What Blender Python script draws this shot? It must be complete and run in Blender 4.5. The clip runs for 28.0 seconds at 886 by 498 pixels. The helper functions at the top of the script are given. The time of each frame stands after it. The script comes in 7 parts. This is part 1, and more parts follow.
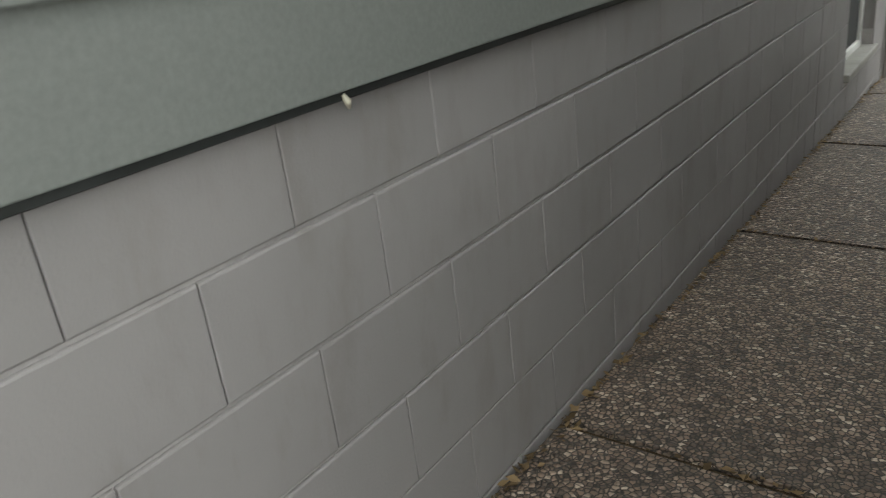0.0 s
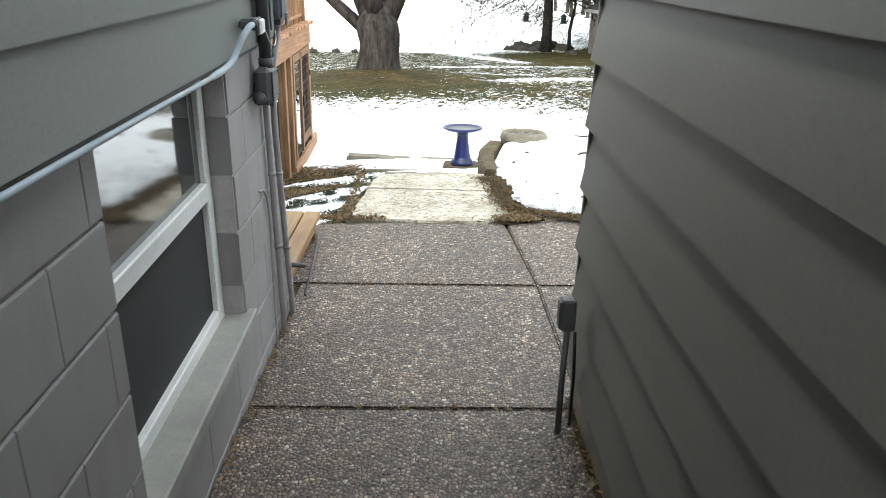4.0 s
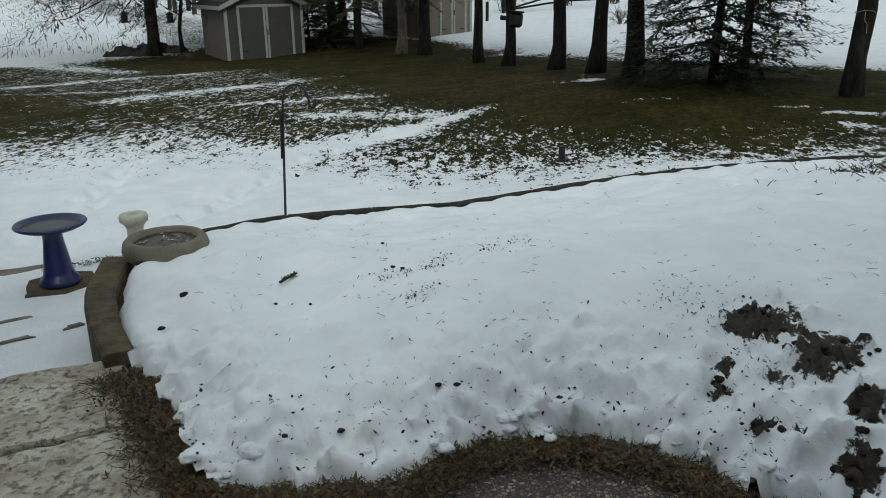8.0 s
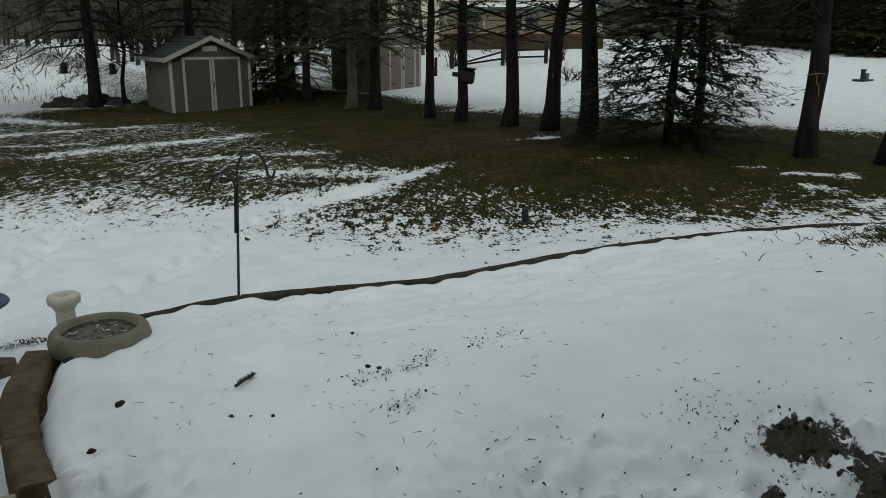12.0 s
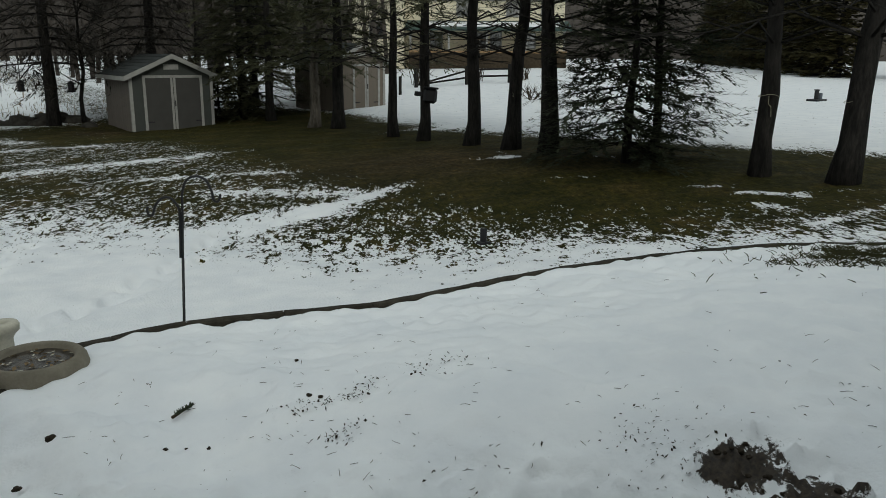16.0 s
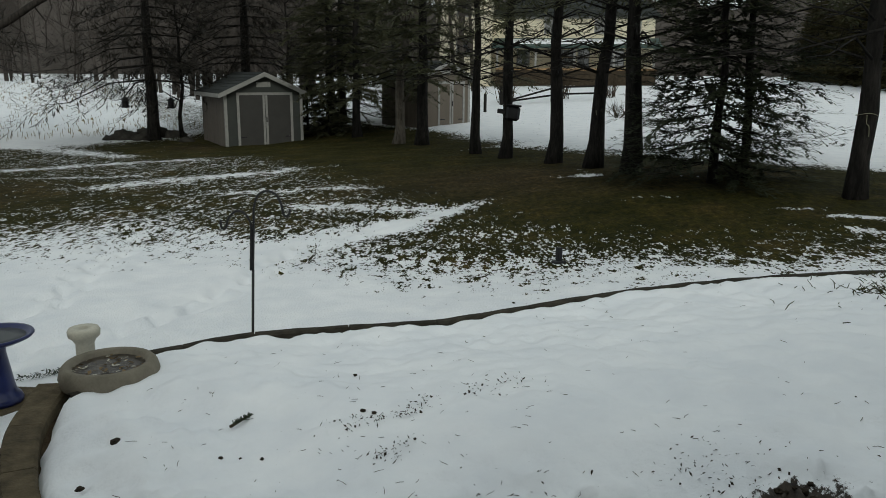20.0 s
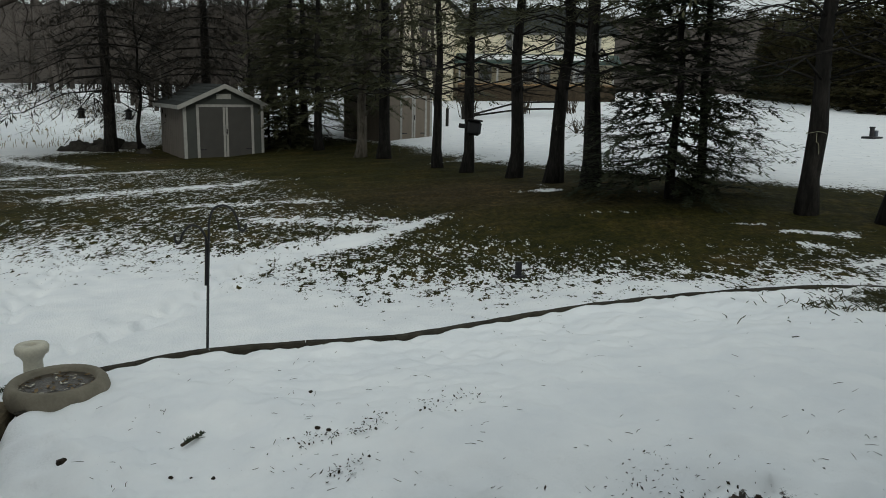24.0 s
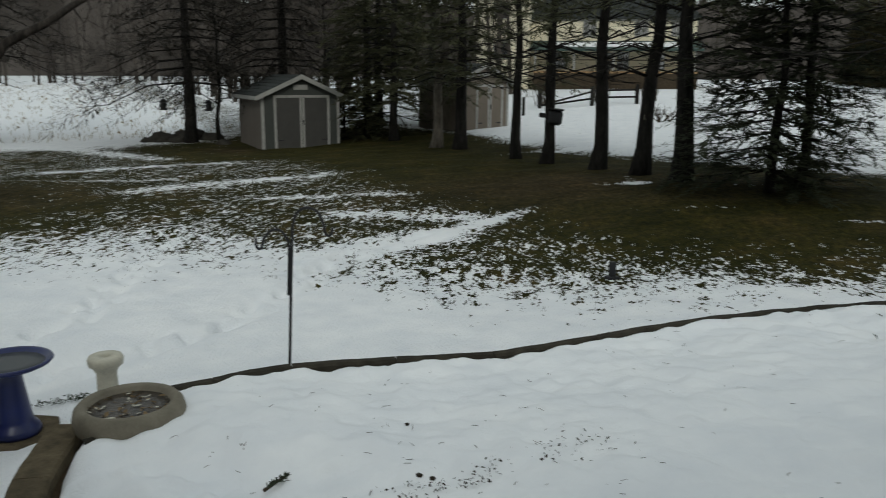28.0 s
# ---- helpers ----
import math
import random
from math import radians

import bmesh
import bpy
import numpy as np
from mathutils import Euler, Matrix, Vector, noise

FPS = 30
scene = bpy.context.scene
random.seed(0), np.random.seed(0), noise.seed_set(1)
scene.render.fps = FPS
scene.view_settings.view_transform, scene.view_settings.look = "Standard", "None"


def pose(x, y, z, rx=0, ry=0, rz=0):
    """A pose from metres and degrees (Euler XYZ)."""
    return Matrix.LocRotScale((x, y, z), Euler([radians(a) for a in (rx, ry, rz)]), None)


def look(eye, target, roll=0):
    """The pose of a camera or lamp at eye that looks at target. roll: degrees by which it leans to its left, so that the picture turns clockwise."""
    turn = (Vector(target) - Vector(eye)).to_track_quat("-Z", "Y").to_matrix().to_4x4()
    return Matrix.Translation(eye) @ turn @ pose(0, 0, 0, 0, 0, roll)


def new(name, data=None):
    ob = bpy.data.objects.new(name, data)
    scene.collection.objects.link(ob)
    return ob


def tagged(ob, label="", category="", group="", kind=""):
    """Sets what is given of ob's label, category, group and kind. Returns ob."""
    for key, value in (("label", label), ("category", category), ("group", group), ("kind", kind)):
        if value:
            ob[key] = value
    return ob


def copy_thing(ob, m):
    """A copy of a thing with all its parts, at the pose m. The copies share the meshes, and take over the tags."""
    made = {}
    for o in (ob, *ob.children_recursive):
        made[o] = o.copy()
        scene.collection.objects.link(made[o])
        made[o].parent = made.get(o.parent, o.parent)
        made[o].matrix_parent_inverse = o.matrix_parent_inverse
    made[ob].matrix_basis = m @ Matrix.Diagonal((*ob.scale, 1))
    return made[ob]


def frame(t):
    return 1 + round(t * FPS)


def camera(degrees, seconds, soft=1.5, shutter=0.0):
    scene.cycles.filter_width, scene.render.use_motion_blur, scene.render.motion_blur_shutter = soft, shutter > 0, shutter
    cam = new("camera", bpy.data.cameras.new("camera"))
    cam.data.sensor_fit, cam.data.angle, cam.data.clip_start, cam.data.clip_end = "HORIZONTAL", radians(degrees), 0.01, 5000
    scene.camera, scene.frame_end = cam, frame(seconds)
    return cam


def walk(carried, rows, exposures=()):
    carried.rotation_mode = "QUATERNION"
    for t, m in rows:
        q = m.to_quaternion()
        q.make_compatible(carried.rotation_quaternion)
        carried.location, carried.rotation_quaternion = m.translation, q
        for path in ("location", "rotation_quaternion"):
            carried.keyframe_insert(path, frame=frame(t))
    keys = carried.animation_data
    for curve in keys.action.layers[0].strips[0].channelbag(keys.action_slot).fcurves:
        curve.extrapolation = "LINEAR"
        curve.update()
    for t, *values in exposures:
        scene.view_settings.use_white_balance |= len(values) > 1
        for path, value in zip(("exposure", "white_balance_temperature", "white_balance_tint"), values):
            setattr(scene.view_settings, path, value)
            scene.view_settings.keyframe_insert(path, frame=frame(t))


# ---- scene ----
cam = camera(59.3, 28.0, soft=0.9, shutter=0.2)
PATH = [
    (0, (0.833, 0.692, 1.175), (-0.290, 2.187, 0.465), -4.7),
    (0.5, (0.706, 0.866, 1.212), (-0.068, 2.565, 0.494), -6.5),
    (1, (0.629, 1.381, 1.247), (0.432, 3.201, 0.441), -2.7),
    (1.5, (0.607, 1.954, 1.263), (0.569, 3.794, 0.482), -2.7),
    (2, (0.584, 2.490, 1.313), (0.575, 4.349, 0.574), -1.8),
    (2.5, (0.606, 3.075, 1.381), (0.653, 4.946, 0.676), -1.9),
    (3, (0.645, 3.479, 1.441), (0.591, 5.371, 0.796), -0.5),
    (3.5, (0.647, 3.964, 1.464), (0.693, 5.861, 0.832), 1.4),
    (5.5, (0.583, 5.956, 1.429), (0.604, 7.839, 0.754), 0.1),
    (6, (0.555, 6.394, 1.427), (0.725, 8.263, 0.735), -0.9),
    (6.5, (0.627, 6.761, 1.439), (0.956, 8.619, 0.776), -0.5),
    (7, (0.72, 7.076, 1.46), (1.066, 8.94, 0.821), -1.1),
    (7.5, (0.832, 7.41, 1.46), (1.622, 9.136, 0.83), -0.2),
    (8, (1.001, 7.621, 1.451), (1.894, 9.289, 0.802), -0.7),
    (8.5, (1.07, 7.842, 1.462), (1.879, 9.56, 0.834), 2.2),
    (9, (1.079, 8.028, 1.455), (2.147, 9.596, 0.822), 1.6),
    (9.5, (1.072, 8.071, 1.475), (2.176, 9.622, 0.861), 2.2),
    (10, (1.097, 8.079, 1.472), (2.151, 9.677, 0.892), 0.2),
    (10.5, (1.103, 8.081, 1.471), (2.146, 9.693, 0.913), -0.6),
    (11, (1.104, 8.086, 1.476), (2.133, 9.713, 0.931), -0.9),
    (11.5, (1.099, 8.101, 1.483), (2.129, 9.733, 0.958), 0.2),
    (13.5, (1.098, 8.1, 1.483), (2.132, 9.725, 0.943), 0.3),
    (14, (1.109, 8.097, 1.474), (2.145, 9.716, 0.922), 0.2),
    (14.5, (1.115, 8.095, 1.471), (2.148, 9.711, 0.904), 0.1),
    (15, (1.11, 8.112, 1.492), (2.146, 9.731, 0.939), 1.1),
    (15.5, (1.152, 8.09, 1.505), (2.216, 9.707, 1.002), 1.0),
    (16, (1.197, 8.069, 1.512), (2.304, 9.664, 1.03), 0.5),
    (16.5, (1.21, 8.028, 1.52), (2.239, 9.677, 1.049), 0.9),
    (17, (1.234, 8.022, 1.515), (2.199, 9.71, 1.046), 0.4),
    (17.5, (1.238, 8.011, 1.519), (2.177, 9.716, 1.059), 0.3),
    (18, (1.238, 8.02, 1.517), (2.158, 9.739, 1.069), 0.0),
    (18.5, (1.258, 8.029, 1.515), (2.168, 9.755, 1.073), 0.1),
    (19, (1.277, 8.034, 1.511), (2.191, 9.757, 1.068), 0.4),
    (19.5, (1.291, 8.031, 1.516), (2.212, 9.75, 1.071), 0.6),
    (20, (1.295, 8.032, 1.517), (2.224, 9.747, 1.075), 0.4),
    (20.5, (1.294, 8.025, 1.52), (2.225, 9.74, 1.08), 0.1),
    (22.5, (1.296, 8.032, 1.52), (2.236, 9.745, 1.089), 0.5),
    (23, (1.302, 8.027, 1.523), (2.258, 9.731, 1.096), 0.7),
    (23.5, (1.311, 8.031, 1.522), (2.294, 9.721, 1.1), 1.0),
    (24, (1.317, 8.018, 1.527), (2.333, 9.692, 1.12), 1.1),
    (24.5, (1.309, 8.017, 1.523), (2.351, 9.678, 1.128), 0.8),
    (25, (1.308, 8.0, 1.528), (2.366, 9.652, 1.137), 0.7),
    (25.5, (1.313, 7.999, 1.532), (2.382, 9.643, 1.141), 0.8),
    (26, (1.316, 8.001, 1.531), (2.389, 9.643, 1.138), 1.3),
    (26.5, (1.318, 8.035, 1.522), (2.385, 9.678, 1.119), 1.5),
    (27, (1.34, 8.144, 1.513), (2.402, 9.786, 1.093), 1.8),
    (27.5, (1.376, 8.361, 1.517), (2.462, 9.985, 1.088), 1.3),
    (28, (1.408, 8.524, 1.517), (2.262, 10.279, 1.081), 0.5),
]
LIGHT = [(0.0, 2.0, 6900, 5), (0.5, 2.6, 6600, 5), (1.0, 3.2, 6400, 6), (2.0, 3.5, 6350, 6), (3.0, 3.0, 6450, 7), (3.5, 2.6, 6400, 6), (5.5, 0.95, 6200, 4), (6.0, 0.55, 6050, 3), (7.0, 0.18, 5950, 1), (8.0, -0.12, 6050, 0), (9.0, -0.36, 6250, 0), (10.5, -0.42, 6300, 1), (14.0, -0.36, 6350, 1), (17.0, -0.32, 6350, 1), (28.0, -0.32, 6350, 2)]
walk(cam, [(t, look(eye, target, roll)) for t, eye, target, roll in PATH], LIGHT)

# ---- world ----
world = bpy.data.worlds.new("sky")
scene.world = world
world.use_nodes = True
wn, wl = world.node_tree.nodes, world.node_tree.links
sky = wn.new("ShaderNodeTexSky")
sky.sky_type, sky.sun_disc = "NISHITA", False
sky.sun_elevation, sky.sun_rotation = radians(32), radians(200)
sky.air_density, sky.dust_density, sky.ozone_density = 1.0, 6.0, 0.6
wash = wn.new("ShaderNodeMix")
wash.data_type = "RGBA"
wash.inputs["Factor"].default_value = 0.85
wash.inputs["B"].default_value = (8.8, 9.1, 9.3, 1)
wl.new(sky.outputs["Color"], wash.inputs["A"])
wl.new(wash.outputs["Result"], wn["Background"].inputs["Color"])
wn["Background"].inputs["Strength"].default_value = 0.085
sun = new("sun", bpy.data.lights.new("sun", "SUN"))
sun.data.energy, sun.data.angle, sun.data.color = 0.7, radians(14), (1.0, 0.97, 0.93)
sun.matrix_world = look((0, 0, 30), (0 + 30 * math.sin(radians(200)) * -1.6, 30 * math.cos(radians(200)) * -1.6, 0))


# ---- materials ----
def material(name, rough=0.8, metal=0.0):
    m = bpy.data.materials.new(name)
    m.use_nodes = True
    b = m.node_tree.nodes["Principled BSDF"]
    b.inputs["Roughness"].default_value, b.inputs["Metallic"].default_value = rough, metal
    return m, m.node_tree.nodes, m.node_tree.links, b


def tex(nodes, links, kind, scale, vec=None, detail=4.0, rough=0.55):
    n = nodes.new("ShaderNodeTex" + kind)
    n.inputs["Scale"].default_value = scale
    if kind == "Noise":
        n.inputs["Detail"].default_value, n.inputs["Roughness"].default_value = detail, rough
    if vec is not None:
        links.new(vec, n.inputs["Vector"])
    return n


def ramp(nodes, links, src, stops):
    r = nodes.new("ShaderNodeValToRGB")
    e = r.color_ramp.elements
    while len(e) < len(stops):
        e.new(0.5)
    for el, (p, c) in zip(e, stops):
        el.position, el.color = p, (*c, 1) if len(c) == 3 else c
    links.new(src, r.inputs["Fac"])
    return r.outputs["Color"]


def grey(*v):
    return [(p, (c, c, c)) for p, c in v]


def mixed(nodes, links, fac, a, b, mode="MIX"):
    m = nodes.new("ShaderNodeMix")
    m.data_type, m.blend_type = "RGBA", mode
    for key, v in (("Factor", fac), ("A", a), ("B", b)):
        if isinstance(v, (int, float)):
            m.inputs[key].default_value = v
        elif isinstance(v, tuple):
            m.inputs[key].default_value = (*v, 1)
        else:
            links.new(v, m.inputs[key])
    return m.outputs["Result"]


def bumped(nodes, links, bsdf, height, strength=0.3, distance=0.01):
    b = nodes.new("ShaderNodeBump")
    b.inputs["Strength"].default_value, b.inputs["Distance"].default_value = strength, distance
    links.new(height, b.inputs["Height"])
    links.new(b.outputs["Normal"], bsdf.inputs["Normal"])


def place(nodes, links, scale=(1, 1, 1), world_space=True):
    src = nodes.new("ShaderNodeNewGeometry").outputs["Position"] if world_space else nodes.new("ShaderNodeTexCoord").outputs["Object"]
    mp = nodes.new("ShaderNodeMapping")
    mp.inputs["Scale"].default_value = scale
    links.new(src, mp.inputs["Vector"])
    return mp.outputs["Vector"]


def plain(name, colour, rough=0.7, metal=0.0, vary=0.18, scale=6.0, fine=90.0, bump=0.15, dist=0.003, stretch=(1, 1, 1), random=0.0):
    """A painted, wooden or stone surface: two scales of noise on one colour."""
    m, n, l, b = material(name, rough, metal)
    if rough >= 0.85:
        b.inputs["Specular IOR Level"].default_value = 0.15
    v = place(n, l, stretch)
    big, small = tex(n, l, "Noise", scale, v), tex(n, l, "Noise", fine, v)
    lo = tuple(c * (1 - vary) for c in colour)
    hi = tuple(min(1, c * (1 + vary)) for c in colour)
    c = ramp(n, l, big.outputs["Fac"], [(0.3, lo), (0.7, hi)])
    c = mixed(n, l, 0.35, c, ramp(n, l, small.outputs["Fac"], grey((0.3, 0.75), (0.7, 1.2))), "MULTIPLY")
    if random:
        info = n.new("ShaderNodeObjectInfo")
        c = mixed(n, l, 1.0, c, ramp(n, l, info.outputs["Random"], grey((0, 1 - random), (1, 1 + random))), "MULTIPLY")
    l.new(c, b.inputs["Base Color"])
    bumped(n, l, b, small.outputs["Fac"], bump, dist)
    return m


def snow_colour(n, l, v):
    a = tex(n, l, "Noise", 3.0, v)
    return ramp(n, l, a.outputs["Fac"], [(0.3, (0.78, 0.80, 0.83)), (0.7, (0.88, 0.89, 0.90))])


def make_snow():
    m, n, l, b = material("snow", 0.75)
    v = place(n, l)
    c = snow_colour(n, l, v)
    grit = tex(n, l, "Voronoi", 26, v)
    warp = tex(n, l, "Noise", 2.2, v)
    spot = ramp(n, l, grit.outputs["Distance"], grey((0.03, 1), (0.07, 0)))
    where = ramp(n, l, warp.outputs["Fac"], grey((0.56, 0), (0.64, 1)))
    fac = mixed(n, l, 1.0, spot, where, "MULTIPLY")
    c = mixed(n, l, fac, c, (0.16, 0.13, 0.10))
    lump = tex(n, l, "Noise", 24, v, 8, 0.62)
    bare = n.new("ShaderNodeAttribute")
    bare.attribute_name = "bare"
    rag = tex(n, l, "Noise", 14, v, 6, 0.72)
    sm = n.new("ShaderNodeMath")
    sm.operation = "MULTIPLY_ADD"
    l.new(bare.outputs["Fac"], sm.inputs[0])
    sm.inputs[1].default_value = 0.6
    l.new(rag.outputs["Fac"], sm.inputs[2])
    earth = ramp(n, l, sm.outputs[0], grey((0.90, 0), (0.95, 1)))
    fine = tex(n, l, "Noise", 55, v, 4)
    brown = ramp(n, l, fine.outputs["Fac"], [(0.35, (0.011, 0.008, 0.005)), (0.65, (0.048, 0.034, 0.021))])
    l.new(mixed(n, l, earth, c, brown), b.inputs["Base Color"])
    bumped(n, l, b, lump.outputs["Fac"], 0.4, 0.018)
    return m


def make_yard():
    """Lawn with melting snow: the share of snow comes with the mesh, its patches from noise."""
    m, n, l, b = material("lawn_and_snow", 0.9)
    b.inputs["Specular IOR Level"].default_value = 0.08
    v = place(n, l)
    turned = n.new("ShaderNodeMapping")
    turned.inputs["Rotation"].default_value = (0, 0, radians(29))
    l.new(v, turned.inputs["Vector"])
    rows = n.new("ShaderNodeMapping")
    rows.inputs["Scale"].default_value = (1.35, 0.62, 1.0)
    l.new(turned.outputs["Vector"], rows.inputs["Vector"])
    vs = rows.outputs["Vector"]
    share = n.new("ShaderNodeAttribute")
    share.attribute_name = "share"
    dirt = n.new("ShaderNodeAttribute")
    dirt.attribute_name = "bare"
    p1, p2, p3 = tex(n, l, "Noise", 1.5, vs, 4, 0.6), tex(n, l, "Noise", 6.5, vs, 6, 0.66), tex(n, l, "Noise", 21, vs, 4, 0.65)
    low = n.new("ShaderNodeMath")
    low.operation = "MULTIPLY"
    l.new(p1.outputs["Fac"], low.inputs[0])
    low.inputs[1].default_value = 0.25
    mid = n.new("ShaderNodeMath")
    mid.operation = "MULTIPLY_ADD"
    l.new(p3.outputs["Fac"], mid.inputs[0])
    mid.inputs[1].default_value = 0.85
    l.new(low.outputs[0], mid.inputs[2])
    add = n.new("ShaderNodeMath")
    add.operation = "MULTIPLY_ADD"
    l.new(p2.outputs["Fac"], add.inputs[0])
    add.inputs[1].default_value = 0.9
    l.new(mid.outputs[0], add.inputs[2])
    lvl = n.new("ShaderNodeMath")
    lvl.operation = "MULTIPLY_ADD"
    l.new(share.outputs["Fac"], lvl.inputs[0])
    lvl.inputs[1].default_value = 0.62
    l.new(add.outputs[0], lvl.inputs[2])
    cover = n.new("ShaderNodeMapRange")
    cover.inputs["From Min"].default_value, cover.inputs["From Max"].default_value = 1.343, 1.360
    l.new(lvl.outputs[0], cover.inputs["Value"])
    g1, g2 = tex(n, l, "Noise", 1.1, v, 5), tex(n, l, "Noise", 60, place(n, l, (1, 0.5, 1)), 3)
    grass = ramp(n, l, g1.outputs["Fac"], [(0.3, (0.016, 0.016, 0.004)), (0.5, (0.027, 0.025, 0.007)), (0.72, (0.048, 0.036, 0.013))])
    soil = ramp(n, l, g1.outputs["Fac"], [(0.35, (0.026, 0.019, 0.011)), (0.7, (0.055, 0.039, 0.023))])
    grass = mixed(n, l, dirt.outputs["Fac"], grass, soil)
    g3 = tex(n, l, "Noise", 9, vs, 5, 0.7)
    grass = mixed(n, l, 0.85, grass, ramp(n, l, g3.outputs["Fac"], [(0.34, (0.35, 0.38, 0.3)), (0.5, (0.95, 1.0, 0.8)), (0.66, (2.0, 1.75, 1.3))]), "MULTIPLY")
    grass = mixed(n, l, 0.75, grass, ramp(n, l, g2.outputs["Fac"], grey((0.3, 0.3), (0.7, 2.0))), "MULTIPLY")
    l.new(mixed(n, l, cover.outputs[0], grass, snow_colour(n, l, v)), b.inputs["Base Color"])
    h = n.new("ShaderNodeMath")
    h.operation = "MULTIPLY_ADD"
    l.new(cover.outputs[0], h.inputs[0])
    h.inputs[1].default_value = 1.0
    l.new(g2.outputs["Fac"], h.inputs[2])
    bumped(n, l, b, h.outputs[0], 0.7, 0.02)
    return m


def make_aggregate():
    m, n, l, b = material("exposed_aggregate", 0.62)
    v = place(n, l)
    w = tex(n, l, "Noise", 40, v, 2)
    vw = mixed(n, l, 0.012, v, w.outputs["Color"], "ADD")
    cell = tex(n, l, "Voronoi", 66, vw)
    edge = n.new("ShaderNodeTexVoronoi")
    edge.feature, edge.inputs["Scale"].default_value = "DISTANCE_TO_EDGE", 66
    l.new(vw, edge.inputs["Vector"])
    tone = n.new("ShaderNodeSeparateColor")
    l.new(cell.outputs["Color"], tone.inputs[0])
    stone = ramp(n, l, tone.outputs[0], [(0.0, (0.065, 0.053, 0.045)), (0.3, (0.142, 0.110, 0.087)), (0.6, (0.215, 0.162, 0.127)), (0.88, (0.305, 0.248, 0.202)), (1.0, (0.52, 0.46, 0.39))])
    stain = tex(n, l, "Noise", 1.6, v, 5)
    stone = mixed(n, l, 0.8, stone, ramp(n, l, stain.outputs["Fac"], [(0.35, (0.78, 0.74, 0.70)), (0.65, (1.32, 1.25, 1.18))]), "MULTIPLY")
    # Gaps between pebbles are coloured near black, for the shade in their relief.
    gap = ramp(n, l, edge.outputs["Distance"], grey((0.03, 0), (0.19, 1)))
    l.new(mixed(n, l, gap, (0.022, 0.019, 0.016), stone), b.inputs["Base Color"])
    hump = ramp(n, l, cell.outputs["Distance"], grey((0.0, 1), (0.62, 0)))
    bumped(n, l, b, hump, 1.0, 0.007)
    return m


def make_slab():
    m, n, l, b = material("weathered_limestone", 0.85)
    v = place(n, l)
    a, c, p = tex(n, l, "Noise", 3, v, 6), tex(n, l, "Noise", 30, v, 6, 0.65), tex(n, l, "Noise", 36, v, 4, 0.62)
    col = ramp(n, l, a.outputs["Fac"], [(0.3, (0.38, 0.335, 0.265)), (0.5, (0.54, 0.49, 0.40)), (0.72, (0.64, 0.59, 0.49))])
    # Pits are darkened in the colour too, for the shade they would hold.
    pit = ramp(n, l, p.outputs["Fac"], grey((0.32, 0.48), (0.46, 1.0)))
    col = mixed(n, l, 0.95, col, pit, "MULTIPLY")
    col = mixed(n, l, 0.5, col, ramp(n, l, c.outputs["Fac"], grey((0.3, 0.6), (0.7, 1.25))), "MULTIPLY")
    dirt = tex(n, l, "Noise", 5.5, v, 6, 0.7)
    col = mixed(n, l, 0.8, col, ramp(n, l, dirt.outputs["Fac"], [(0.36, (0.52, 0.44, 0.34)), (0.52, (1, 1, 1))]), "MULTIPLY")
    l.new(col, b.inputs["Base Color"])
    h = mixed(n, l, 0.4, pit, c.outputs["Fac"])
    bumped(n, l, b, h, 1.0, 0.035)
    return m


def make_block():
    m, n, l, b = material("painted_block", 0.6)
    v = place(n, l)
    a, s, d = tex(n, l, "Noise", 1.7, v, 5), tex(n, l, "Noise", 160, v, 3), tex(n, l, "Noise", 7, place(n, l, (1, 1, 0.35)), 6, 0.65)
    info = n.new("ShaderNodeObjectInfo")
    c = ramp(n, l, a.outputs["Fac"], [(0.3, (0.232, 0.221, 0.224)), (0.7, (0.27, 0.258, 0.261))])
    c = mixed(n, l, 1.0, c, ramp(n, l, info.outputs["Random"], grey((0, 0.95), (1, 1.04))), "MULTIPLY")
    c = mixed(n, l, 0.45, c, ramp(n, l, d.outputs["Fac"], [(0.32, (0.72, 0.68, 0.64)), (0.5, (1, 1, 1))]), "MULTIPLY")
    l.new(c, b.inputs["Base Color"])
    bumped(n, l, b, s.outputs["Fac"], 0.25, 0.003)
    return m


def make_bark(name, dark, light, scale=9.0):
    m, n, l, b = material(name, 0.9)
    b.inputs["Specular IOR Level"].default_value = 0.15
    v = place(n, l, (1, 1, 0.22))
    a, s = tex(n, l, "Noise", scale, v, 6, 0.65), tex(n, l, "Noise", scale * 4, v, 4)
    c = ramp(n, l, a.outputs["Fac"], [(0.35, dark), (0.68, light)])
    l.new(mixed(n, l, 0.5, c, ramp(n, l, s.outputs["Fac"], grey((0.3, 0.6), (0.7, 1.3))), "MULTIPLY"), b.inputs["Base Color"])
    bumped(n, l, b, a.outputs["Fac"], 0.9, 0.04)
    return m


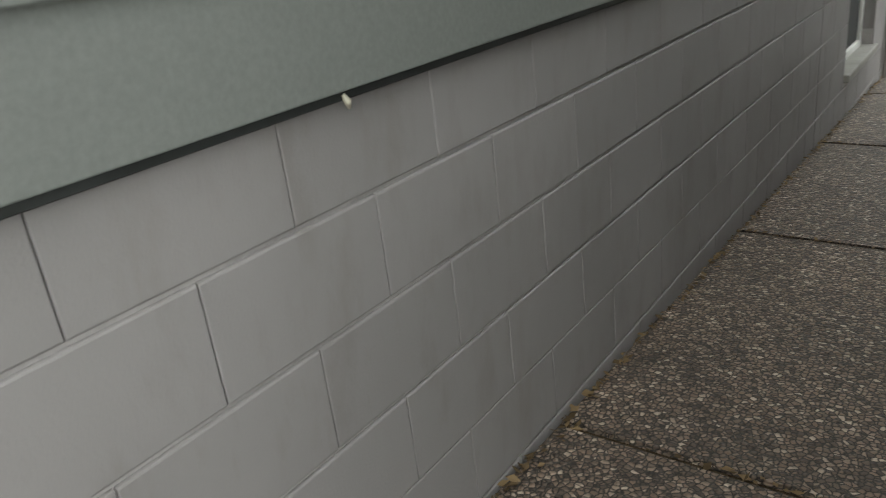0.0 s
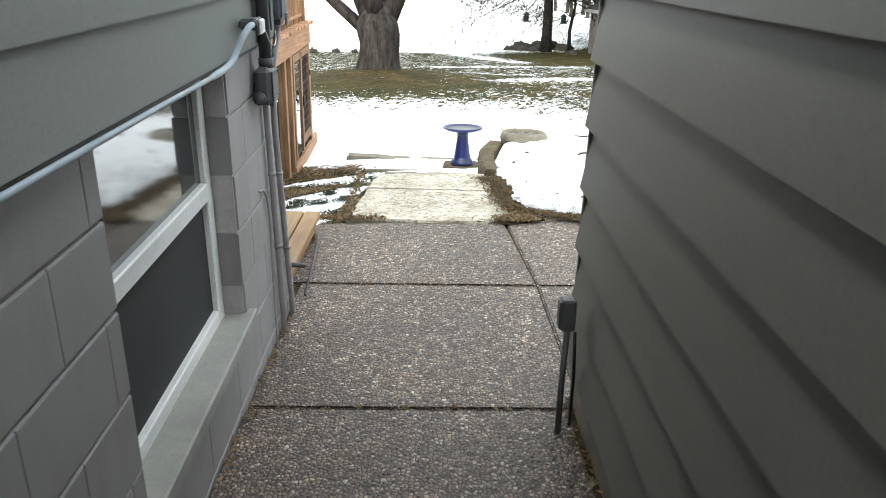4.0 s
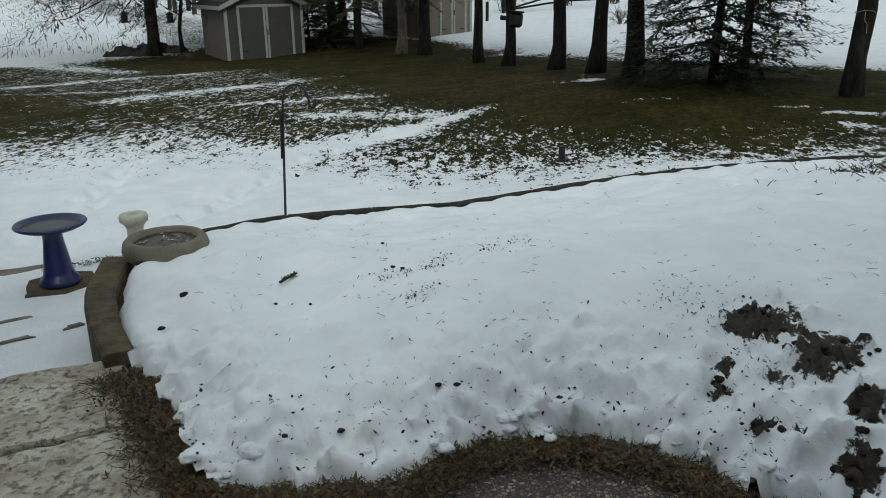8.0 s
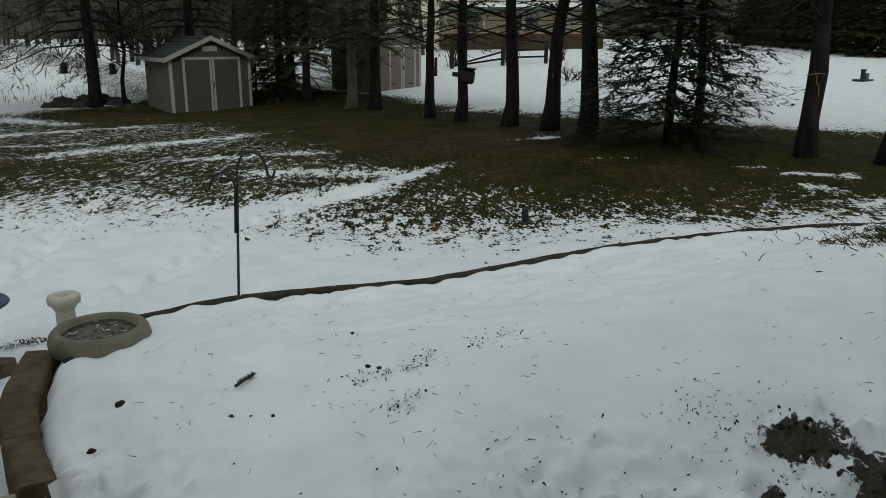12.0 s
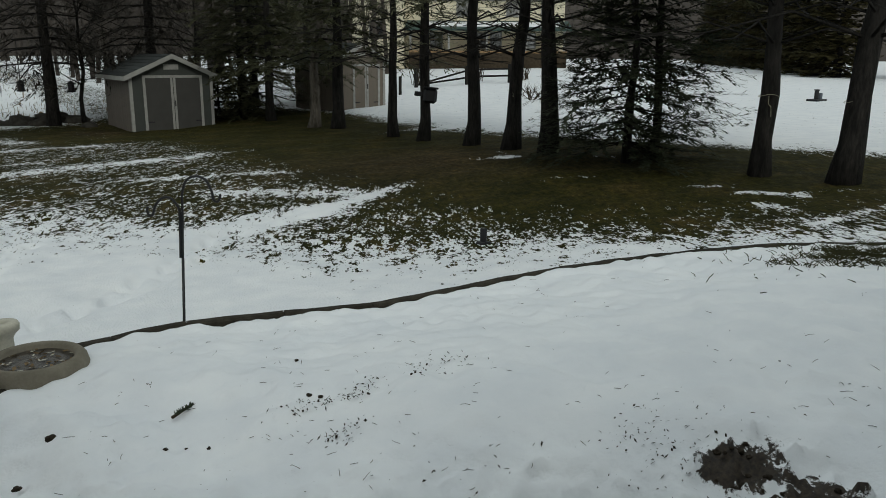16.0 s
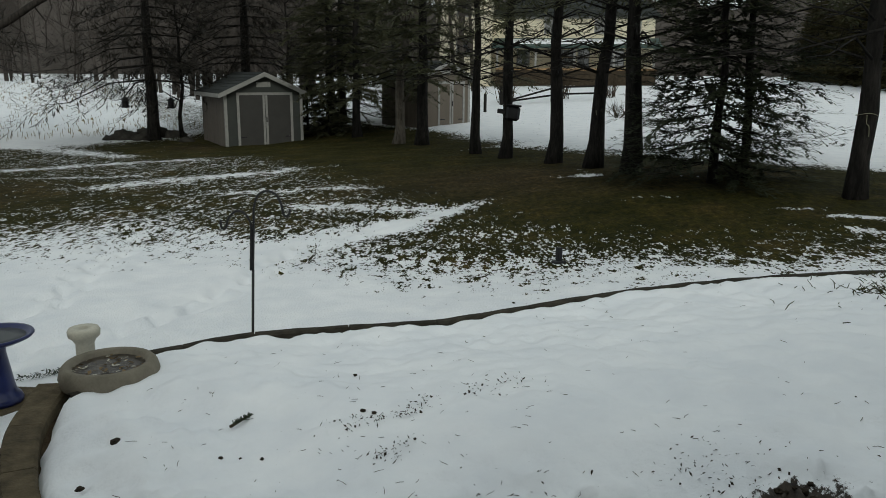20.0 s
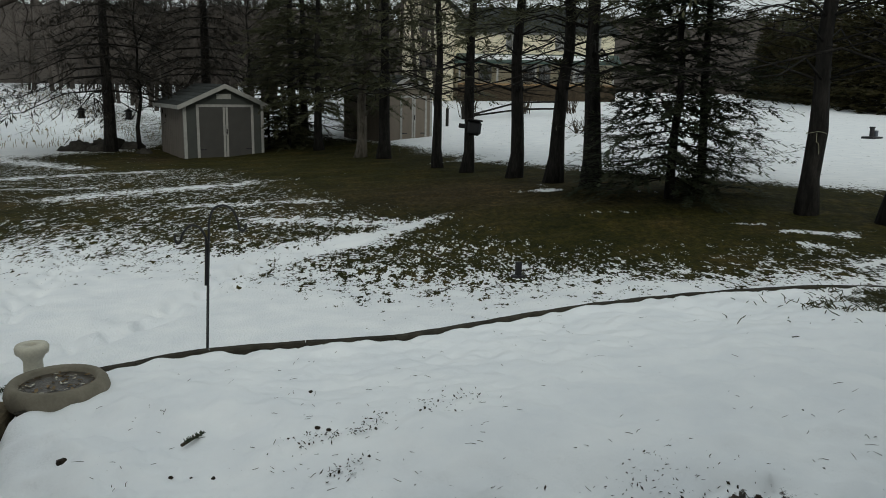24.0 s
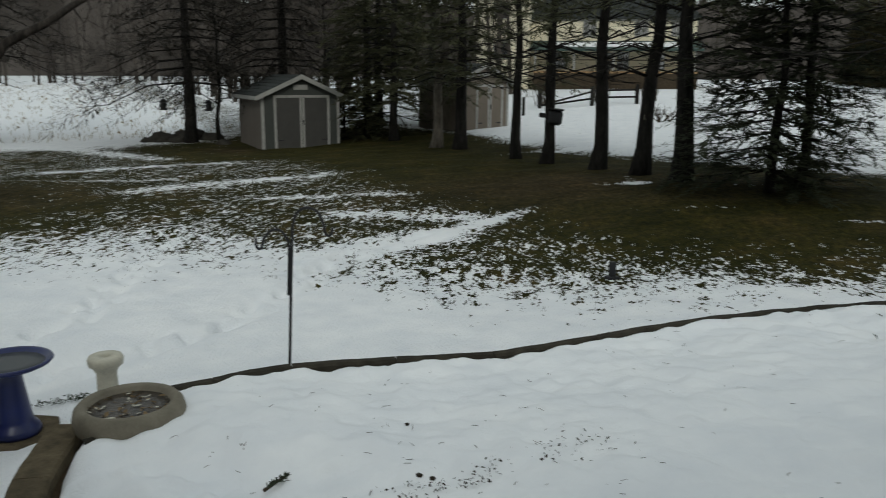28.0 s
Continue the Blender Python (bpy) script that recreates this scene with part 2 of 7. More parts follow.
def make_needles(name, a, c):
    m, n, l, b = material(name, 0.75)
    b.inputs["Specular IOR Level"].default_value = 0.2
    geo = n.new("ShaderNodeNewGeometry")
    t = tex(n, l, "Noise", 1.4, geo.outputs["Position"])
    k = mixed(n, l, 0.6, ramp(n, l, t.outputs["Fac"], [(0.35, a), (0.65, c)]), ramp(n, l, geo.outputs["Random Per Island"], [(0, tuple(x * 0.6 for x in a)), (1, tuple(x * 1.3 for x in c))]))
    l.new(k, b.inputs["Base Color"])
    thin = n.new("ShaderNodeBsdfTranslucent")
    l.new(k, thin.inputs["Color"])
    both = n.new("ShaderNodeMixShader")
    both.inputs["Fac"].default_value = 0.4
    l.new(b.outputs["BSDF"], both.inputs[1])
    l.new(thin.outputs["BSDF"], both.inputs[2])
    l.new(both.outputs["Shader"], n["Material Output"].inputs["Surface"])
    return m


def make_wood(name, lo, hi, axis=1, random=0.16):
    """Sawn boards: grain along one axis."""
    m, n, l, b = material(name, 0.7)
    s = [26.0, 26.0, 26.0]
    s[axis] = 1.6
    v = place(n, l, tuple(s))
    a, w = tex(n, l, "Noise", 1.0, v, 6, 0.6), tex(n, l, "Noise", 2.3, place(n, l), 4)
    info = n.new("ShaderNodeObjectInfo")
    c = ramp(n, l, a.outputs["Fac"], [(0.3, lo), (0.7, hi)])
    c = mixed(n, l, 0.6, c, ramp(n, l, w.outputs["Fac"], grey((0.3, 0.7), (0.7, 1.2))), "MULTIPLY")
    c = mixed(n, l, 1.0, c, ramp(n, l, info.outputs["Random"], grey((0, 1 - random), (1, 1 + random))), "MULTIPLY")
    l.new(c, b.inputs["Base Color"])
    bumped(n, l, b, a.outputs["Fac"], 0.35, 0.004)
    return m


SNOW, YARD, AGGREGATE, SLAB, BLOCK = make_snow(), make_yard(), make_aggregate(), make_slab(), make_block()
MORTAR = plain("painted_mortar", (0.38, 0.362, 0.36), 0.75, vary=0.2)
SIDING = plain("house_siding", (0.172, 0.184, 0.175), 0.45, vary=0.05, scale=1.2, bump=0.05)
SIDING_B = plain("garage_siding", (0.107, 0.105, 0.092), 0.5, vary=0.07, scale=1.5, bump=0.06)
WHITE = plain("white_trim", (0.72, 0.73, 0.72), 0.5, vary=0.08)
CONDUIT = plain("grey_conduit", (0.062, 0.064, 0.070), 0.5, vary=0.12)
METALBOX = plain("galvanised_box", (0.105, 0.118, 0.14), 0.45, 0.2, vary=0.12)
PAINTPIPE = plain("wall_painted_pipe", (0.29, 0.275, 0.272), 0.6, vary=0.12)
IRON = plain("black_iron", (0.018, 0.018, 0.02), 0.45, 0.4, vary=0.2)
BLUE = plain("blue_glaze", (0.009, 0.016, 0.085), 0.3, vary=0.25, scale=9, bump=0.05)
CONCRETE = plain("old_concrete", (0.20, 0.18, 0.14), 0.85, vary=0.2, scale=9, bump=0.4)
PALESTONE = plain("pale_cast_stone", (0.50, 0.475, 0.39), 0.8, vary=0.14, scale=14, bump=0.25)
EDGESTONE = plain("mossy_edging_stone", (0.10, 0.08, 0.05), 0.9, vary=0.4, scale=13, fine=70, bump=0.8, dist=0.01, random=0.12)
CEDAR = make_wood("stained_cedar", (0.21, 0.105, 0.048), (0.42, 0.23, 0.12), 1)
CEDAR_UP = make_wood("stained_cedar_upright", (0.115, 0.060, 0.027), (0.29, 0.158, 0.075), 2)
PLANK = make_wood("weathered_plank", (0.165, 0.098, 0.042), (0.33, 0.21, 0.105), 1)
DARKBOX = plain("dark_plastic", (0.03, 0.034, 0.034), 0.5, vary=0.2)
TUB = plain("grey_green_tub", (0.075, 0.105, 0.11), 0.45, vary=0.15, scale=4)
TUBRIM = plain("pale_weathered_rim", (0.27, 0.255, 0.215), 0.7, vary=0.15)
FLAG = plain("grey_tan_flagstone", (0.20, 0.18, 0.145), 0.9, vary=0.3, scale=11, fine=70, bump=0.7, dist=0.01)
DARKSOIL = plain("wet_dark_soil", (0.034, 0.027, 0.019), 0.95, vary=0.4, scale=25, fine=90, bump=1.0, dist=0.01)
SOIL = plain("bare_soil", (0.07, 0.05, 0.03), 0.95, vary=0.4, scale=12, fine=80, bump=1.0, dist=0.02)
LEAF = make_needles("dead_leaf", (0.045, 0.032, 0.019), (0.30, 0.215, 0.12))
GREEN = plain("low_evergreen", (0.022, 0.034, 0.014), 0.8, vary=0.4, scale=20)
TWIG = plain("dry_twig", (0.055, 0.042, 0.028), 0.9, vary=0.3)
STALK = plain("dry_straw", (0.15, 0.12, 0.075), 0.9, vary=0.3)
STUBBLE = plain("corn_stubble", (0.25, 0.20, 0.125), 0.9, vary=0.3)
FIELDROCK = plain("dark_field_rock", (0.045, 0.042, 0.036), 0.9, vary=0.4, scale=5, fine=40, bump=0.8, dist=0.02)
BARK_PINE = make_bark("pine_bark", (0.008, 0.0075, 0.0068), (0.031, 0.028, 0.025), 10)
BARK_MAPLE = make_bark("maple_bark", (0.013, 0.011, 0.010), (0.055, 0.047, 0.040), 7)
BARK_PALE = make_bark("pale_bark", (0.06, 0.052, 0.043), (0.15, 0.132, 0.11), 8)
NEEDLES = make_needles("pine_needles", (0.060, 0.064, 0.037), (0.12, 0.12, 0.066))
SPRUCE = make_needles("spruce_needles", (0.026, 0.032, 0.019), (0.055, 0.064, 0.037))
CEDARTREE = make_needles("cedar_foliage", (0.045, 0.042, 0.018), (0.105, 0.09, 0.04))
SHEDWALL = plain("shed_boards", (0.115, 0.098, 0.083), 0.8, vary=0.12, scale=3, stretch=(1, 1, 0.15))
SHEDDARK = plain("shed_front_paint", (0.043, 0.047, 0.042), 0.75, vary=0.1, scale=3)
SHEDDOOR = plain("shed_door_paint", (0.045, 0.043, 0.039), 0.7, vary=0.1, scale=3)
SHEDTRIM = plain("weathered_white_trim", (0.30, 0.295, 0.275), 0.7, vary=0.15)
TANWALL = plain("tan_shed_boards", (0.15, 0.124, 0.098), 0.8, vary=0.12, scale=3, stretch=(1, 1, 0.15))
SHINGLE = plain("dark_shingle", (0.042, 0.046, 0.045), 0.9, vary=0.25, scale=8, bump=0.5, random=0.25)
YELLOW = plain("pale_yellow_siding", (0.70, 0.64, 0.48), 0.7, vary=0.06, scale=0.6)
GREENROOF = plain("dark_green_roof", (0.03, 0.06, 0.05), 0.6, vary=0.2)
FARWOOD = plain("winter_woods", (0.085, 0.075, 0.068), 1.0, vary=0.35, scale=0.12, fine=0.9, bump=0.0, stretch=(1, 1, 0.5))
DARKGLASS = material("dark_window_glass", 0.06)[0]
DARKGLASS.node_tree.nodes["Principled BSDF"].inputs["Base Color"].default_value = (0.02, 0.022, 0.024, 1)
DARKGLASS.node_tree.nodes["Principled BSDF"].inputs["IOR"].default_value = 2.8
SCREEN = plain("insect_screen", (0.022, 0.024, 0.026), 0.75, vary=0.1, fine=400)
ICE = material("ice_and_water", 0.38)[0]
ICE.node_tree.nodes["Principled BSDF"].inputs["Base Color"].default_value = (0.03, 0.034, 0.036, 1)


# ---- building blocks ----
def part(name, bm, mat, parent=None, label="", smooth=False):
    me = bpy.data.meshes.new(name)
    bm.to_mesh(me)
    bm.free()
    if smooth:
        me.shade_smooth()
    me.materials.append(mat)
    ob = new(name, me)
    if parent is not None:
        ob.parent = parent
        ob.matrix_parent_inverse = Matrix.Identity(4)
    if label:
        ob["label"] = label
    return ob


def raw(name, verts, faces, mat, parent=None, label="", smooth=False):
    me = bpy.data.meshes.new(name)
    me.from_pydata(verts, [], faces)
    if smooth:
        me.shade_smooth()
    me.materials.append(mat)
    ob = new(name, me)
    if parent is not None:
        ob.parent = parent
    if label:
        ob["label"] = label
    return ob


def shared(name, source, m, parent):
    """One more piece on the same mesh."""
    ob = new(name, source.data)
    ob.parent = parent
    ob.matrix_basis = m
    return ob


def box(x0, x1, y0, y1, z0, z1, bevel=0.0, bm=None, turn=None):
    bm2 = bmesh.new()
    bmesh.ops.create_cube(bm2, size=1)
    m = Matrix.Translation(((x0 + x1) / 2, (y0 + y1) / 2, (z0 + z1) / 2)) @ (turn or Matrix()) @ Matrix.Diagonal((x1 - x0, y1 - y0, z1 - z0, 1))
    bmesh.ops.transform(bm2, matrix=m, verts=bm2.verts)
    if bevel:
        bmesh.ops.bevel(bm2, geom=bm2.edges, offset=bevel, segments=1, affect="EDGES")
    if bm is None:
        return bm2
    me = bpy.data.meshes.new("scratch")
    bm2.to_mesh(me)
    bm2.free()
    bm.from_mesh(me)
    bpy.data.meshes.remove(me)
    return bm


def lathe(profile, seg=28, at=(0, 0, 0)):
    """A turned body from (radius, height) pairs."""
    bm = bmesh.new()
    rings = []
    for r, z in profile:
        if r < 1e-5:
            rings.append([bm.verts.new((at[0], at[1], at[2] + z))])
        else:
            rings.append([bm.verts.new((at[0] + r * math.cos(2 * math.pi * i / seg), at[1] + r * math.sin(2 * math.pi * i / seg), at[2] + z)) for i in range(seg)])
    for a, b in zip(rings, rings[1:]):
        for i in range(seg):
            j = (i + 1) % seg
            if len(a) == 1 and len(b) > 1:
                bm.faces.new((a[0], b[j], b[i]))
            elif len(b) == 1 and len(a) > 1:
                bm.faces.new((a[i], a[j], b[0]))
            elif len(a) > 1:
                bm.faces.new((a[i], a[j], b[j], b[i]))
    bmesh.ops.recalc_face_normals(bm, faces=bm.faces)
    return bm


def tube(points, radii, seg=8, rough=0.0, verts=None, faces=None):
    """A round limb along points; adds to verts and faces."""
    verts = [] if verts is None else verts
    faces = [] if faces is None else faces
    pts = [Vector(p) for p in points]
    start = len(verts)
    side = None
    for i, p in enumerate(pts):
        d = (pts[min(i + 1, len(pts) - 1)] - pts[max(i - 1, 0)]).normalized()
        if side is None:
            side = d.orthogonal().normalized()
        else:
            side = (side - d * side.dot(d)).normalized()
        up = d.cross(side)
        for k in range(seg):
            a = 2 * math.pi * k / seg
            q = p + (side * math.cos(a) + up * math.sin(a)) * radii[i]
            if rough:
                q += (q - p) * rough * noise.noise(q * (0.7 / max(radii[i], 0.02)))
            verts.append(tuple(q))
    for i in range(len(pts) - 1):
        for k in range(seg):
            a, b = start + i * seg + k, start + i * seg + (k + 1) % seg
            faces.append((a, b, b + seg, a + seg))
    faces.append(tuple(start + k for k in reversed(range(seg))))
    faces.append(tuple(start + (len(pts) - 1) * seg + k for k in range(seg)))
    return verts, faces


def root(name, at=(0, 0, 0), label="", category="", group="", kind=""):
    ob = new(name)
    ob.empty_display_size = 0.1
    ob.location = at
    return tagged(ob, label, category, group, kind)


def bezier(points, steps=10):
    """A smooth curve through points."""
    pts = [Vector(p) for p in points]
    out = []
    for i in range(len(pts) - 1):
        p0, p1, p2, p3 = pts[max(i - 1, 0)], pts[i], pts[i + 1], pts[min(i + 2, len(pts) - 1)]
        for k in range(steps):
            t = k / steps
            out.append(0.5 * ((2 * p1) + (p2 - p0) * t + (2 * p0 - 5 * p1 + 4 * p2 - p3) * t * t + (3 * p1 - p0 - 3 * p2 + p3) * t ** 3))
    return out + [pts[-1]]


# ---- ground ----
LEVELS = np.array([(0.6, 9.4, -0.03), (0.6, 11, -0.13), (1, 13, -0.43), (-0.8, 12.5, -0.52), (-0.8, 14.5, -0.52), (-2.5, 9.5, -0.3), (6.5, 14.9, -0.57),
                   (3, 13.5, -0.48), (11.5, 14.8, -0.2), (11.6, 17.5, -0.22), (11.4, 19.3, -0.27), (11.7, 22.1, -0.43), (12.2, 25, -0.58), (9, 37, -1.13),
                   (-0.7, 26, -0.75), (0, 48, -1.5), (22, 30, -0.2), (30, 45, 0.45), (36, 62, 0.7), (9, 10, -0.1), (14, 4, 0), (-15, 30, -1.3),
                   (-25, 80, -1.5), (-40, 160, 0.3), (60, 160, 1), (0, -6, 0), (-12, 8, -0.4), (60, 20, 0.4)])
_n = len(LEVELS)
_a = np.ones((_n + 1, _n + 1))
_a[:_n, :_n] = np.hypot(LEVELS[:, None, 0] - LEVELS[None, :, 0], LEVELS[:, None, 1] - LEVELS[None, :, 1])
_a[_n, _n] = 0
_w = np.linalg.solve(_a, np.r_[LEVELS[:, 2], 0])


def level(x, y):
    """Height of the yard."""
    x, y = np.asarray(x, float), np.asarray(y, float)
    r = np.hypot(x[..., None] - LEVELS[:, 0], y[..., None] - LEVELS[:, 1])
    far = np.clip((np.hypot(x, y) - 170) / 80, 0, 1)
    return (r @ _w[:-1] + _w[-1]) * (1 - far) + 1.2 * far


def zat(x, y):
    return float(level(np.array([x]), np.array([y]))[0])


# outline of the raised bed: the patio side, then the stone edging
BED_NEAR = bezier([(1.22, 10.62, 0), (1.27, 10.2, 0), (1.30, 9.72, 0), (1.55, 9.53, 0), (1.85, 9.44, 0), (2.12, 9.49, 0), (2.42, 9.35, 0), (2.62, 9.12, 0), (2.72, 8.8, 0), (3.0, 8.2, 0), (3.5, 7.4, 0), (4.2, 6.6, 0)], 6)
BED_FAR = bezier([(1.20, 10.72, 0), (1.215, 11.2, 0), (1.36, 11.85, 0), (1.62, 12.08, 0), (1.95, 12.14, 0), (2.34, 12.16, 0), (2.85, 12.03, 0), (3.35, 11.90, 0), (4.0, 11.89, 0), (4.78, 11.89, 0), (5.5, 11.80, 0), (6.15, 11.66, 0), (6.8, 11.45, 0), (7.4, 11.1, 0), (8.0, 10.6, 0), (8.4, 9.8, 0), (8.5, 8.6, 0)], 8)
BED = [p.to_2d() for p in BED_NEAR[::-1]] + [p.to_2d() for p in BED_FAR]


def inside(poly, x, y):
    hit = np.zeros(np.shape(x), bool)
    for a, b in zip(poly, poly[1:] + poly[:1]):
        if a[1] != b[1]:
            c = (a[1] > y) != (b[1] > y)
            hit ^= c & (x < (b[0] - a[0]) * (y - a[1]) / (b[1] - a[1]) + a[0])
    return hit


def reach(line, x, y):
    """Distance to a polyline."""
    best = np.full(np.shape(x), 1e9)
    for a, b in zip(line, line[1:]):
        dx, dy = b[0] - a[0], b[1] - a[1]
        t = np.clip(((x - a[0]) * dx + (y - a[1]) * dy) / (dx * dx + dy * dy + 1e-12), 0, 1)
        best = np.minimum(best, np.hypot(x - a[0] - t * dx, y - a[1] - t * dy))
    return best


def wob(x, y, s, seed=0.0):
    return np.array([noise.noise((a * s, b * s, seed)) for a, b in zip(np.ravel(x), np.ravel(y))]).reshape(np.shape(x))


def smooth(a, b, v):
    t = np.clip((v - a) / (b - a), 0, 1)
    return t * t * (3 - 2 * t)


# share of snow on the lawn, by stretches of the plan
STREAKS = [((2.4, 24.4), (5.4, 25.3), 0.5, 0.26), ((5.4, 25.3), (9.8, 26.4), 0.35, 0.2), ((5.2, 20.0), (6.7, 18.6), 0.3, 0.3), ((3.9, 17.2), (5.8, 17.75), 0.4, 0.4),
           ((5.8, 17.75), (7.9, 18.6), 0.22, 0.42), ((-1.2, 27.8), (3.5, 26.5), 0.16, 0.3), ((11.0, 20.3), (10.4, 19.3), 0.25, 0.45), ((9.3, 12.6), (12.5, 12.4), 0.1, 0.3), ((10.2, 14.3), (11.9, 13.1), 0.1, 0.3),
           ((4.4, 22.4), (7.0, 21.4), 0.25, 0.24), ((1.0, 30.5), (5.5, 31.0), 0.5, 0.3), ((12.5, 27.5), (15, 26.8), 0.4, 0.35),
           ((10.0, 20.0), (10.6, 19.2), 0.2, 0.6), ((9.6, 17.15), (10.0, 16.7), 0.13, 0.55), ((11.55, 18.05), (11.8, 17.8), 0.14, 0.55), ((10.45, 15.3), (10.8, 14.75), 0.13, 0.55),
           ((10.45, 14.3), (10.7, 13.6), 0.14, 0.6), ((9.9, 13.75), (9.85, 13.2), 0.12, 0.5), ((0.6, 44.0), (4.4, 33.7), 0.6, 0.3), ((8.9, 17.6), (9.3, 17.0), 0.1, 0.45)]


def snow_share(x, y):
    """0: bare, 0.5: half and half, 1: all snow."""
    line_y = np.interp(x, [-8, -2, 0.5, 2.4, 3.2, 3.7, 4.1, 5.4, 6.5, 8.0, 9.5, 12, 20], [19.4, 19.5, 19.5, 19.3, 18.6, 17.6, 16.2, 14.75, 14.45, 13.2, 12.0, 9.8, 4])
    d = y - line_y
    s = 1.10 - 0.36 * smooth(-3.4, 0.0, d) - 0.27 * smooth(-0.8, 1.6, d)
    s = s - 0.12 * smooth(-4.5, -1.5, d) * smooth(5.0, 3.0, x) * smooth(0.4, -1.0, d)
    s = s - 0.25 * smooth(1.2, 4.5, d) * smooth(6.5, 9.0, x)
    s = s - 0.03 * smooth(5, 10, d) * smooth(6.0, 2.0, x)
    s = s - 0.25 * smooth(30, 33, y) * smooth(6.5, 4.5, np.abs(x - 9.5))
    s = s - 0.21 * np.exp(-(((x - 10.3) / 3.0) ** 2 + ((y - 20) / 6.0) ** 2))
    s = s - 0.34 * np.exp(-(((x + 1.3) / 3.6) ** 2 + ((y - 24.0) / 2.9) ** 2))
    s = s - 0.10 * smooth(-0.8, 0.3, d) * smooth(6.6, 8.4, x) - 0.04 * smooth(2.0, 3.5, d)
    for a, b, w, k in STREAKS:
        s = s + k * np.exp(-(reach([a, b], x, y) / w) ** 2)
    # the field, and the open snow behind the row of trees
    s = s + 0.75 * smooth(39.0, 44.0, y + 0.25 * (x - 4) * (x < 4))
    edge = np.interp(y, [9, 14, 16.2, 17.3, 21.2, 25, 31, 36, 45], [15.2, 14.8, 14.4, 13.8, 13.5, 13.6, 13.9, 14.6, 12])
    s = s + 0.85 * smooth(-1.0, 2.0, x - edge) * smooth(9, 10, y)
    s = s + 1.0 * smooth(7, 5, y)
    return s


SNOW_BY_SLAB = [(-0.12, 9.3), (-0.95, 9.3), (-0.9, 10.2), (-0.65, 10.43), (-0.47, 10.84), (-0.34, 11.04), (-0.1, 11.37), (0.12, 11.3), (0.10, 10.74), (0.03, 10.29), (-0.02, 10.1), (-0.10, 9.6)]
SNOW_BY_STEPS = [(-0.91, 11.9), (-0.3, 11.68), (0.0, 11.5), (0.2, 11.5), (1.1, 11.4), (1.1, 14.2), (-0.05, 13.5), (-0.15, 12.64), (-0.75, 12.45)]


def make_ground():
    xs = np.unique(np.r_[-400:-60:40, -60:-14:4, -14:-5:0.6, -5:-1.2:0.16, -1.2:5.4:0.05, 5.4:8:0.08, 8:14:0.16, 14:24:0.6, 24:60:3, 60:401:40].round(3))
    ys = np.unique(np.r_[-120:-8:20, -8:7:1.0, 7:9:0.16, 9:19:0.05, 19:20:0.08, 20:27:0.16, 27:46:0.4, 46:70:2, 70:160:10, 160:481:40].round(3))
    gx, gy = np.meshgrid(xs, ys)
    z = level(gx, gy)
    near = (np.abs(gx - 4) < 13) & (gy > 8) & (gy < 46)
    lump = np.zeros_like(z)
    lump[near] = 0.035 * wob(gx[near], gy[near], 0.9) + 0.016 * wob(gx[near], gy[near], 3.2, 4.0) + 0.010 * wob(gx[near], gy[near], 7.5, 8.0)
    z = z + lump * smooth(12.2, 13.5, gy)
    # trodden paths: single prints and two long tracks
    rnd = random.Random(12)
    for path, gap in ((bezier([(0.7, 14.3, 0), (1.25, 15.4, 0), (1.62, 16.3, 0), (2.14, 17.9, 0), (2.5, 19.5, 0)], 10), 0.19), (bezier([(1.0, 14.2, 0), (2.2, 14.8, 0), (3.3, 16.0, 0), (4.6, 17.6, 0)], 14), 0.24)):
        last = None
        for p in path:
            if last is None or (p - last).length > gap:
                last = p
                for _ in range(2):
                    px, py = p.x + rnd.uniform(-0.17, 0.17), p.y + rnd.uniform(-0.14, 0.14)
                    r2 = ((gx - px) / 0.075) ** 2 + ((gy - py) / 0.12) ** 2
                    z = z - rnd.uniform(0.045, 0.085) * np.exp(-r2 ** 1.5)
    ruts = [tuple(p.to_2d()) for p in bezier([(1.0, 14.1, 0), (2.2, 14.9, 0), (3.4, 16.0, 0), (4.4, 17.2, 0), (5.8, 17.75, 0)], 8)]
    for shift in (-0.17, 0.17):
        line = [(a - shift * 0.7, b + shift * 0.7) for a, b in ruts]
        r = reach(line, gx, gy)
        z = z - (0.045 + 0.02 * np.sin(9 * gx + 4 * gy)) * np.exp(-(r / 0.09) ** 2)
    # under the patio and the buildings the ground lies just below the paving
    low = (gy < 9.35) & (gx < 3.6) & (gx > -12)
    z = np.where(low, -0.09, z)
    bed = inside(BED, gx, gy)
    z = np.where(bed, np.minimum(z, -0.05), z)
    # bare root flare round the big maple
    z = z + 0.16 * np.exp(-(((gx + 0.7) ** 2 + (gy - 26) ** 2) / 2.2))
    nx, ny = len(xs), len(ys)
    verts = np.stack([gx, gy, z], -1).reshape(-1, 3)
    idx = np.arange(nx * ny).reshape(ny, nx)
    quads = np.stack([idx[:-1, :-1], idx[:-1, 1:], idx[1:, 1:], idx[1:, :-1]], -1).reshape(-1, 4)
    ob = raw("ground", verts.tolist(), quads.tolist(), YARD, None, smooth=True)
    share = snow_share(gx, gy)
    # mulch and snow between the deck and the slabs
    lobes = np.zeros_like(gx) - 9.0
    for shape in (SNOW_BY_SLAB, SNOW_BY_STEPS):
        d = reach(shape + shape[:1], gx, gy)
        lobes = np.maximum(lobes, np.where(inside(shape, gx, gy), d, -d))
    side = smooth(0.22, 0.14, gx) * smooth(13.6, 13.2, gy) * smooth(8.5, 8.8, gy)
    mulch = side * smooth(0.02, -0.06, lobes)
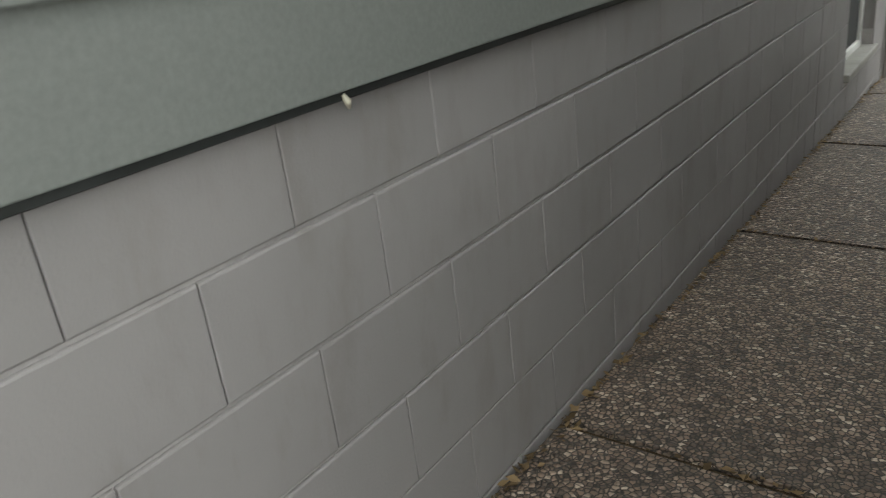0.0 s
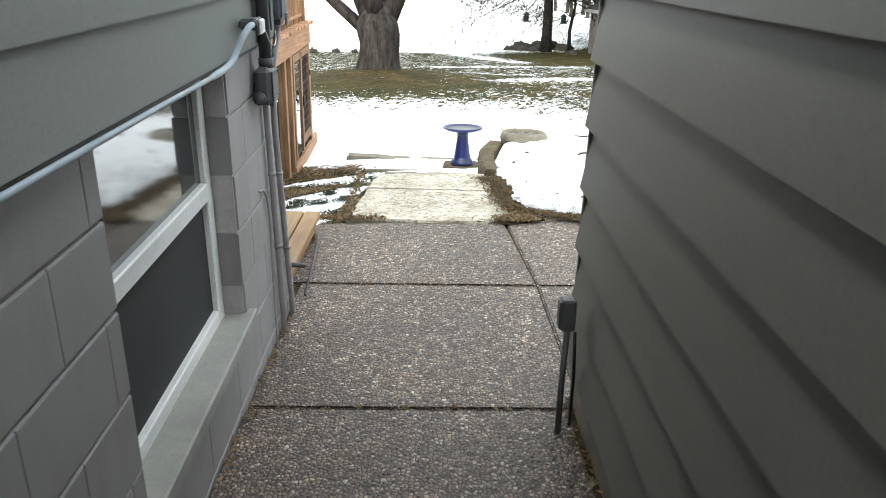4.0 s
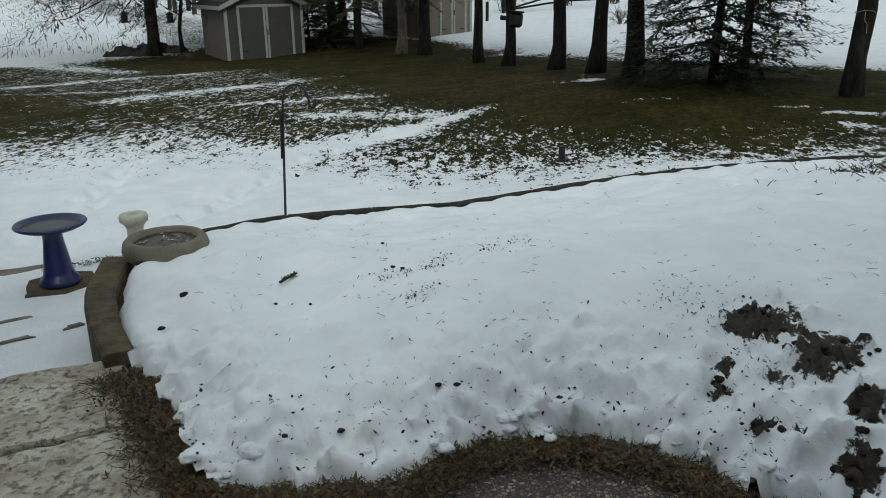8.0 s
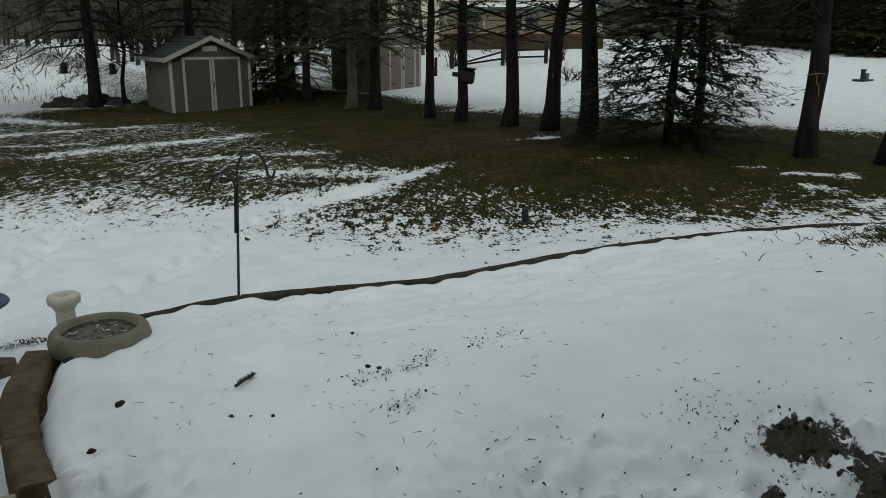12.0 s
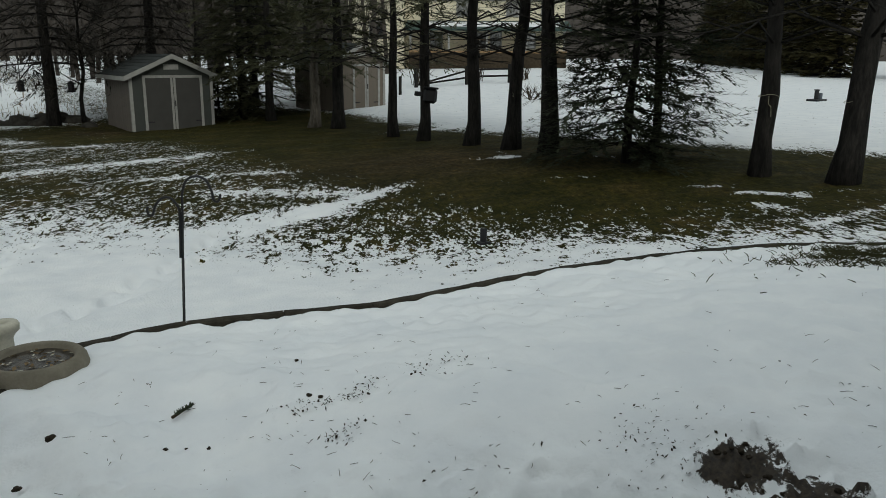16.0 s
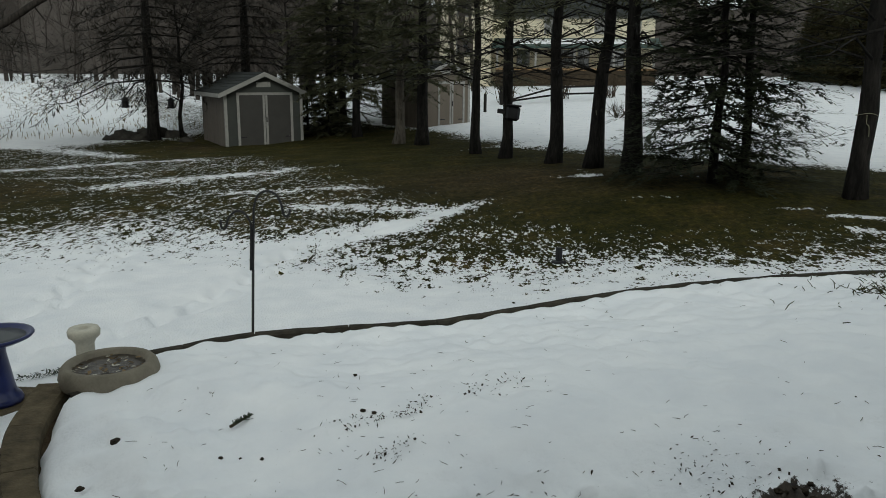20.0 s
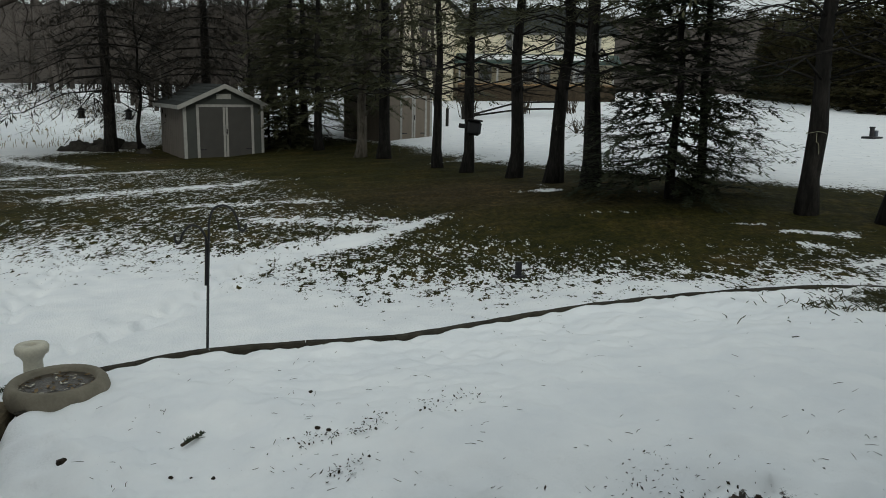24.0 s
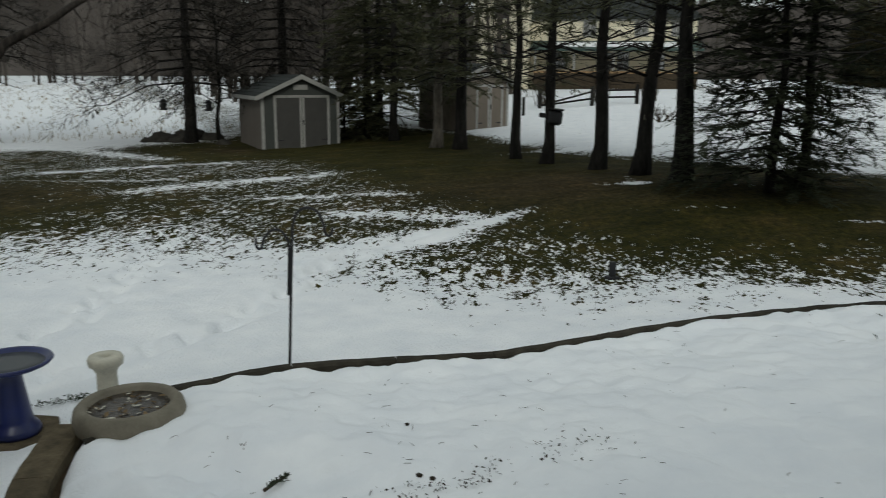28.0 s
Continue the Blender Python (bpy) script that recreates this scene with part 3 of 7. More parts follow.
    want = 0.25 + 0.72 * smooth(-0.09, 0.10, lobes)
    share = share * (1 - side) + want * side
    under = smooth(1.5, 1.4, gx) * smooth(11.0, 10.8, gy) * smooth(0.10, 0.2, gx)
    share = share - 0.62 * under - 1.0 * smooth(1.08, 1.16, gx) * smooth(1.5, 1.4, gx) * smooth(9.2, 9.3, gy) * smooth(10.75, 10.65, gy) - 0.9 * smooth(-0.75, -1.0, gx) * smooth(15.2, 14.6, gy) * smooth(8, 9, gy)
    mulch = np.maximum(mulch, under)
    bare = np.clip(mulch + np.exp(-(((gx - 9.3) / 2.6) ** 2 + ((gy - 20.5) / 2.4) ** 2)) * 0.8 + 0.9 * np.exp(-(((gx - 6.7) / 1.0) ** 2 + ((gy - 36.6) / 1.6) ** 2)) + 0.7 * np.exp(-(((gx + 0.6) / 2.4) ** 2 + ((gy - 24.6) / 2.0) ** 2)), 0, 1)
    for key, val in (("share", share), ("bare", bare)):
        at = ob.data.attributes.new(key, "FLOAT", "POINT")
        at.data.foreach_set("value", val.ravel().astype(np.float32))
    return tagged(ob, "lawn of brown and green grass with melting snow patches", "ground", kind="structure")


ground = make_ground()


BED_STEP = 0.02
# melted hollows: place, half widths, how bare
SOIL_SPOTS = [(3.21, 9.32, 0.19, 0.15, 1.0), (3.23, 9.09, 0.17, 0.15, 1.0), (2.97, 9.27, 0.06, 0.05, 0.95), (2.88, 9.2, 0.05, 0.045, 0.9), (2.86, 9.01, 0.06, 0.06, 0.95),
              (2.91, 8.92, 0.05, 0.045, 0.85), (3.12, 8.86, 0.1, 0.08, 1.0), (2.95, 8.75, 0.1, 0.08, 1.0), (2.78, 8.65, 0.08, 0.06, 0.9), (3.06, 9.13, 0.1, 0.12, 0.62)]


def make_bed():
    """The snow-covered bed between the patio and the edging."""
    step = BED_STEP
    xs, ys = np.arange(1.05, 8.6, step), np.arange(6.5, 12.25, step)
    gx, gy = np.meshgrid(xs, ys)
    near = [tuple(p.to_2d()) for p in BED_NEAR]
    far = [tuple(p.to_2d()) for p in BED_FAR]
    dn, df = reach(near, gx, gy), reach(far, gx, gy)
    ins = inside([tuple(p) for p in BED], gx, gy)
    dn, df = np.where(ins, dn, -dn), np.where(ins, df, -df)
    w1, w2, w3 = wob(gx, gy, 2.2, 1.0), wob(gx, gy, 7.5, 2.0), wob(gx, gy, 1.0, 6.0)
    w4, w5, w6 = wob(gx, gy, 20.0, 9.0), wob(gx, gy, 13.0, 4.0), wob(gx, gy, 34.0, 7.0)
    d = dn - 0.0 - 0.10 * w1 - 0.05 * w2 - 0.06 * w5 - 0.02 * w4
    rise = 0.055 * smooth(-0.02, 0.05, d) + 0.10 * smooth(0.0, 0.24, d) + 0.125 * smooth(0.1, 0.6, d) + 0.06 * smooth(0.4, 0.95, d)
    # the heap is highest some way in and falls to the edging
    fall = 0.20 * smooth(1.9, 0.12, df) + 0.03 * smooth(2.6, 1.2, df)
    z = 0.0 + rise - fall * smooth(0.2, 0.8, d) + 0.036 * w3 + (0.075 * (np.abs(w2) - 0.2) + 0.05 * (np.abs(w5) - 0.2) + 0.032 * (np.abs(w4) - 0.2) + 0.022 * (np.abs(w6) - 0.2) + 0.05 * (np.abs(w1) - 0.22)) * smooth(0.8, 0.06, dn) + 0.032 * w1 + 0.024 * w2 + 0.009 * w5 + 0.003 * w4
    # melted hollow with bare soil
    soil = np.zeros_like(gx)
    for px, py, wx, wy, k in SOIL_SPOTS:
        soil = np.maximum(soil, k * np.exp(-(((gx - px) / wx) ** 2 + ((gy - py) / wy) ** 2)))
    hole = smooth(0.42, 0.62, soil + 0.35 * w2 + 0.25 * w4)
    z = z - 0.03 * smooth(0.15, 0.45, soil) + hole * (0.07 * np.abs(w4) + 0.05 * np.abs(w6) - 0.015)
    z = z * smooth(-0.02, 0.05, d) - 0.03 * (1 - smooth(-0.02, 0.05, d))
    z = np.where(ins, np.minimum(z, 0.09 + 0.03 * w2 + 0.3 * np.maximum(df - 0.05, 0)), z)
    z = np.where(df < 0.07, z - (0.07 - df) * 1.6, z)
    keep = (inside([tuple(p) for p in BED], gx, gy) | (df > -0.06)) & (d > -0.06) & (df > -0.06)
    idx = np.full(gx.shape, -1)
    quad_ok = keep[:-1, :-1] & keep[:-1, 1:] & keep[1:, 1:] & keep[1:, :-1]
    used = np.zeros_like(keep)
    for sl in ((slice(None, -1), slice(None, -1)), (slice(None, -1), slice(1, None)), (slice(1, None), slice(1, None)), (slice(1, None), slice(None, -1))):
        used[sl] |= quad_ok
    idx[used] = np.arange(used.sum())
    # the front bulges outward
    bulge = 0.035 * smooth(0.5, 0.05, dn)
    verts = np.stack([gx + bulge * (w5 + 0.6 * w4), gy + bulge * (wob(gx, gy, 12.0, 21.0) + 0.6 * w6), z], -1)[used]
    quads = np.stack([idx[:-1, :-1], idx[:-1, 1:], idx[1:, 1:], idx[1:, :-1]], -1)[quad_ok]
    ob = raw("snow_bank", verts.tolist(), quads.tolist(), SNOW, None, smooth=True)
    at = ob.data.attributes.new("bare", "FLOAT", "POINT")
    at.data.foreach_set("value", (soil * 1.15 + 0.2 * w2)[used].astype(np.float32))
    tagged(ob, "bank of old snow on a raised bed, strewn with needles", "snow", kind="structure")
    return gx, gy, np.where(used, z, np.nan)


bed_x, bed_y, bed_z = make_bed()


def bed_top(x, y):
    j, i = int(round((x - bed_x[0, 0]) / BED_STEP)), int(round((y - bed_y[0, 0]) / BED_STEP))
    v = bed_z[min(max(i, 0), bed_z.shape[0] - 1), min(max(j, 0), bed_z.shape[1] - 1)]
    return 0.05 if np.isnan(v) else float(v)


def bed_height(x, y):
    j, i = int(round((x - bed_x[0, 0]) / BED_STEP)), int(round((y - bed_y[0, 0]) / BED_STEP))
    return float(bed_z[i, j]) if 0 <= i < bed_z.shape[0] and 0 <= j < bed_z.shape[1] else float("nan")


# bare earth under the bank, showing along its foot
soil_rim = raw("bed_soil", [(*p, 0.012 + 0.006 * math.sin(7 * i)) for i, p in enumerate(BED)], [tuple(range(len(BED)))], SOIL, None)
tagged(soil_rim, "strip of bare brown soil along the patio", "soil", kind="structure")


# ---- paving ----
patio = root("patio", label="exposed aggregate concrete walk and patio", category="patio", kind="structure")
bed_bm = box(-0.3, 3.4, -4.0, 9.3, -0.085, -0.011)
part("joint_bed", bed_bm, SOIL, patio, "dark earth filled joint")


def paving_slab(poly, z=0.0):
    """A cast slab with rounded arrises over a plan outline."""
    bm = bmesh.new()
    f = bm.faces.new([bm.verts.new((x, y, -0.07)) for x, y in poly])
    top = bmesh.ops.extrude_face_region(bm, geom=[f])
    vs = [v for v in top["geom"] if isinstance(v, bmesh.types.BMVert)]
    bmesh.ops.translate(bm, verts=vs, vec=(0, 0, 0.07 + z))
    bmesh.ops.recalc_face_normals(bm, faces=bm.faces)
    edges = [e for e in bm.edges if all(abs(v.co.z - z) < 1e-4 for v in e.verts)]
    bmesh.ops.bevel(bm, geom=edges, offset=0.008, segments=2, affect="EDGES")
    return part("slab", bm, AGGREGATE, patio)


JOINTS = [-4.0, -0.95, 0.65, 2.25, 3.855, 5.46, 7.0, 8.26]
for i, (a, b) in enumerate(zip(JOINTS, JOINTS[1:])):
    paving_slab([(0.0, a + 0.007), (1.26 - 0.016 * max(a, 3) if b < 7.2 else 1.226, a + 0.007), (1.26 - 0.016 * max(a, 3) if b < 7.2 else 1.226, b - 0.007), (0.0, b - 0.007)], 0.004 * math.sin(3.1 * i))
paving_slab([(-0.32, 8.267), (1.226, 8.267), (1.16, 9.37), (0.1, 9.36), (-0.32, 9.22)])
near_edge = [(x, y - 0.02) for x, y in [tuple(p.to_2d()) for p in BED_NEAR] if y < 9.53 and y > 8.36 and x > 1.4]
paving_slab([(1.232, 8.267), (2.92, 8.267), *near_edge[::-1], (1.178, 9.37)])
paving_slab([(1.232, 7.16), (3.0, 7.16), (3.35, 7.5), (2.97, 8.253), (1.232, 8.253)])
# two limestone slabs on the way down, split by a crack


def rough_stone(name, poly, z0, z1, mat, parent=None, jitter=0.012, seed=1, inset=0.02):
    rnd = random.Random(seed)
    pts = []
    for a, b in zip(poly, poly[1:] + poly[:1]):
        n = max(2, int(math.hypot(b[0] - a[0], b[1] - a[1]) / 0.07))
        for k in range(n):
            t = k / n
            pts.append((a[0] + (b[0] - a[0]) * t + rnd.uniform(-jitter, jitter), a[1] + (b[1] - a[1]) * t + rnd.uniform(-jitter, jitter)))
    cx, cy = sum(p[0] for p in pts) / len(pts), sum(p[1] for p in pts) / len(pts)
    rings = [(1.0, z0), (1.0, z1 - inset * 0.7), (1 - inset, z1)]
    for k in (0.82, 0.6, 0.35):
        rings.append((k, z1))
    bm = bmesh.new()
    loops = []
    for s, z in rings:
        loops.append([bm.verts.new((cx + (x - cx) * s, cy + (y - cy) * s, z + (0.006 * noise.noise((x * s * 3, y * s * 3, seed)) if z == z1 else 0))) for x, y in pts])
    for a, b in zip(loops, loops[1:]):
        for i in range(len(pts)):
            j = (i + 1) % len(pts)
            bm.faces.new((a[i], a[j], b[j], b[i]))
    bm.faces.new(loops[-1])
    bmesh.ops.recalc_face_normals(bm, faces=bm.faces)
    return part(name, bm, mat, parent)


tagged(rough_stone("stone_slab", [(0.12, 9.46), (0.6, 9.40), (1.05, 9.40), (1.22, 9.62), (1.20, 10.20), (0.7, 10.235), (0.19, 10.25)], -0.12, 0.008, SLAB, seed=3),
       "large pitted tan limestone slab", "stone slab", "slabs of the path")
# A sheet in the dark soil colour darkens the gap between the slabs.
tagged(raw("crack_soil", [(0.15, 10.18, -0.05), (1.2, 10.14, -0.05), (1.2, 10.30, -0.05), (0.15, 10.36, -0.05)], [(0, 1, 2, 3)], DARKSOIL), "dark soil sheet that darkens the crack between slabs", "soil", kind="structure")
tagged(rough_stone("stone_slab", [(0.19, 10.298), (0.45, 10.275), (0.7, 10.285), (1.2, 10.235), (1.20, 10.80), (0.8, 10.86), (0.26, 10.76)], -0.16, 0.005, SLAB, seed=4),
       "smaller tan limestone slab beyond a crack", "stone slab", "slabs of the path")
# ---- house ----
# the walk falls away from the level buildings, so they stand tilted to it
LEVEL = Matrix.Translation((0, 5.3, 0.0)) @ Matrix.Rotation(0.044, 4, "X") @ Matrix.Rotation(-0.012, 4, "Y") @ Matrix.Translation((0, -5.3, 0))


def levelled(ob):
    ob.matrix_world = LEVEL @ ob.matrix_basis
    return ob


house = root("house", label="house with a painted block base and lap siding", category="house", kind="structure")
WALL_END = 7.94
WIN = (6.06, 7.10, 0.245, 1.2)
core = box(-0.2, -0.045, -4.0, WIN[0], -0.35, 1.2)
box(-0.2, -0.007, -4.0, WIN[0] - 0.01, -0.35, 1.2, bm=core)
box(-0.2, -0.007, WIN[1] + 0.01, WALL_END - 0.012, -0.35, 1.2, bm=core)
box(-0.2, -0.007, WIN[0] - 0.01, WIN[1] + 0.01, -0.35, WIN[2] - 0.03, bm=core)
box(-8.0, -0.2, WALL_END - 0.2, WALL_END - 0.012, -0.7, 1.2, bm=core)
part("wall_core", core, MORTAR, house)


def block_mesh(length):
    """A painted block with softened upper and lower arrises."""
    bm = bmesh.new()
    prof = [(-0.10, 0.0), (-0.005, 0.0), (-0.0015, 0.0015), (0.0, 0.005), (0.0, 0.191), (-0.0015, 0.1945), (-0.005, 0.196), (-0.10, 0.196)]
    ends = [[bm.verts.new((x, y, z)) for x, z in prof] for y in (0.0015, length - 0.0015)]
    caps = [[bm.verts.new((x - (0.0015 if x > -0.05 else 0), y, z)) for x, z in prof] for y in (0.0, length)]
    for a, b in ((caps[0], ends[0]), (ends[0], ends[1]), (ends[1], caps[1])):
        for i in range(8):
            j = (i + 1) % 8
            bm.faces.new((a[i], a[j], b[j], b[i]))
    bm.faces.new(caps[0])
    bm.faces.new(caps[1])
    bmesh.ops.recalc_face_normals(bm, faces=bm.faces)
    return bm


blocks = {}


def put_block(y0, y1, z):
    ln = round(y1 - y0 - 0.0024, 4)
    if ln < 0.03:
        return
    m = Matrix.Translation((0, y0 + 0.0012, z + 0.0035))
    if ln not in blocks:
        ob = part("block", block_mesh(ln), BLOCK, house)
        ob.matrix_basis = m
        blocks[ln] = ob
    else:
        shared("block", blocks[ln], m, house)


COURSES = [-0.243, -0.04, 0.163, 0.3585, 0.5617, 0.7649, 0.968]
for k, z in enumerate(COURSES):
    phase = 4.679 if k % 2 == 1 else 4.867
    joints = [phase + 0.375 * i for i in range(-24, 10)]
    spans = [(-4.0, 5.28), (5.288, WALL_END)]
    for a, b in spans:
        cuts = [a] + [j for j in joints if a + 0.05 < j < b - 0.05] + [b]
        for c, d in zip(cuts, cuts[1:]):
            if z + 0.2 > WIN[2] + 0.02:
                if d <= WIN[0] or c >= WIN[1]:
                    put_block(c, d, z)
                elif c < WIN[0]:
                    put_block(c, WIN[0], z)
                if c < WIN[1] < d:
                    put_block(WIN[1], d, z)
            else:
                put_block(c, d, z)
# reveals of the window
for y in (WIN[0], WIN[1]):
    s = 1 if y == WIN[1] else -1
    for z in COURSES[3:]:
        part("jamb_block", box(-0.16, -0.102, min(y, y + s * 0.1), max(y, y + s * 0.1), max(z, WIN[2]) + 0.0035, z + 0.199, 0.003), BLOCK, house)

# lap siding: each board leans out at its lower edge
LAP = 0.187


def siding_board(x, out, y0, y1, z, height, thick=0.012, lean=0.016):
    """One lap board; out is +1 where it faces +x."""
    bm = bmesh.new()
    prof = [(lean, 0.0), (lean - thick, 0.002), (-thick, height + 0.02), (0.0, height + 0.02)]
    ends = []
    for y in (y0, y1):
        ends.append([bm.verts.new((x + out * p, y, z + h)) for p, h in prof])
    for i in range(4):
        j = (i + 1) % 4
        bm.faces.new((ends[0][i], ends[0][j], ends[1][j], ends[1][i]))
    bm.faces.new(ends[0])
    bm.faces.new(ends[1])
    bmesh.ops.recalc_face_normals(bm, faces=bm.faces)
    bmesh.ops.bevel(bm, geom=[e for e in bm.edges if abs(e.verts[0].co.x - e.verts[1].co.x) < 1e-5 and abs(e.verts[0].co.z - z) < 1e-4 and abs(e.verts[1].co.z - z) < 1e-4], offset=0.003, segments=2, affect="EDGES")
    return bm


for k in range(9):
    part("siding_board", siding_board(0.012, 1, -4.0, WALL_END + 0.01, 1.152 + LAP * k, LAP), SIDING, house)
# Drip edge, coloured dark to include the shadow gap under the siding.
part("starter_strip", box(-0.01, 0.016, -4.0, WALL_END + 0.01, 1.137, 1.156, 0.002), DARKBOX, house, "dark metal drip edge, also standing for the shadow gap")
upper = box(-8.0, -0.01, -4.0, WALL_END, 1.2, 2.8)
part("upper_wall", upper, SIDING, house)
# Unseen roof; its overhang is sized to shade the passage.
part("roof", box(-8.3, 0.34, -4.3, WALL_END + 0.4, 2.8, 2.95), SHINGLE, house)

# window: white frame, glossy upper sash and a screen below
win = root("window_1", label="white framed basement window with a dark insect screen", category="window", kind="structure")
fx = -0.095
fr = box(fx - 0.04, fx + 0.02, WIN[0], WIN[0] + 0.06, WIN[2], 1.2, 0.004)
box(fx - 0.04, fx + 0.02, WIN[1] - 0.06, WIN[1], WIN[2], 1.2, 0.004, bm=fr)
box(fx - 0.04, fx + 0.02, WIN[0] + 0.06, WIN[1] - 0.06, WIN[2], WIN[2] + 0.05, 0.004, bm=fr)
box(fx - 0.04, fx + 0.02, WIN[0] + 0.06, WIN[1] - 0.06, 1.12, 1.2, 0.004, bm=fr)
part("window_frame", fr, WHITE, win)
part("meeting_rail", box(fx - 0.03, fx + 0.025, WIN[0] + 0.06, WIN[1] - 0.06, 0.70, 0.76, 0.004), WHITE, win)
part("pane", box(fx - 0.004, fx + 0.002, WIN[0] + 0.06, WIN[1] - 0.06, 0.76, 1.12), DARKGLASS, win, "glossy upper pane mirroring the snow")
part("screen", box(fx - 0.006, fx - 0.002, WIN[0] + 0.06, WIN[1] - 0.06, WIN[2] + 0.05, 0.70), SCREEN, win, "black mesh insect screen")
part("window_sill", box(-0.15, 0.03, WIN[0] - 0.005, WIN[1] + 0.06, 0.20, WIN[2] + 0.005, 0.006), SHEDTRIM, win, "chipped white painted sill")

# ---- second building ----
garage = root("garage", label="outbuilding clad in grey green lap siding", category="garage", kind="structure")
G_START, G_END, GX, G_LOW, G_LAP = 1.2, 7.12, 1.21, 0.165, 0.216
for k in range(10):
    part("siding_board", siding_board(GX, -1, G_START, G_END, G_LOW + G_LAP * k, G_LAP, thick=0.016, lean=0.036), SIDING_B, garage)
part("wall_core", box(GX + 0.01, 6.0, G_START, G_END - 0.01, -0.4, 2.2), SIDING_B, garage)
part("plinth", box(GX - 0.012, GX + 0.06, G_START, G_END - 0.02, -0.4, 0.19), CONCRETE, garage, "brown stained concrete foot")
for k in range(10):
    bm = siding_board(0.0, 1, -4.78, 0.02, G_LOW + G_LAP * k, G_LAP, thick=0.016, lean=0.036)
    bmesh.ops.transform(bm, matrix=Matrix.Translation((GX, G_END - 0.002, 0)) @ Matrix.Rotation(radians(90), 4, "Z"), verts=bm.verts)
    part("siding_board", bm, SIDING_B, garage)
# Out of view too, drawn past the wall to dim the walk below.
part("roof", box(GX - 0.24, 6.3, G_START - 0.2, G_END + 0.3, 2.28, 2.42), SHINGLE, garage)

garage.matrix_basis = Matrix.Translation((GX, G_END, 0)) @ Matrix.Rotation(0.031, 4, "X") @ Matrix.Rotation(radians(-0.29), 4, "Z") @ Matrix.Translation((-GX, -G_END, 0))
for ob in (house, win):
    levelled(ob)

# ---- edging stones ----
edging = root("stone_edging", label="low curved edging of dark mossy stone blocks", category="edging", kind="structure")


DARKEDGE = plain("dark_wet_edging", (0.036, 0.032, 0.024), 0.85, vary=0.4, scale=13, fine=70, bump=0.8, dist=0.01, random=0.15)


def edge_run(line, widths, tops, cut, bottom=-0.4, gap=0.0025, mat=EDGESTONE):
    """Blocks along a curve: a cut every so many steps of the line."""
    i = 0
    n = len(line) - 1
    while i < n:
        j = min(n, i + cut)
        seg = line[i:j + 1]
        verts, faces = [], []
        for k, p in enumerate(seg):
            q = seg[min(k + 1, len(seg) - 1)] - seg[max(k - 1, 0)]
            d = Vector((q.x, q.y, 0)).normalized()
            p = p + (d * gap if k == 0 else -d * gap if k == len(seg) - 1 else Vector())
            s = Vector((-d.y, d.x, 0))
            t = (i + k) / n
            w = widths[0] + (widths[1] - widths[0]) * t + 0.006 * noise.noise(p * 6)
            z = tops[0] + (tops[1] - tops[0]) * t + 0.008 * noise.noise(p * 5 + Vector((3, 1, 0)))
            for off, h in ((-w / 2, bottom), (-w / 2, z - 0.012), (-w / 2 + 0.012, z), (w / 2 - 0.012, z + 0.004), (w / 2, z - 0.012), (w / 2, bottom)):
                v = p + s * (off + 0.004 * noise.noise(p * 14 + Vector((off, h, 0))))
                verts.append((v.x, v.y, h))
        for k in range(len(seg) - 1):
            for m in range(6):
                a, b = k * 6 + m, k * 6 + (m + 1) % 6
                faces.append((a, b, b + 6, a + 6))
        faces.append((5, 4, 3, 2, 1, 0))
        e = (len(seg) - 1) * 6
        faces.append(tuple(e + m for m in range(6)))
        raw("edging_block", verts, faces, mat, edging)
        i = j


full = bezier([(1.185, 10.72, 0), (1.165, 11.1, 0), (1.195, 11.5, 0), (1.32, 11.93, 0)], 8)
edge_run(full, (0.12, 0.155), (0.06, 0.075), 8)
far_edge = bezier([(1.62, 12.08, 0), (1.95, 12.14, 0), (2.34, 12.16, 0), (2.85, 12.03, 0), (3.35, 11.90, 0), (4.0, 11.89, 0), (4.78, 11.89, 0), (5.5, 11.80, 0), (6.15, 11.66, 0), (6.8, 11.45, 0), (7.4, 11.1, 0), (8.0, 10.6, 0), (8.4, 9.8, 0)], 8)
edge_run(far_edge, (0.055, 0.055), (0.092, 0.092), 8, mat=DARKEDGE)


# ---- trees ----
def tree_wood(name, runs, mat, parent, seg=9, rough=0.25):
    v, f = [], []
    for pts, radii in runs:
        tube(pts, radii, seg, rough, v, f)
    ob = raw(name, v, f, mat, parent, smooth=True)
    if name == "branchwork":
        ob["kind"] = "stuff"
    return ob


def trunk_line(x, y, height, lean=(0, 0), wobble=0.1, seed=0, steps=14):
    z0 = zat(x, y) - 0.15
    out = []
    for i in range(steps + 1):
        t = i / steps
        out.append(Vector((x + lean[0] * t * height + wobble * noise.noise((t * 5, seed, 0)), y + lean[1] * t * height + wobble * noise.noise((t * 5, 0, seed + 9)), z0 + t * height)))
    return out


def flare(r, n, flare_by=0.45, tip=0.25):
    return [r * (1 + flare_by * math.exp(-i * 2.2)) * (1 - (1 - tip) * i / n) for i in range(n + 1)]


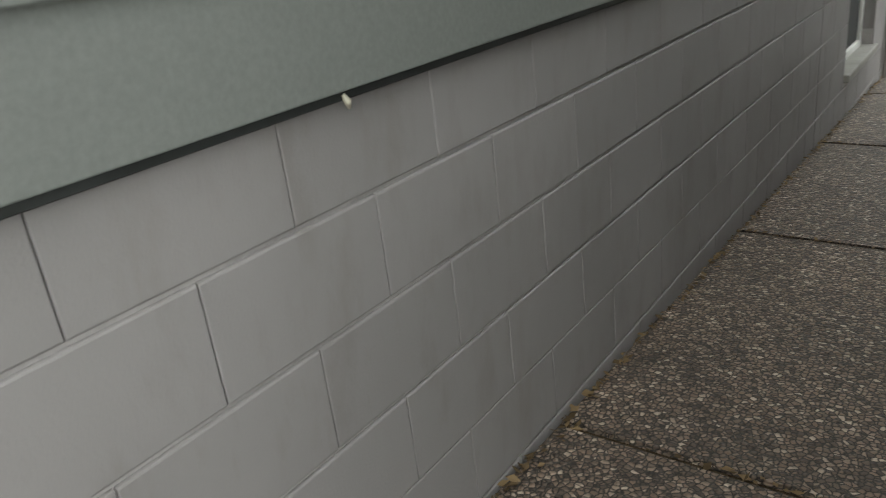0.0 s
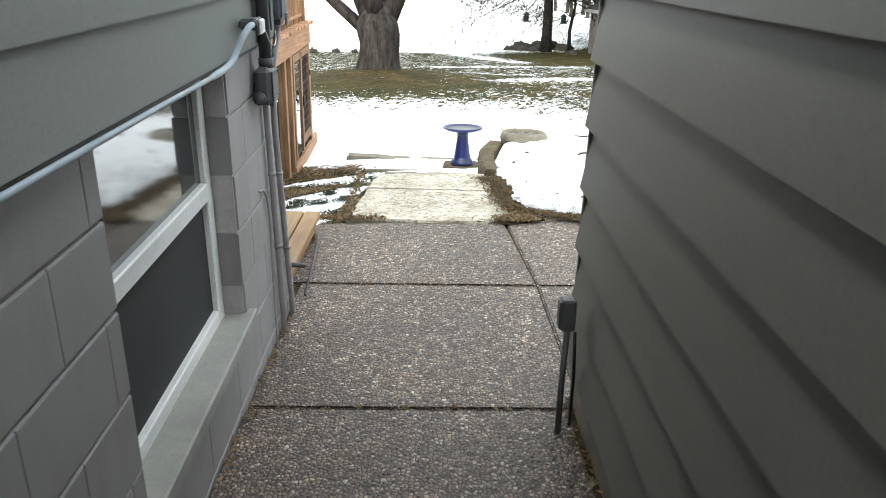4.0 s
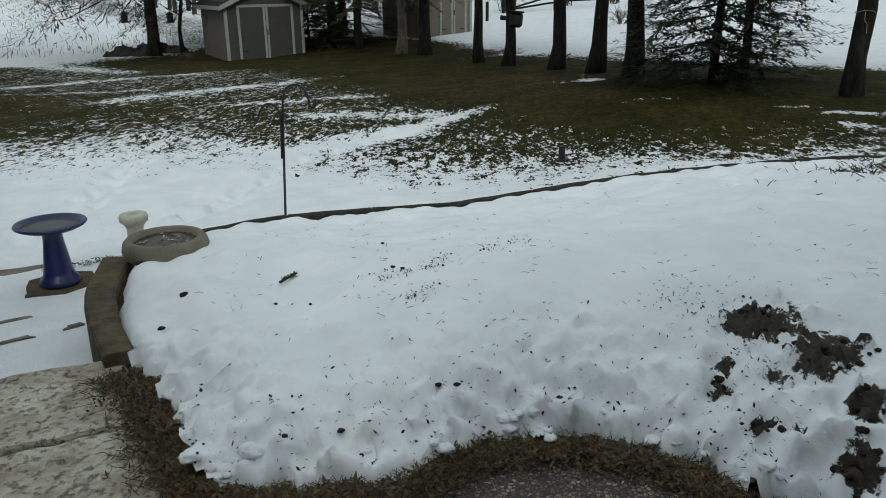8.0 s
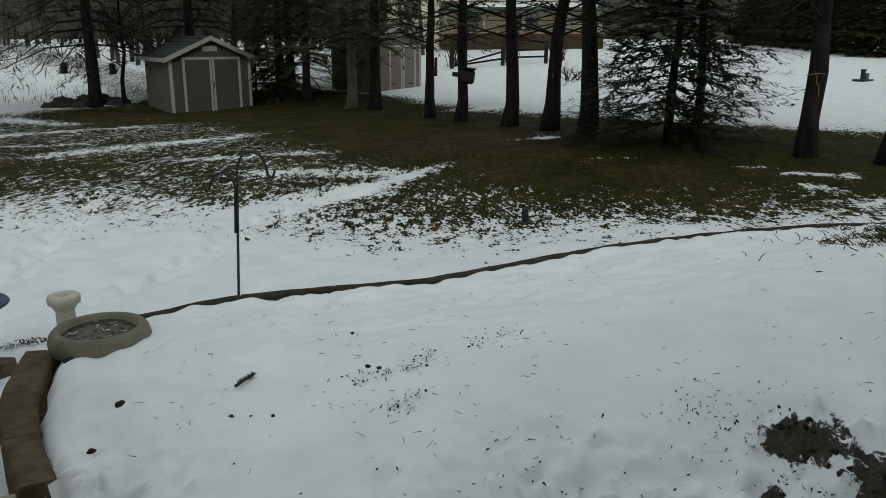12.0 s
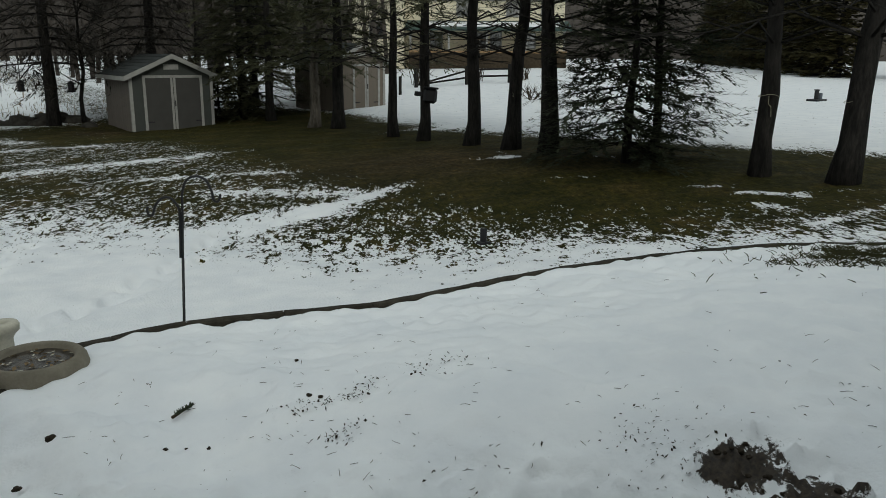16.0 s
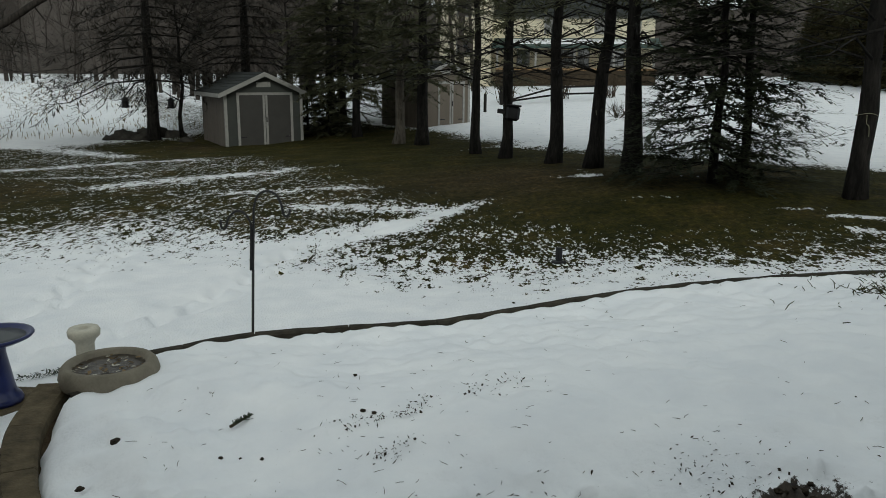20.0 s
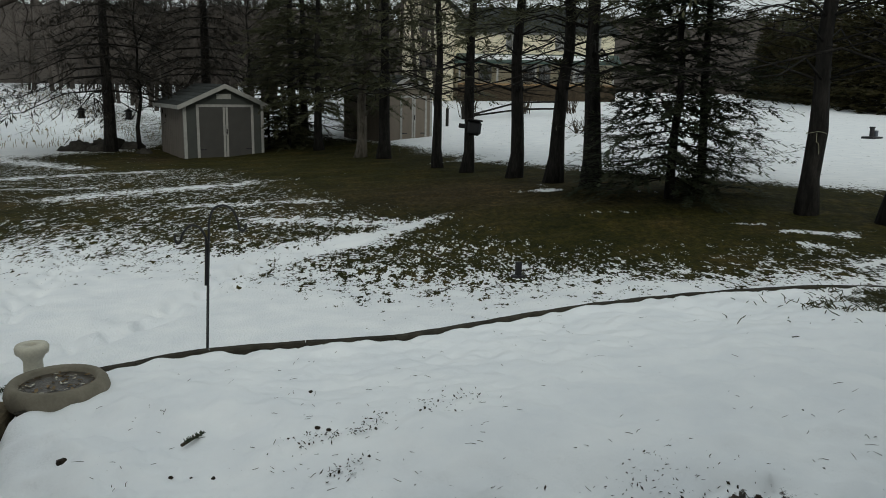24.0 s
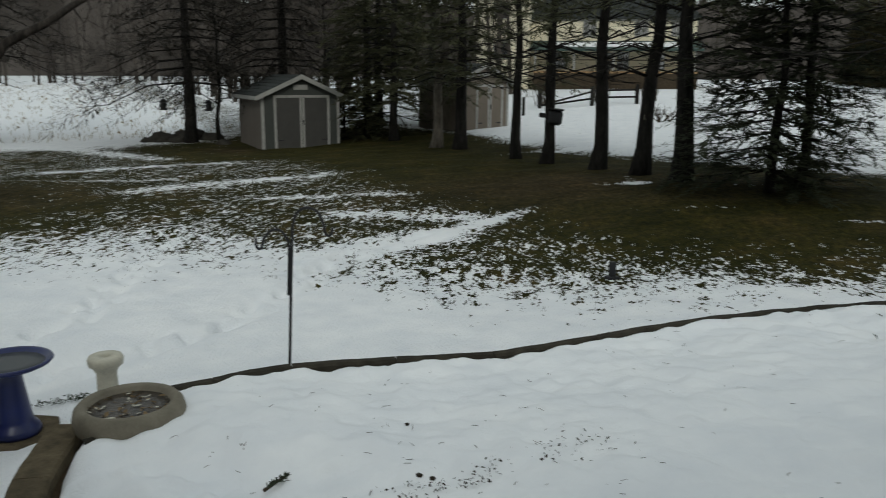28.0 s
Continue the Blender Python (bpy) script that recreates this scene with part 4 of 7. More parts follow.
def needle_spray(v, f, p, d, length, count, rnd, droop=0.25, width=0.03, fan=0.5, tuft=1.0):
    """A twig of needle tufts: thin blades fanned about a direction."""
    d = d.normalized()
    side = d.cross(Vector((0, 0, 1)))
    side = side.normalized() if side.length > 1e-3 else Vector((1, 0, 0))
    up = side.cross(d)
    for k in range(count):
        t = (k + rnd.random()) / count
        base = p + d * (length * t) + Vector((0, 0, -droop * length * t * t))
        a = rnd.uniform(-1, 1)
        way = (d * 0.8 + side * fan * 1.6 * a + up * rnd.uniform(-0.45, 0.35)).normalized()
        ln = length * rnd.uniform(0.22, 0.42) * tuft
        s = way.cross(up).normalized() * width * rnd.uniform(0.6, 1.3)
        i = len(v)
        v += [tuple(base - s * 0.5), tuple(base + way * ln * 0.55 + s), tuple(base + way * ln), tuple(base + way * ln * 0.55 - s)]
        f.append((i, i + 1, i + 2, i + 3))


def conifer(x, y, height, radius, first, spread, levels, per, seed, lean=(0, 0), mat=NEEDLES, bark=BARK_PINE, tip_up=0.1, sprays=5, blades=7, bare_below=0.0, droop=0.2, blade_w=0.03, label="", top_taper=0.9, name="pine_tree", group="", tuft=1.0):
    """A conifer: trunk, limbs in rough whorls, sprays of needles."""
    rnd = random.Random(seed)
    ob = root(name, (0, 0, 0), label, "tree", group)
    line = trunk_line(x, y, height, lean, 0.12, seed)
    radii = flare(radius, len(line) - 1, tip=0.12)
    tree_wood("trunk", [(line, radii)], bark, ob, 10)
    limbs, v, f = [], [], []
    base_z = line[0].z
    for k in range(levels):
        t = first + (1 - first) * (k + rnd.uniform(-0.3, 0.3)) / levels
        t = min(max(t, first * 0.9), 0.985)
        i = min(int(t * (len(line) - 1)), len(line) - 2)
        c = line[i].lerp(line[i + 1], t * (len(line) - 1) - i)
        reach_out = spread * (1 - top_taper * (t - first) / (1 - first)) * rnd.uniform(0.75, 1.15)
        for q in range(per):
            az = 2 * math.pi * (q + rnd.random() * 0.8) / per + k * 1.3
            r = reach_out * rnd.uniform(0.7, 1.1)
            out = Vector((math.cos(az), math.sin(az), 0))
            pts = [c, c + out * r * 0.35 + Vector((0, 0, r * (tip_up - droop * 0.3))), c + out * r * 0.72 + Vector((0, 0, r * (tip_up - droop * 0.9))), c + out * r + Vector((0, 0, r * (tip_up - droop)))]
            r0 = max(0.012, radius * 0.2 * (1 - t))
            limbs.append((pts, [r0, r0 * 0.7, r0 * 0.45, 0.006]))
            height_here = c.z - base_z
            if height_here > bare_below or rnd.random() < 0.12:
                for s in range(sprays):
                    u = 0.25 + 0.75 * (s + rnd.random() * 0.7) / sprays
                    j = min(int(u * 3), 2)
                    p = pts[j].lerp(pts[j + 1], u * 3 - j)
                    sd = Vector((-out.y, out.x, 0)) * rnd.choice((-1, 1))
                    d = out * rnd.uniform(0.4, 1.0) + sd * rnd.uniform(0.1, 0.9) + Vector((0, 0, rnd.uniform(-0.25, 0.25)))
                    needle_spray(v, f, p, d, r * rnd.uniform(0.28, 0.5), blades, rnd, droop, blade_w, tuft=tuft)
            else:
                for s in range(3):
                    u = rnd.uniform(0.3, 0.95)
                    j = min(int(u * 3), 2)
                    p = pts[j].lerp(pts[j + 1], u * 3 - j)
                    d = out * 0.6 + Vector((-out.y, out.x, 0)) * rnd.uniform(-0.9, 0.9) + Vector((0, 0, rnd.uniform(-0.3, 0.3)))
                    limbs.append(([p, p + d * r * 0.3], [r0 * 0.35, 0.004]))
    tree_wood("branchwork", limbs, bark, ob, 5, 0.0)
    if f:
        tagged(raw("crown", v, f, mat, ob), kind="stuff")
    return ob


ROW = [(12.05, 26.1, 0.125, (0.00, 0.0), 11), (11.95, 24.5, 0.145, (0.015, -0.01), 12), (11.68, 22.1, 0.15, (0.008, 0.0), 13), (11.5, 20.5, 0.155, (0.04, -0.025), 14), (11.2, 19.05, 0.17, (-0.02, 0.012), 15), (12.2, 17.4, 0.08, (0.0, 0.0), 18), (11.75, 14.95, 0.138, (0.02, -0.012), 16), (11.9, 13.75, 0.168, (0.05, -0.03), 17)]
for x, y, r, ln, sd in ROW:
    conifer(x, y, 9.5, r, 0.22, 2.8, 18, 4, sd, ln, bare_below=3.0, sprays=9, blades=20, blade_w=0.02, tuft=0.7, droop=0.15, tip_up=0.15, label="tall dark pine with a bare lower trunk", group="row of pines")
conifer(11.45, 17.3, 6.4, 0.085, 0.085, 1.66, 34, 7, 31, mat=SPRUCE, tip_up=-0.02, sprays=15, blades=32, droop=0.12, blade_w=0.019, tuft=0.55, label="young spruce with open drooping branches", name="spruce_tree")


def maple():
    ob = root("maple_tree", label="large old maple with a thick grey trunk", category="tree")
    x, y = -0.7, 26.0
    z0 = zat(x, y)
    rise = ((-0.2, 0.86), (0.06, 0.68), (0.2, 0.57), (0.45, 0.505), (0.75, 0.50), (1.05, 0.54), (1.3, 0.56), (1.5, 0.46), (1.7, 0.30), (1.85, 0.1))
    runs = [([Vector((x + 0.05 * max(0, h - 0.9), y, z0 + h)) for h, r in rise], [r for h, r in rise])]
    tree_wood("trunk", runs, BARK_MAPLE, ob, 20, 0.22)
    rnd = random.Random(8)
    limbs = []
    mains = [((-0.85, 0.1, 0.95), 5.5, 0.2), ((-0.3, 0.3, 1.5), 6, 0.26), ((0.05, -0.2, 1.6), 6.5, 0.27), ((0.4, 0.1, 1.5), 6, 0.28), ((0.1, 0.5, 1.4), 6, 0.24)]

    def grow(p, d, length, r, depth):
        pts, rad = [p], [r]
        q, dd = p.copy(), d.normalized()
        for k in range(5):
            dd = (dd + Vector((rnd.uniform(-0.2, 0.2), rnd.uniform(-0.2, 0.2), rnd.uniform(-0.12, 0.16)))).normalized()
            q = q + dd * length / 5
            pts.append(q.copy())
            rad.append(r * (1 - 0.15 * (k + 1)))
        limbs.append((pts, rad))
        if depth:
            for k in range(3 if depth > 1 else 4):
                i = rnd.randint(2, 5)
                nd = dd + Vector((rnd.uniform(-1, 1), rnd.uniform(-1, 1), rnd.uniform(-0.6, 0.5)))
                grow(pts[i], nd, length * rnd.uniform(0.45, 0.7), rad[i] * 0.55, depth - 1)

    for d, ln, r in mains:
        d = Vector(d)
        grow(Vector((x, y, z0 + 1.05)) + Vector((d.x, d.y, 0)) * 0.3, d, ln, r, 3)
    # a slender limb that reaches out low, with hanging twigs
    arm = bezier([(x + 0.95, y, 1.55), (0.58, 26.0, 2.03), (1.29, 25.9, 2.42), (2.07, 26.0, 2.95), (3.2, 26.2, 3.5), (4.2, 26.1, 4.3)], 3)
    limbs.append((arm, [0.12 - 0.1 * k / (len(arm) - 1) for k in range(len(arm))]))
    for k in range(2, len(arm) - 1):
        p = arm[k]
        q = p + Vector((rnd.uniform(-0.3, 0.6), rnd.uniform(-0.5, 0.2), -rnd.uniform(0.3, 1.0)))
        limbs.append(([p, p.lerp(q, 0.5) + Vector((0.12, 0, 0.1)), q], [0.02, 0.013, 0.006]))
        limbs.append(([p.lerp(q, 0.6), p.lerp(q, 0.6) + Vector((rnd.uniform(0.2, 0.6), 0, -rnd.uniform(0.1, 0.4)))], [0.01, 0.005]))
    tree_wood("branchwork", limbs, BARK_MAPLE, ob, 6, 0.1)
    return ob


maple()


# ---- pipes and boxes on the house corner ----
def pipe_thing(name, points, r, mat, label, category, seg=10):
    v, f = tube(points, [r] * len(points), seg)
    ob = raw(name, v, f, mat, None, smooth=True)
    return tagged(ob, label, category)


def pipe_part(name, points, r, mat, parent, label="", seg=10):
    v, f = tube(points, [r] * len(points), seg)
    return raw(name, v, f, mat, parent, label, smooth=True)


service = levelled(root("electric_service", (0, 0, 0), "grey conduits and meter boxes fixed to the house corner", "electrical conduit"))
big = pipe_part("conduit", [(0.052, 7.535, 3.1), (0.052, 7.525, 1.10)], 0.0235, CONDUIT, service, "thick dark grey conduit")
pipe_part("collar", [(0.052, 7.524, 1.105), (0.052, 7.524, 1.07)], 0.028, CONDUIT, big)
pipe_part("collar", [(0.052, 7.53, 1.9), (0.052, 7.53, 1.86)], 0.028, CONDUIT, big)
lb = part("junction_box", box(0.012, 0.076, 7.47, 7.60, 0.935, 1.075, 0.018), CONDUIT, service, "rounded grey conduit fitting")
part("cover", box(0.0755, 0.081, 7.485, 7.588, 0.948, 1.06, 0.002), CONDUIT, lb)
pipe_part("nipple", [(0.035, 7.47, 0.965), (0.035, 7.425, 0.965)], 0.019, CONDUIT, lb)
pipe_part("collar", [(0.035, 7.455, 0.965), (0.035, 7.44, 0.965)], 0.024, CONDUIT, lb)
for z in (0.96, 1.048):
    pipe_part("screw", [(0.081, 7.58, z), (0.084, 7.58, z)], 0.005, IRON, lb, seg=6)
low = pipe_part("conduit", [(0.022, 7.615, 0.94), (0.02, 7.625, 0.8), (0.02, 7.66, 0.1), (0.02, 7.67, -0.25)], 0.0135, PAINTPIPE, service, "conduit painted like the wall")
high = pipe_part("conduit", bezier([(0.055, 7.79, 1.26), (0.05, 7.785, 1.16), (0.032, 7.758, 1.05), (0.022, 7.765, 0.90), (0.02, 7.775, 0.7), (0.02, 7.875, -0.05), (0.02, 7.89, -0.25)], 6), 0.0135, PAINTPIPE, service, "bent conduit painted like the wall")
pipe_part("coupling", [(0.026, 7.7605, 0.99), (0.0235, 7.763, 0.95)], 0.017, PAINTPIPE, high)
pipe_part("foot", [(0.03, 7.88, 0.125), (0.085, 7.9, 0.115)], 0.012, CONDUIT, service)
for z, y in ((0.30, 7.65), (0.62, 7.634)):
    pipe_part("strap", [(0.02, y, z), (0.02, y, z + 0.016)], 0.0165, PAINTPIPE, low, seg=10)
    pipe_part("screw", [(0.012, y - 0.022, z + 0.008), (0.014, y - 0.022, z + 0.008)], 0.004, METALBOX, low, seg=6)
for z, y in ((0.22, 7.84), (0.58, 7.79)):
    pipe_part("strap", [(0.02, y, z), (0.02, y, z + 0.016)], 0.0165, PAINTPIPE, high, seg=10)
meter = part("disconnect_box", box(0.018, 0.068, 7.565, 7.625, 1.195, 1.75, 0.012), CONDUIT, service, "dark grey disconnect box")
part("cover", box(0.068, 0.074, 7.572, 7.618, 1.20, 1.745, 0.002), METALBOX, meter, "pale cover edge")
pipe_part("hub", bezier([(0.045, 7.60, 1.2), (0.04, 7.63, 1.17), (0.032, 7.66, 1.08), (0.03, 7.668, 0.9)], 5), 0.0145, CONDUIT, meter)
panel = part("meter_box", box(0.02, 0.085, 7.715, 7.825, 1.225, 1.9, 0.01), METALBOX, service, "pale grey steel meter box")
part("cover", box(0.085, 0.09, 7.72, 7.82, 1.235, 1.88, 0.002), METALBOX, panel)
part("latch", box(0.088, 0.098, 7.77, 7.80, 1.20, 1.25, 0.003), METALBOX, panel)
part("bottom_plate", box(0.03, 0.08, 7.73, 7.79, 1.205, 1.2245, 0.003), CONDUIT, panel)
# pale flexible conduit that leaves the box along the siding
flexline = bezier([(0.085, 7.20, 1.252), (0.082, 7.155, 1.25), (0.07, 7.105, 1.222), (0.055, 7.085, 1.19), (0.05, 7.05, 1.163), (0.046, 6.97, 1.147), (0.04, 6.8, 1.14), (0.036, 6.4, 1.14), (0.034, 5.6, 1.142)], 8)
FLEX = plain("pale_blue_grey_plastic", (0.34, 0.40, 0.46), 0.5, vary=0.1)
v, f = tube(flexline, [0.0105 if i < 48 else 0.007 for i in range(len(flexline))], 10)
flex = levelled(tagged(raw("flexible_conduit", v, f, FLEX, None, smooth=True), "pale blue grey flexible conduit along the bottom of the siding", "conduit"))
cap = levelled(root("outlet_box", (0, 0, 0), "weatherproof grey outlet box with a white cover", "outlet"))
part("body", box(0.03, 0.09, 7.225, 7.30, 1.232, 1.268, 0.01), CONDUIT, cap)
part("cover", box(0.082, 0.096, 7.285, 7.345, 1.213, 1.262, 0.006), WHITE, cap, "white plastic cover")
part("gasket", box(0.074, 0.0815, 7.28, 7.35, 1.208, 1.267, 0.003), CONDUIT, cap)
pipe_part("ring", [(0.085, 7.226, 1.251), (0.085, 7.205, 1.252)], 0.019, CONDUIT, cap)
pipe_part("ring", [(0.085, 7.205, 1.252), (0.085, 7.19, 1.252)], 0.0155, CONDUIT, cap)
levelled(pipe_thing("thin_cable", bezier([(0.094, 7.345, 1.222), (0.088, 7.42, 1.185), (0.084, 7.49, 1.158), (0.084, 7.55, 1.15), (0.08, 7.60, 1.165), (0.076, 7.61, 1.20)], 6), 0.0025, PALESTONE, "thin white cable looped between boxes", "cable", 6))
levelled(pipe_thing("thin_cable", bezier([(0.004, 7.455, 0.605), (0.010, 7.50, 0.597), (0.010, 7.55, 0.55), (0.010, 7.575, 0.48), (0.010, 7.572, 0.352), (0.010, 7.552, 0.134), (0.010, 7.54, -0.15)], 6), 0.005, PAINTPIPE, "painted cable running down the blocks", "cable", 6))
for y, z in ((1.0, 1.135), (1.62, 1.135), (2.9, 1.135), (4.35, 1.135), (5.2, 1.12), (5.24, 1.135)):
    v, f = [], []
    tube([(0.018, y, z + 0.012), (0.021, y + 0.006, z), (0.016, y + 0.012, z - 0.012)], [0.003, 0.0065, 0.003], 6, 0.5, v, f)
    levelled(tagged(raw("caulk_lump", v, f, PALESTONE, None, smooth=True), "small pale lump of caulk under the siding", "caulk", "lumps of caulk"))

# outlet stake by the garage wall
stake = root("outlet_stake", (1.11, 6.84, 0), "garden outlet on a thin metal stake beside the siding", "outlet stake")
v, f = tube([(0, 0, -0.02), (0.004, 0.01, 0.2), (0.012, 0.02, 0.40)], [0.011] * 3, 8)
raw("stake", v, f, CONDUIT, stake, smooth=True)
bx = part("box", box(-0.016, 0.034, -0.005, 0.05, 0.385, 0.495, 0.007), CONDUIT, stake, "grey weatherproof box")
part("lid", box(-0.022, -0.015, 0.0, 0.045, 0.392, 0.488, 0.003), CONDUIT, bx)
v, f = tube([(0.04, 0.03, 0.37), (0.05, 0.04, 0.2), (0.05, 0.05, 0.0)], [0.006] * 3, 6)
raw("cord", v, f, IRON, stake, smooth=True)


# ---- snow strip and litter in the passage ----
def snow_ridge():
    ys = np.arange(1.0, 5.98, 0.012)
    v, f = [], []
    n = 13
    for i, y in enumerate(ys):
        end = min(1.0, (5.98 - y) / 0.5)
        puff = abs(noise.noise((y * 9, 3, 1)))
        w = (0.025 + 0.022 * abs(noise.noise((y * 2.1, 0, 1))) + 0.018 * puff + 0.016 * abs(noise.noise((y * 21, 5, 1)))) * (0.35 + 0.65 * end) * 1.3
        c = float(np.interp(y, [2.0, 2.9, 3.4, 4.2, 5.2, 6.0], [0.99, 1.005, 1.055, 1.075, 1.10, 1.09])) + 0.012 * noise.noise((y * 1.7, 7, 2)) + 0.012 * noise.noise((y * 6, 9, 2))
        h = max(0.008, 0.022 + 0.016 * noise.noise((y * 4, 2, 5)) + 0.03 * puff + 0.025 * abs(noise.noise((y * 23, 8, 3)))) * (0.4 + 0.6 * end)
        for k in range(n):
            t = -1 + 2 * k / (n - 1)
            q = abs(noise.noise((y * 24, t * 2.2, 4)))
            z = h * math.sqrt(max(0.0, 1 - t * t)) * (0.75 + 0.7 * q)
            v.append((c + t * w * (1 + 0.30 * noise.noise((y * 15, 4 * (t > 0), 4)) + 0.18 * noise.noise((y * 37, 7 * (t > 0), 4))), y, z + 0.001))
        if i:
            for k in range(n - 1):
                a = (i - 1) * n + k
                f.append((a, a + 1, a + 1 + n, a + n))
    tagged(raw("snow_strip", v, f, SNOW, None, smooth=True), "thin lumpy strip of old snow on the walk", "snow", kind="stuff")


snow_ridge()


def flakes(name, spots, size, mat, label, category, seed, curl=0.4, lift=0.004):
    """Scattered leaf scraps: small bent quads."""
    rnd = random.Random(seed)
    v, f = [], []
    for x, y, z in spots:
        a, s = rnd.uniform(0, 6.3), size * rnd.uniform(0.45, 1.5)
        d, e = Vector((math.cos(a), math.sin(a), rnd.uniform(-curl, curl))), Vector((-math.sin(a), math.cos(a), rnd.uniform(-curl, curl)))
        p = Vector((x, y, z + lift + rnd.random() * lift * 2))
        i = len(v)
        k = rnd.uniform(0.25, 0.6)
        v += [tuple(p - d * s), tuple(p + e * s * k), tuple(p + d * s + Vector((0, 0, s * rnd.uniform(0, curl)))), tuple(p - e * s * k + Vector((0, 0, s * rnd.uniform(0, curl))))]
        f += [(i, i + 1, i + 2), (i, i + 2, i + 3)]
    return tagged(raw(name, v, f, mat), label, category, kind="stuff")


def sticks(name, spots, size, r, mat, label, category, seed, upright=0.0):
    rnd = random.Random(seed)
    v, f = [], []
    for x, y, z in spots:
        a, s = rnd.uniform(0, 6.3), size * rnd.uniform(0.4, 1.4)
        d = Vector((math.cos(a), math.sin(a), rnd.uniform(0, 0.25) + upright)).normalized()
        p = Vector((x, y, z + r))
        m = p + d * s * 0.5 + Vector((rnd.uniform(-1, 1), rnd.uniform(-1, 1), rnd.uniform(0, 0.5))) * s * 0.12
        tube([p, m, p + d * s], [r, r * 0.9, r * 0.5], 3, 0, v, f)
    return tagged(raw(name, v, f, mat), label, category, kind="stuff")


rnd = random.Random(77)
spots = [(1.195 - abs(rnd.gauss(0, 0.022)), rnd.uniform(0.5, 7.1), 0.0) for _ in range(900)]
spots += [(0.006 + abs(rnd.gauss(0, 0.016)), rnd.uniform(0.5, 7.8), 0.0) for _ in range(520)]
spots += [(rnd.uniform(0.0, 1.2), y + rnd.gauss(0, 0.008), -0.006) for y in JOINTS[1:] for _ in range(36)]
flakes("leaf_litter", spots, 0.013, LEAF, "brown leaf crumbs along the walls and joints", "leaf litter", 3)
spots = [(rnd.uniform(0.05, 3.0), rnd.uniform(7.2, 9.3), 0.0) for _ in range(160)]
flakes("leaf_scraps", spots, 0.010, LEAF, "few leaf scraps on the patio", "leaf litter", 4)
# litter along the foot of the bank and beside the slabs
near2 = [p.to_2d() for p in BED_NEAR]
spots = []
for _ in range(8500):
    i = rnd.randrange(0, 64)
    p = near2[i].lerp(near2[i + 1], rnd.random())
    q = (near2[i + 1] - near2[i]).normalized()
    nrm = Vector((-q.y, q.x))
    off = rnd.gauss(-0.012, 0.034)
    if p.y > 9.7:
        off -= abs(rnd.gauss(0, 0.06))
    elif 1.7 < p.x < 2.75:
        off -= abs(rnd.gauss(0, 0.035))
    x, y = p.x + nrm.x * off, p.y + nrm.y * off
    spots.append((x, y, 0.01 + rnd.random() * 0.008))
flakes("bank_litter", spots, 0.009, LEAF, "matted brown leaves and dry grass along the bank", "leaf litter", 5, 0.9, 0.006)
sticks("straw", [s for s in spots[::3]], 0.055, 0.0015, STALK, "pale straw matted along the bank", "straw", 36, 0.25)
sticks("dry_grass", [s for s in spots[::3]], 0.06, 0.0013, TWIG, "dry grass blades along the bank", "dry grass", 6, 0.3)
mx = np.array([rnd.uniform(-1.0, 0.2) for _ in range(13000)])
my = np.array([rnd.uniform(9.2, 13.3) for _ in range(13000)])
depth = np.full(13000, -9.0)
for shape in (SNOW_BY_SLAB, SNOW_BY_STEPS):
    d = reach(shape + shape[:1], mx, my)
    depth = np.maximum(depth, np.where(inside(shape, mx, my), d, -d))
mz = level(mx, my)
spots = [(x, y, z + 0.004) for x, y, z, d in zip(mx, my, mz, depth) if d < -0.02 + 0.05 * noise.noise((x * 9, y * 9, 3)) or rnd.random() < 0.015]
flakes("mulch_chips", spots, 0.014, LEAF, "brown mulch and leaves beside the path", "mulch", 7, 0.6, 0.004)
# litter that hides the front edge of the slabs
spots = [(rnd.uniform(-0.05, 0.4) - 0.25 * abs(rnd.gauss(0, 0.3)), 9.40 + rnd.gauss(0.0, 0.03), 0.012) for _ in range(380)]
spots += [(0.11 + rnd.gauss(0, 0.025), rnd.uniform(9.4, 10.9), 0.0) for _ in range(500)]
flakes("slab_litter", spots, 0.012, LEAF, "brown leaves and dry grass against the slabs", "leaf litter", 31, 0.9, 0.006)
sticks("dry_grass", spots[::4], 0.05, 0.0013, STALK, "dry grass blades against the slabs", "dry grass", 32, 0.35)
spots, leaves = [], []
for cx, cy, w, h in ((-0.39, 10.31, 0.09, 0.05), (-0.38, 10.49, 0.06, 0.04), (-0.21, 10.38, 0.08, 0.03), (-0.17, 10.83, 0.06, 0.04), (-0.25, 11.6, 0.12, 0.1), (0.0, 11.25, 0.08, 0.1), (0.05, 11.4, 0.08, 0.06), (-0.28, 12.72, 0.16, 0.06),
                     (0.08, 12.11, 0.1, 0.04), (-0.06, 12.66, 0.14, 0.06), (-0.05, 9.86, 0.06, 0.08), (-0.48, 9.93, 0.1, 0.06), (-0.28, 9.8, 0.08, 0.05), (0.0, 10.45, 0.06, 0.07), (0.12, 9.5, 0.1, 0.06), (1.35, 13.55, 0.25, 0.04), (-0.5, 11.5, 0.15, 0.1)):
    for _ in range(230):
        x, y = rnd.gauss(cx, w * 0.6), rnd.gauss(cy, h * 0.6)
        spots.append((x, y, zat(x, y) + 0.004))
sticks("ground_cover", spots[::2], 0.026, 0.0022, GREEN, "low dark green creeping plants", "ground cover", 8, 0.5)
flakes("ground_cover_leaves", spots[1::2], 0.010, GREEN, "small dark leaves of creeping plants", "ground cover", 18, 0.8, 0.012)

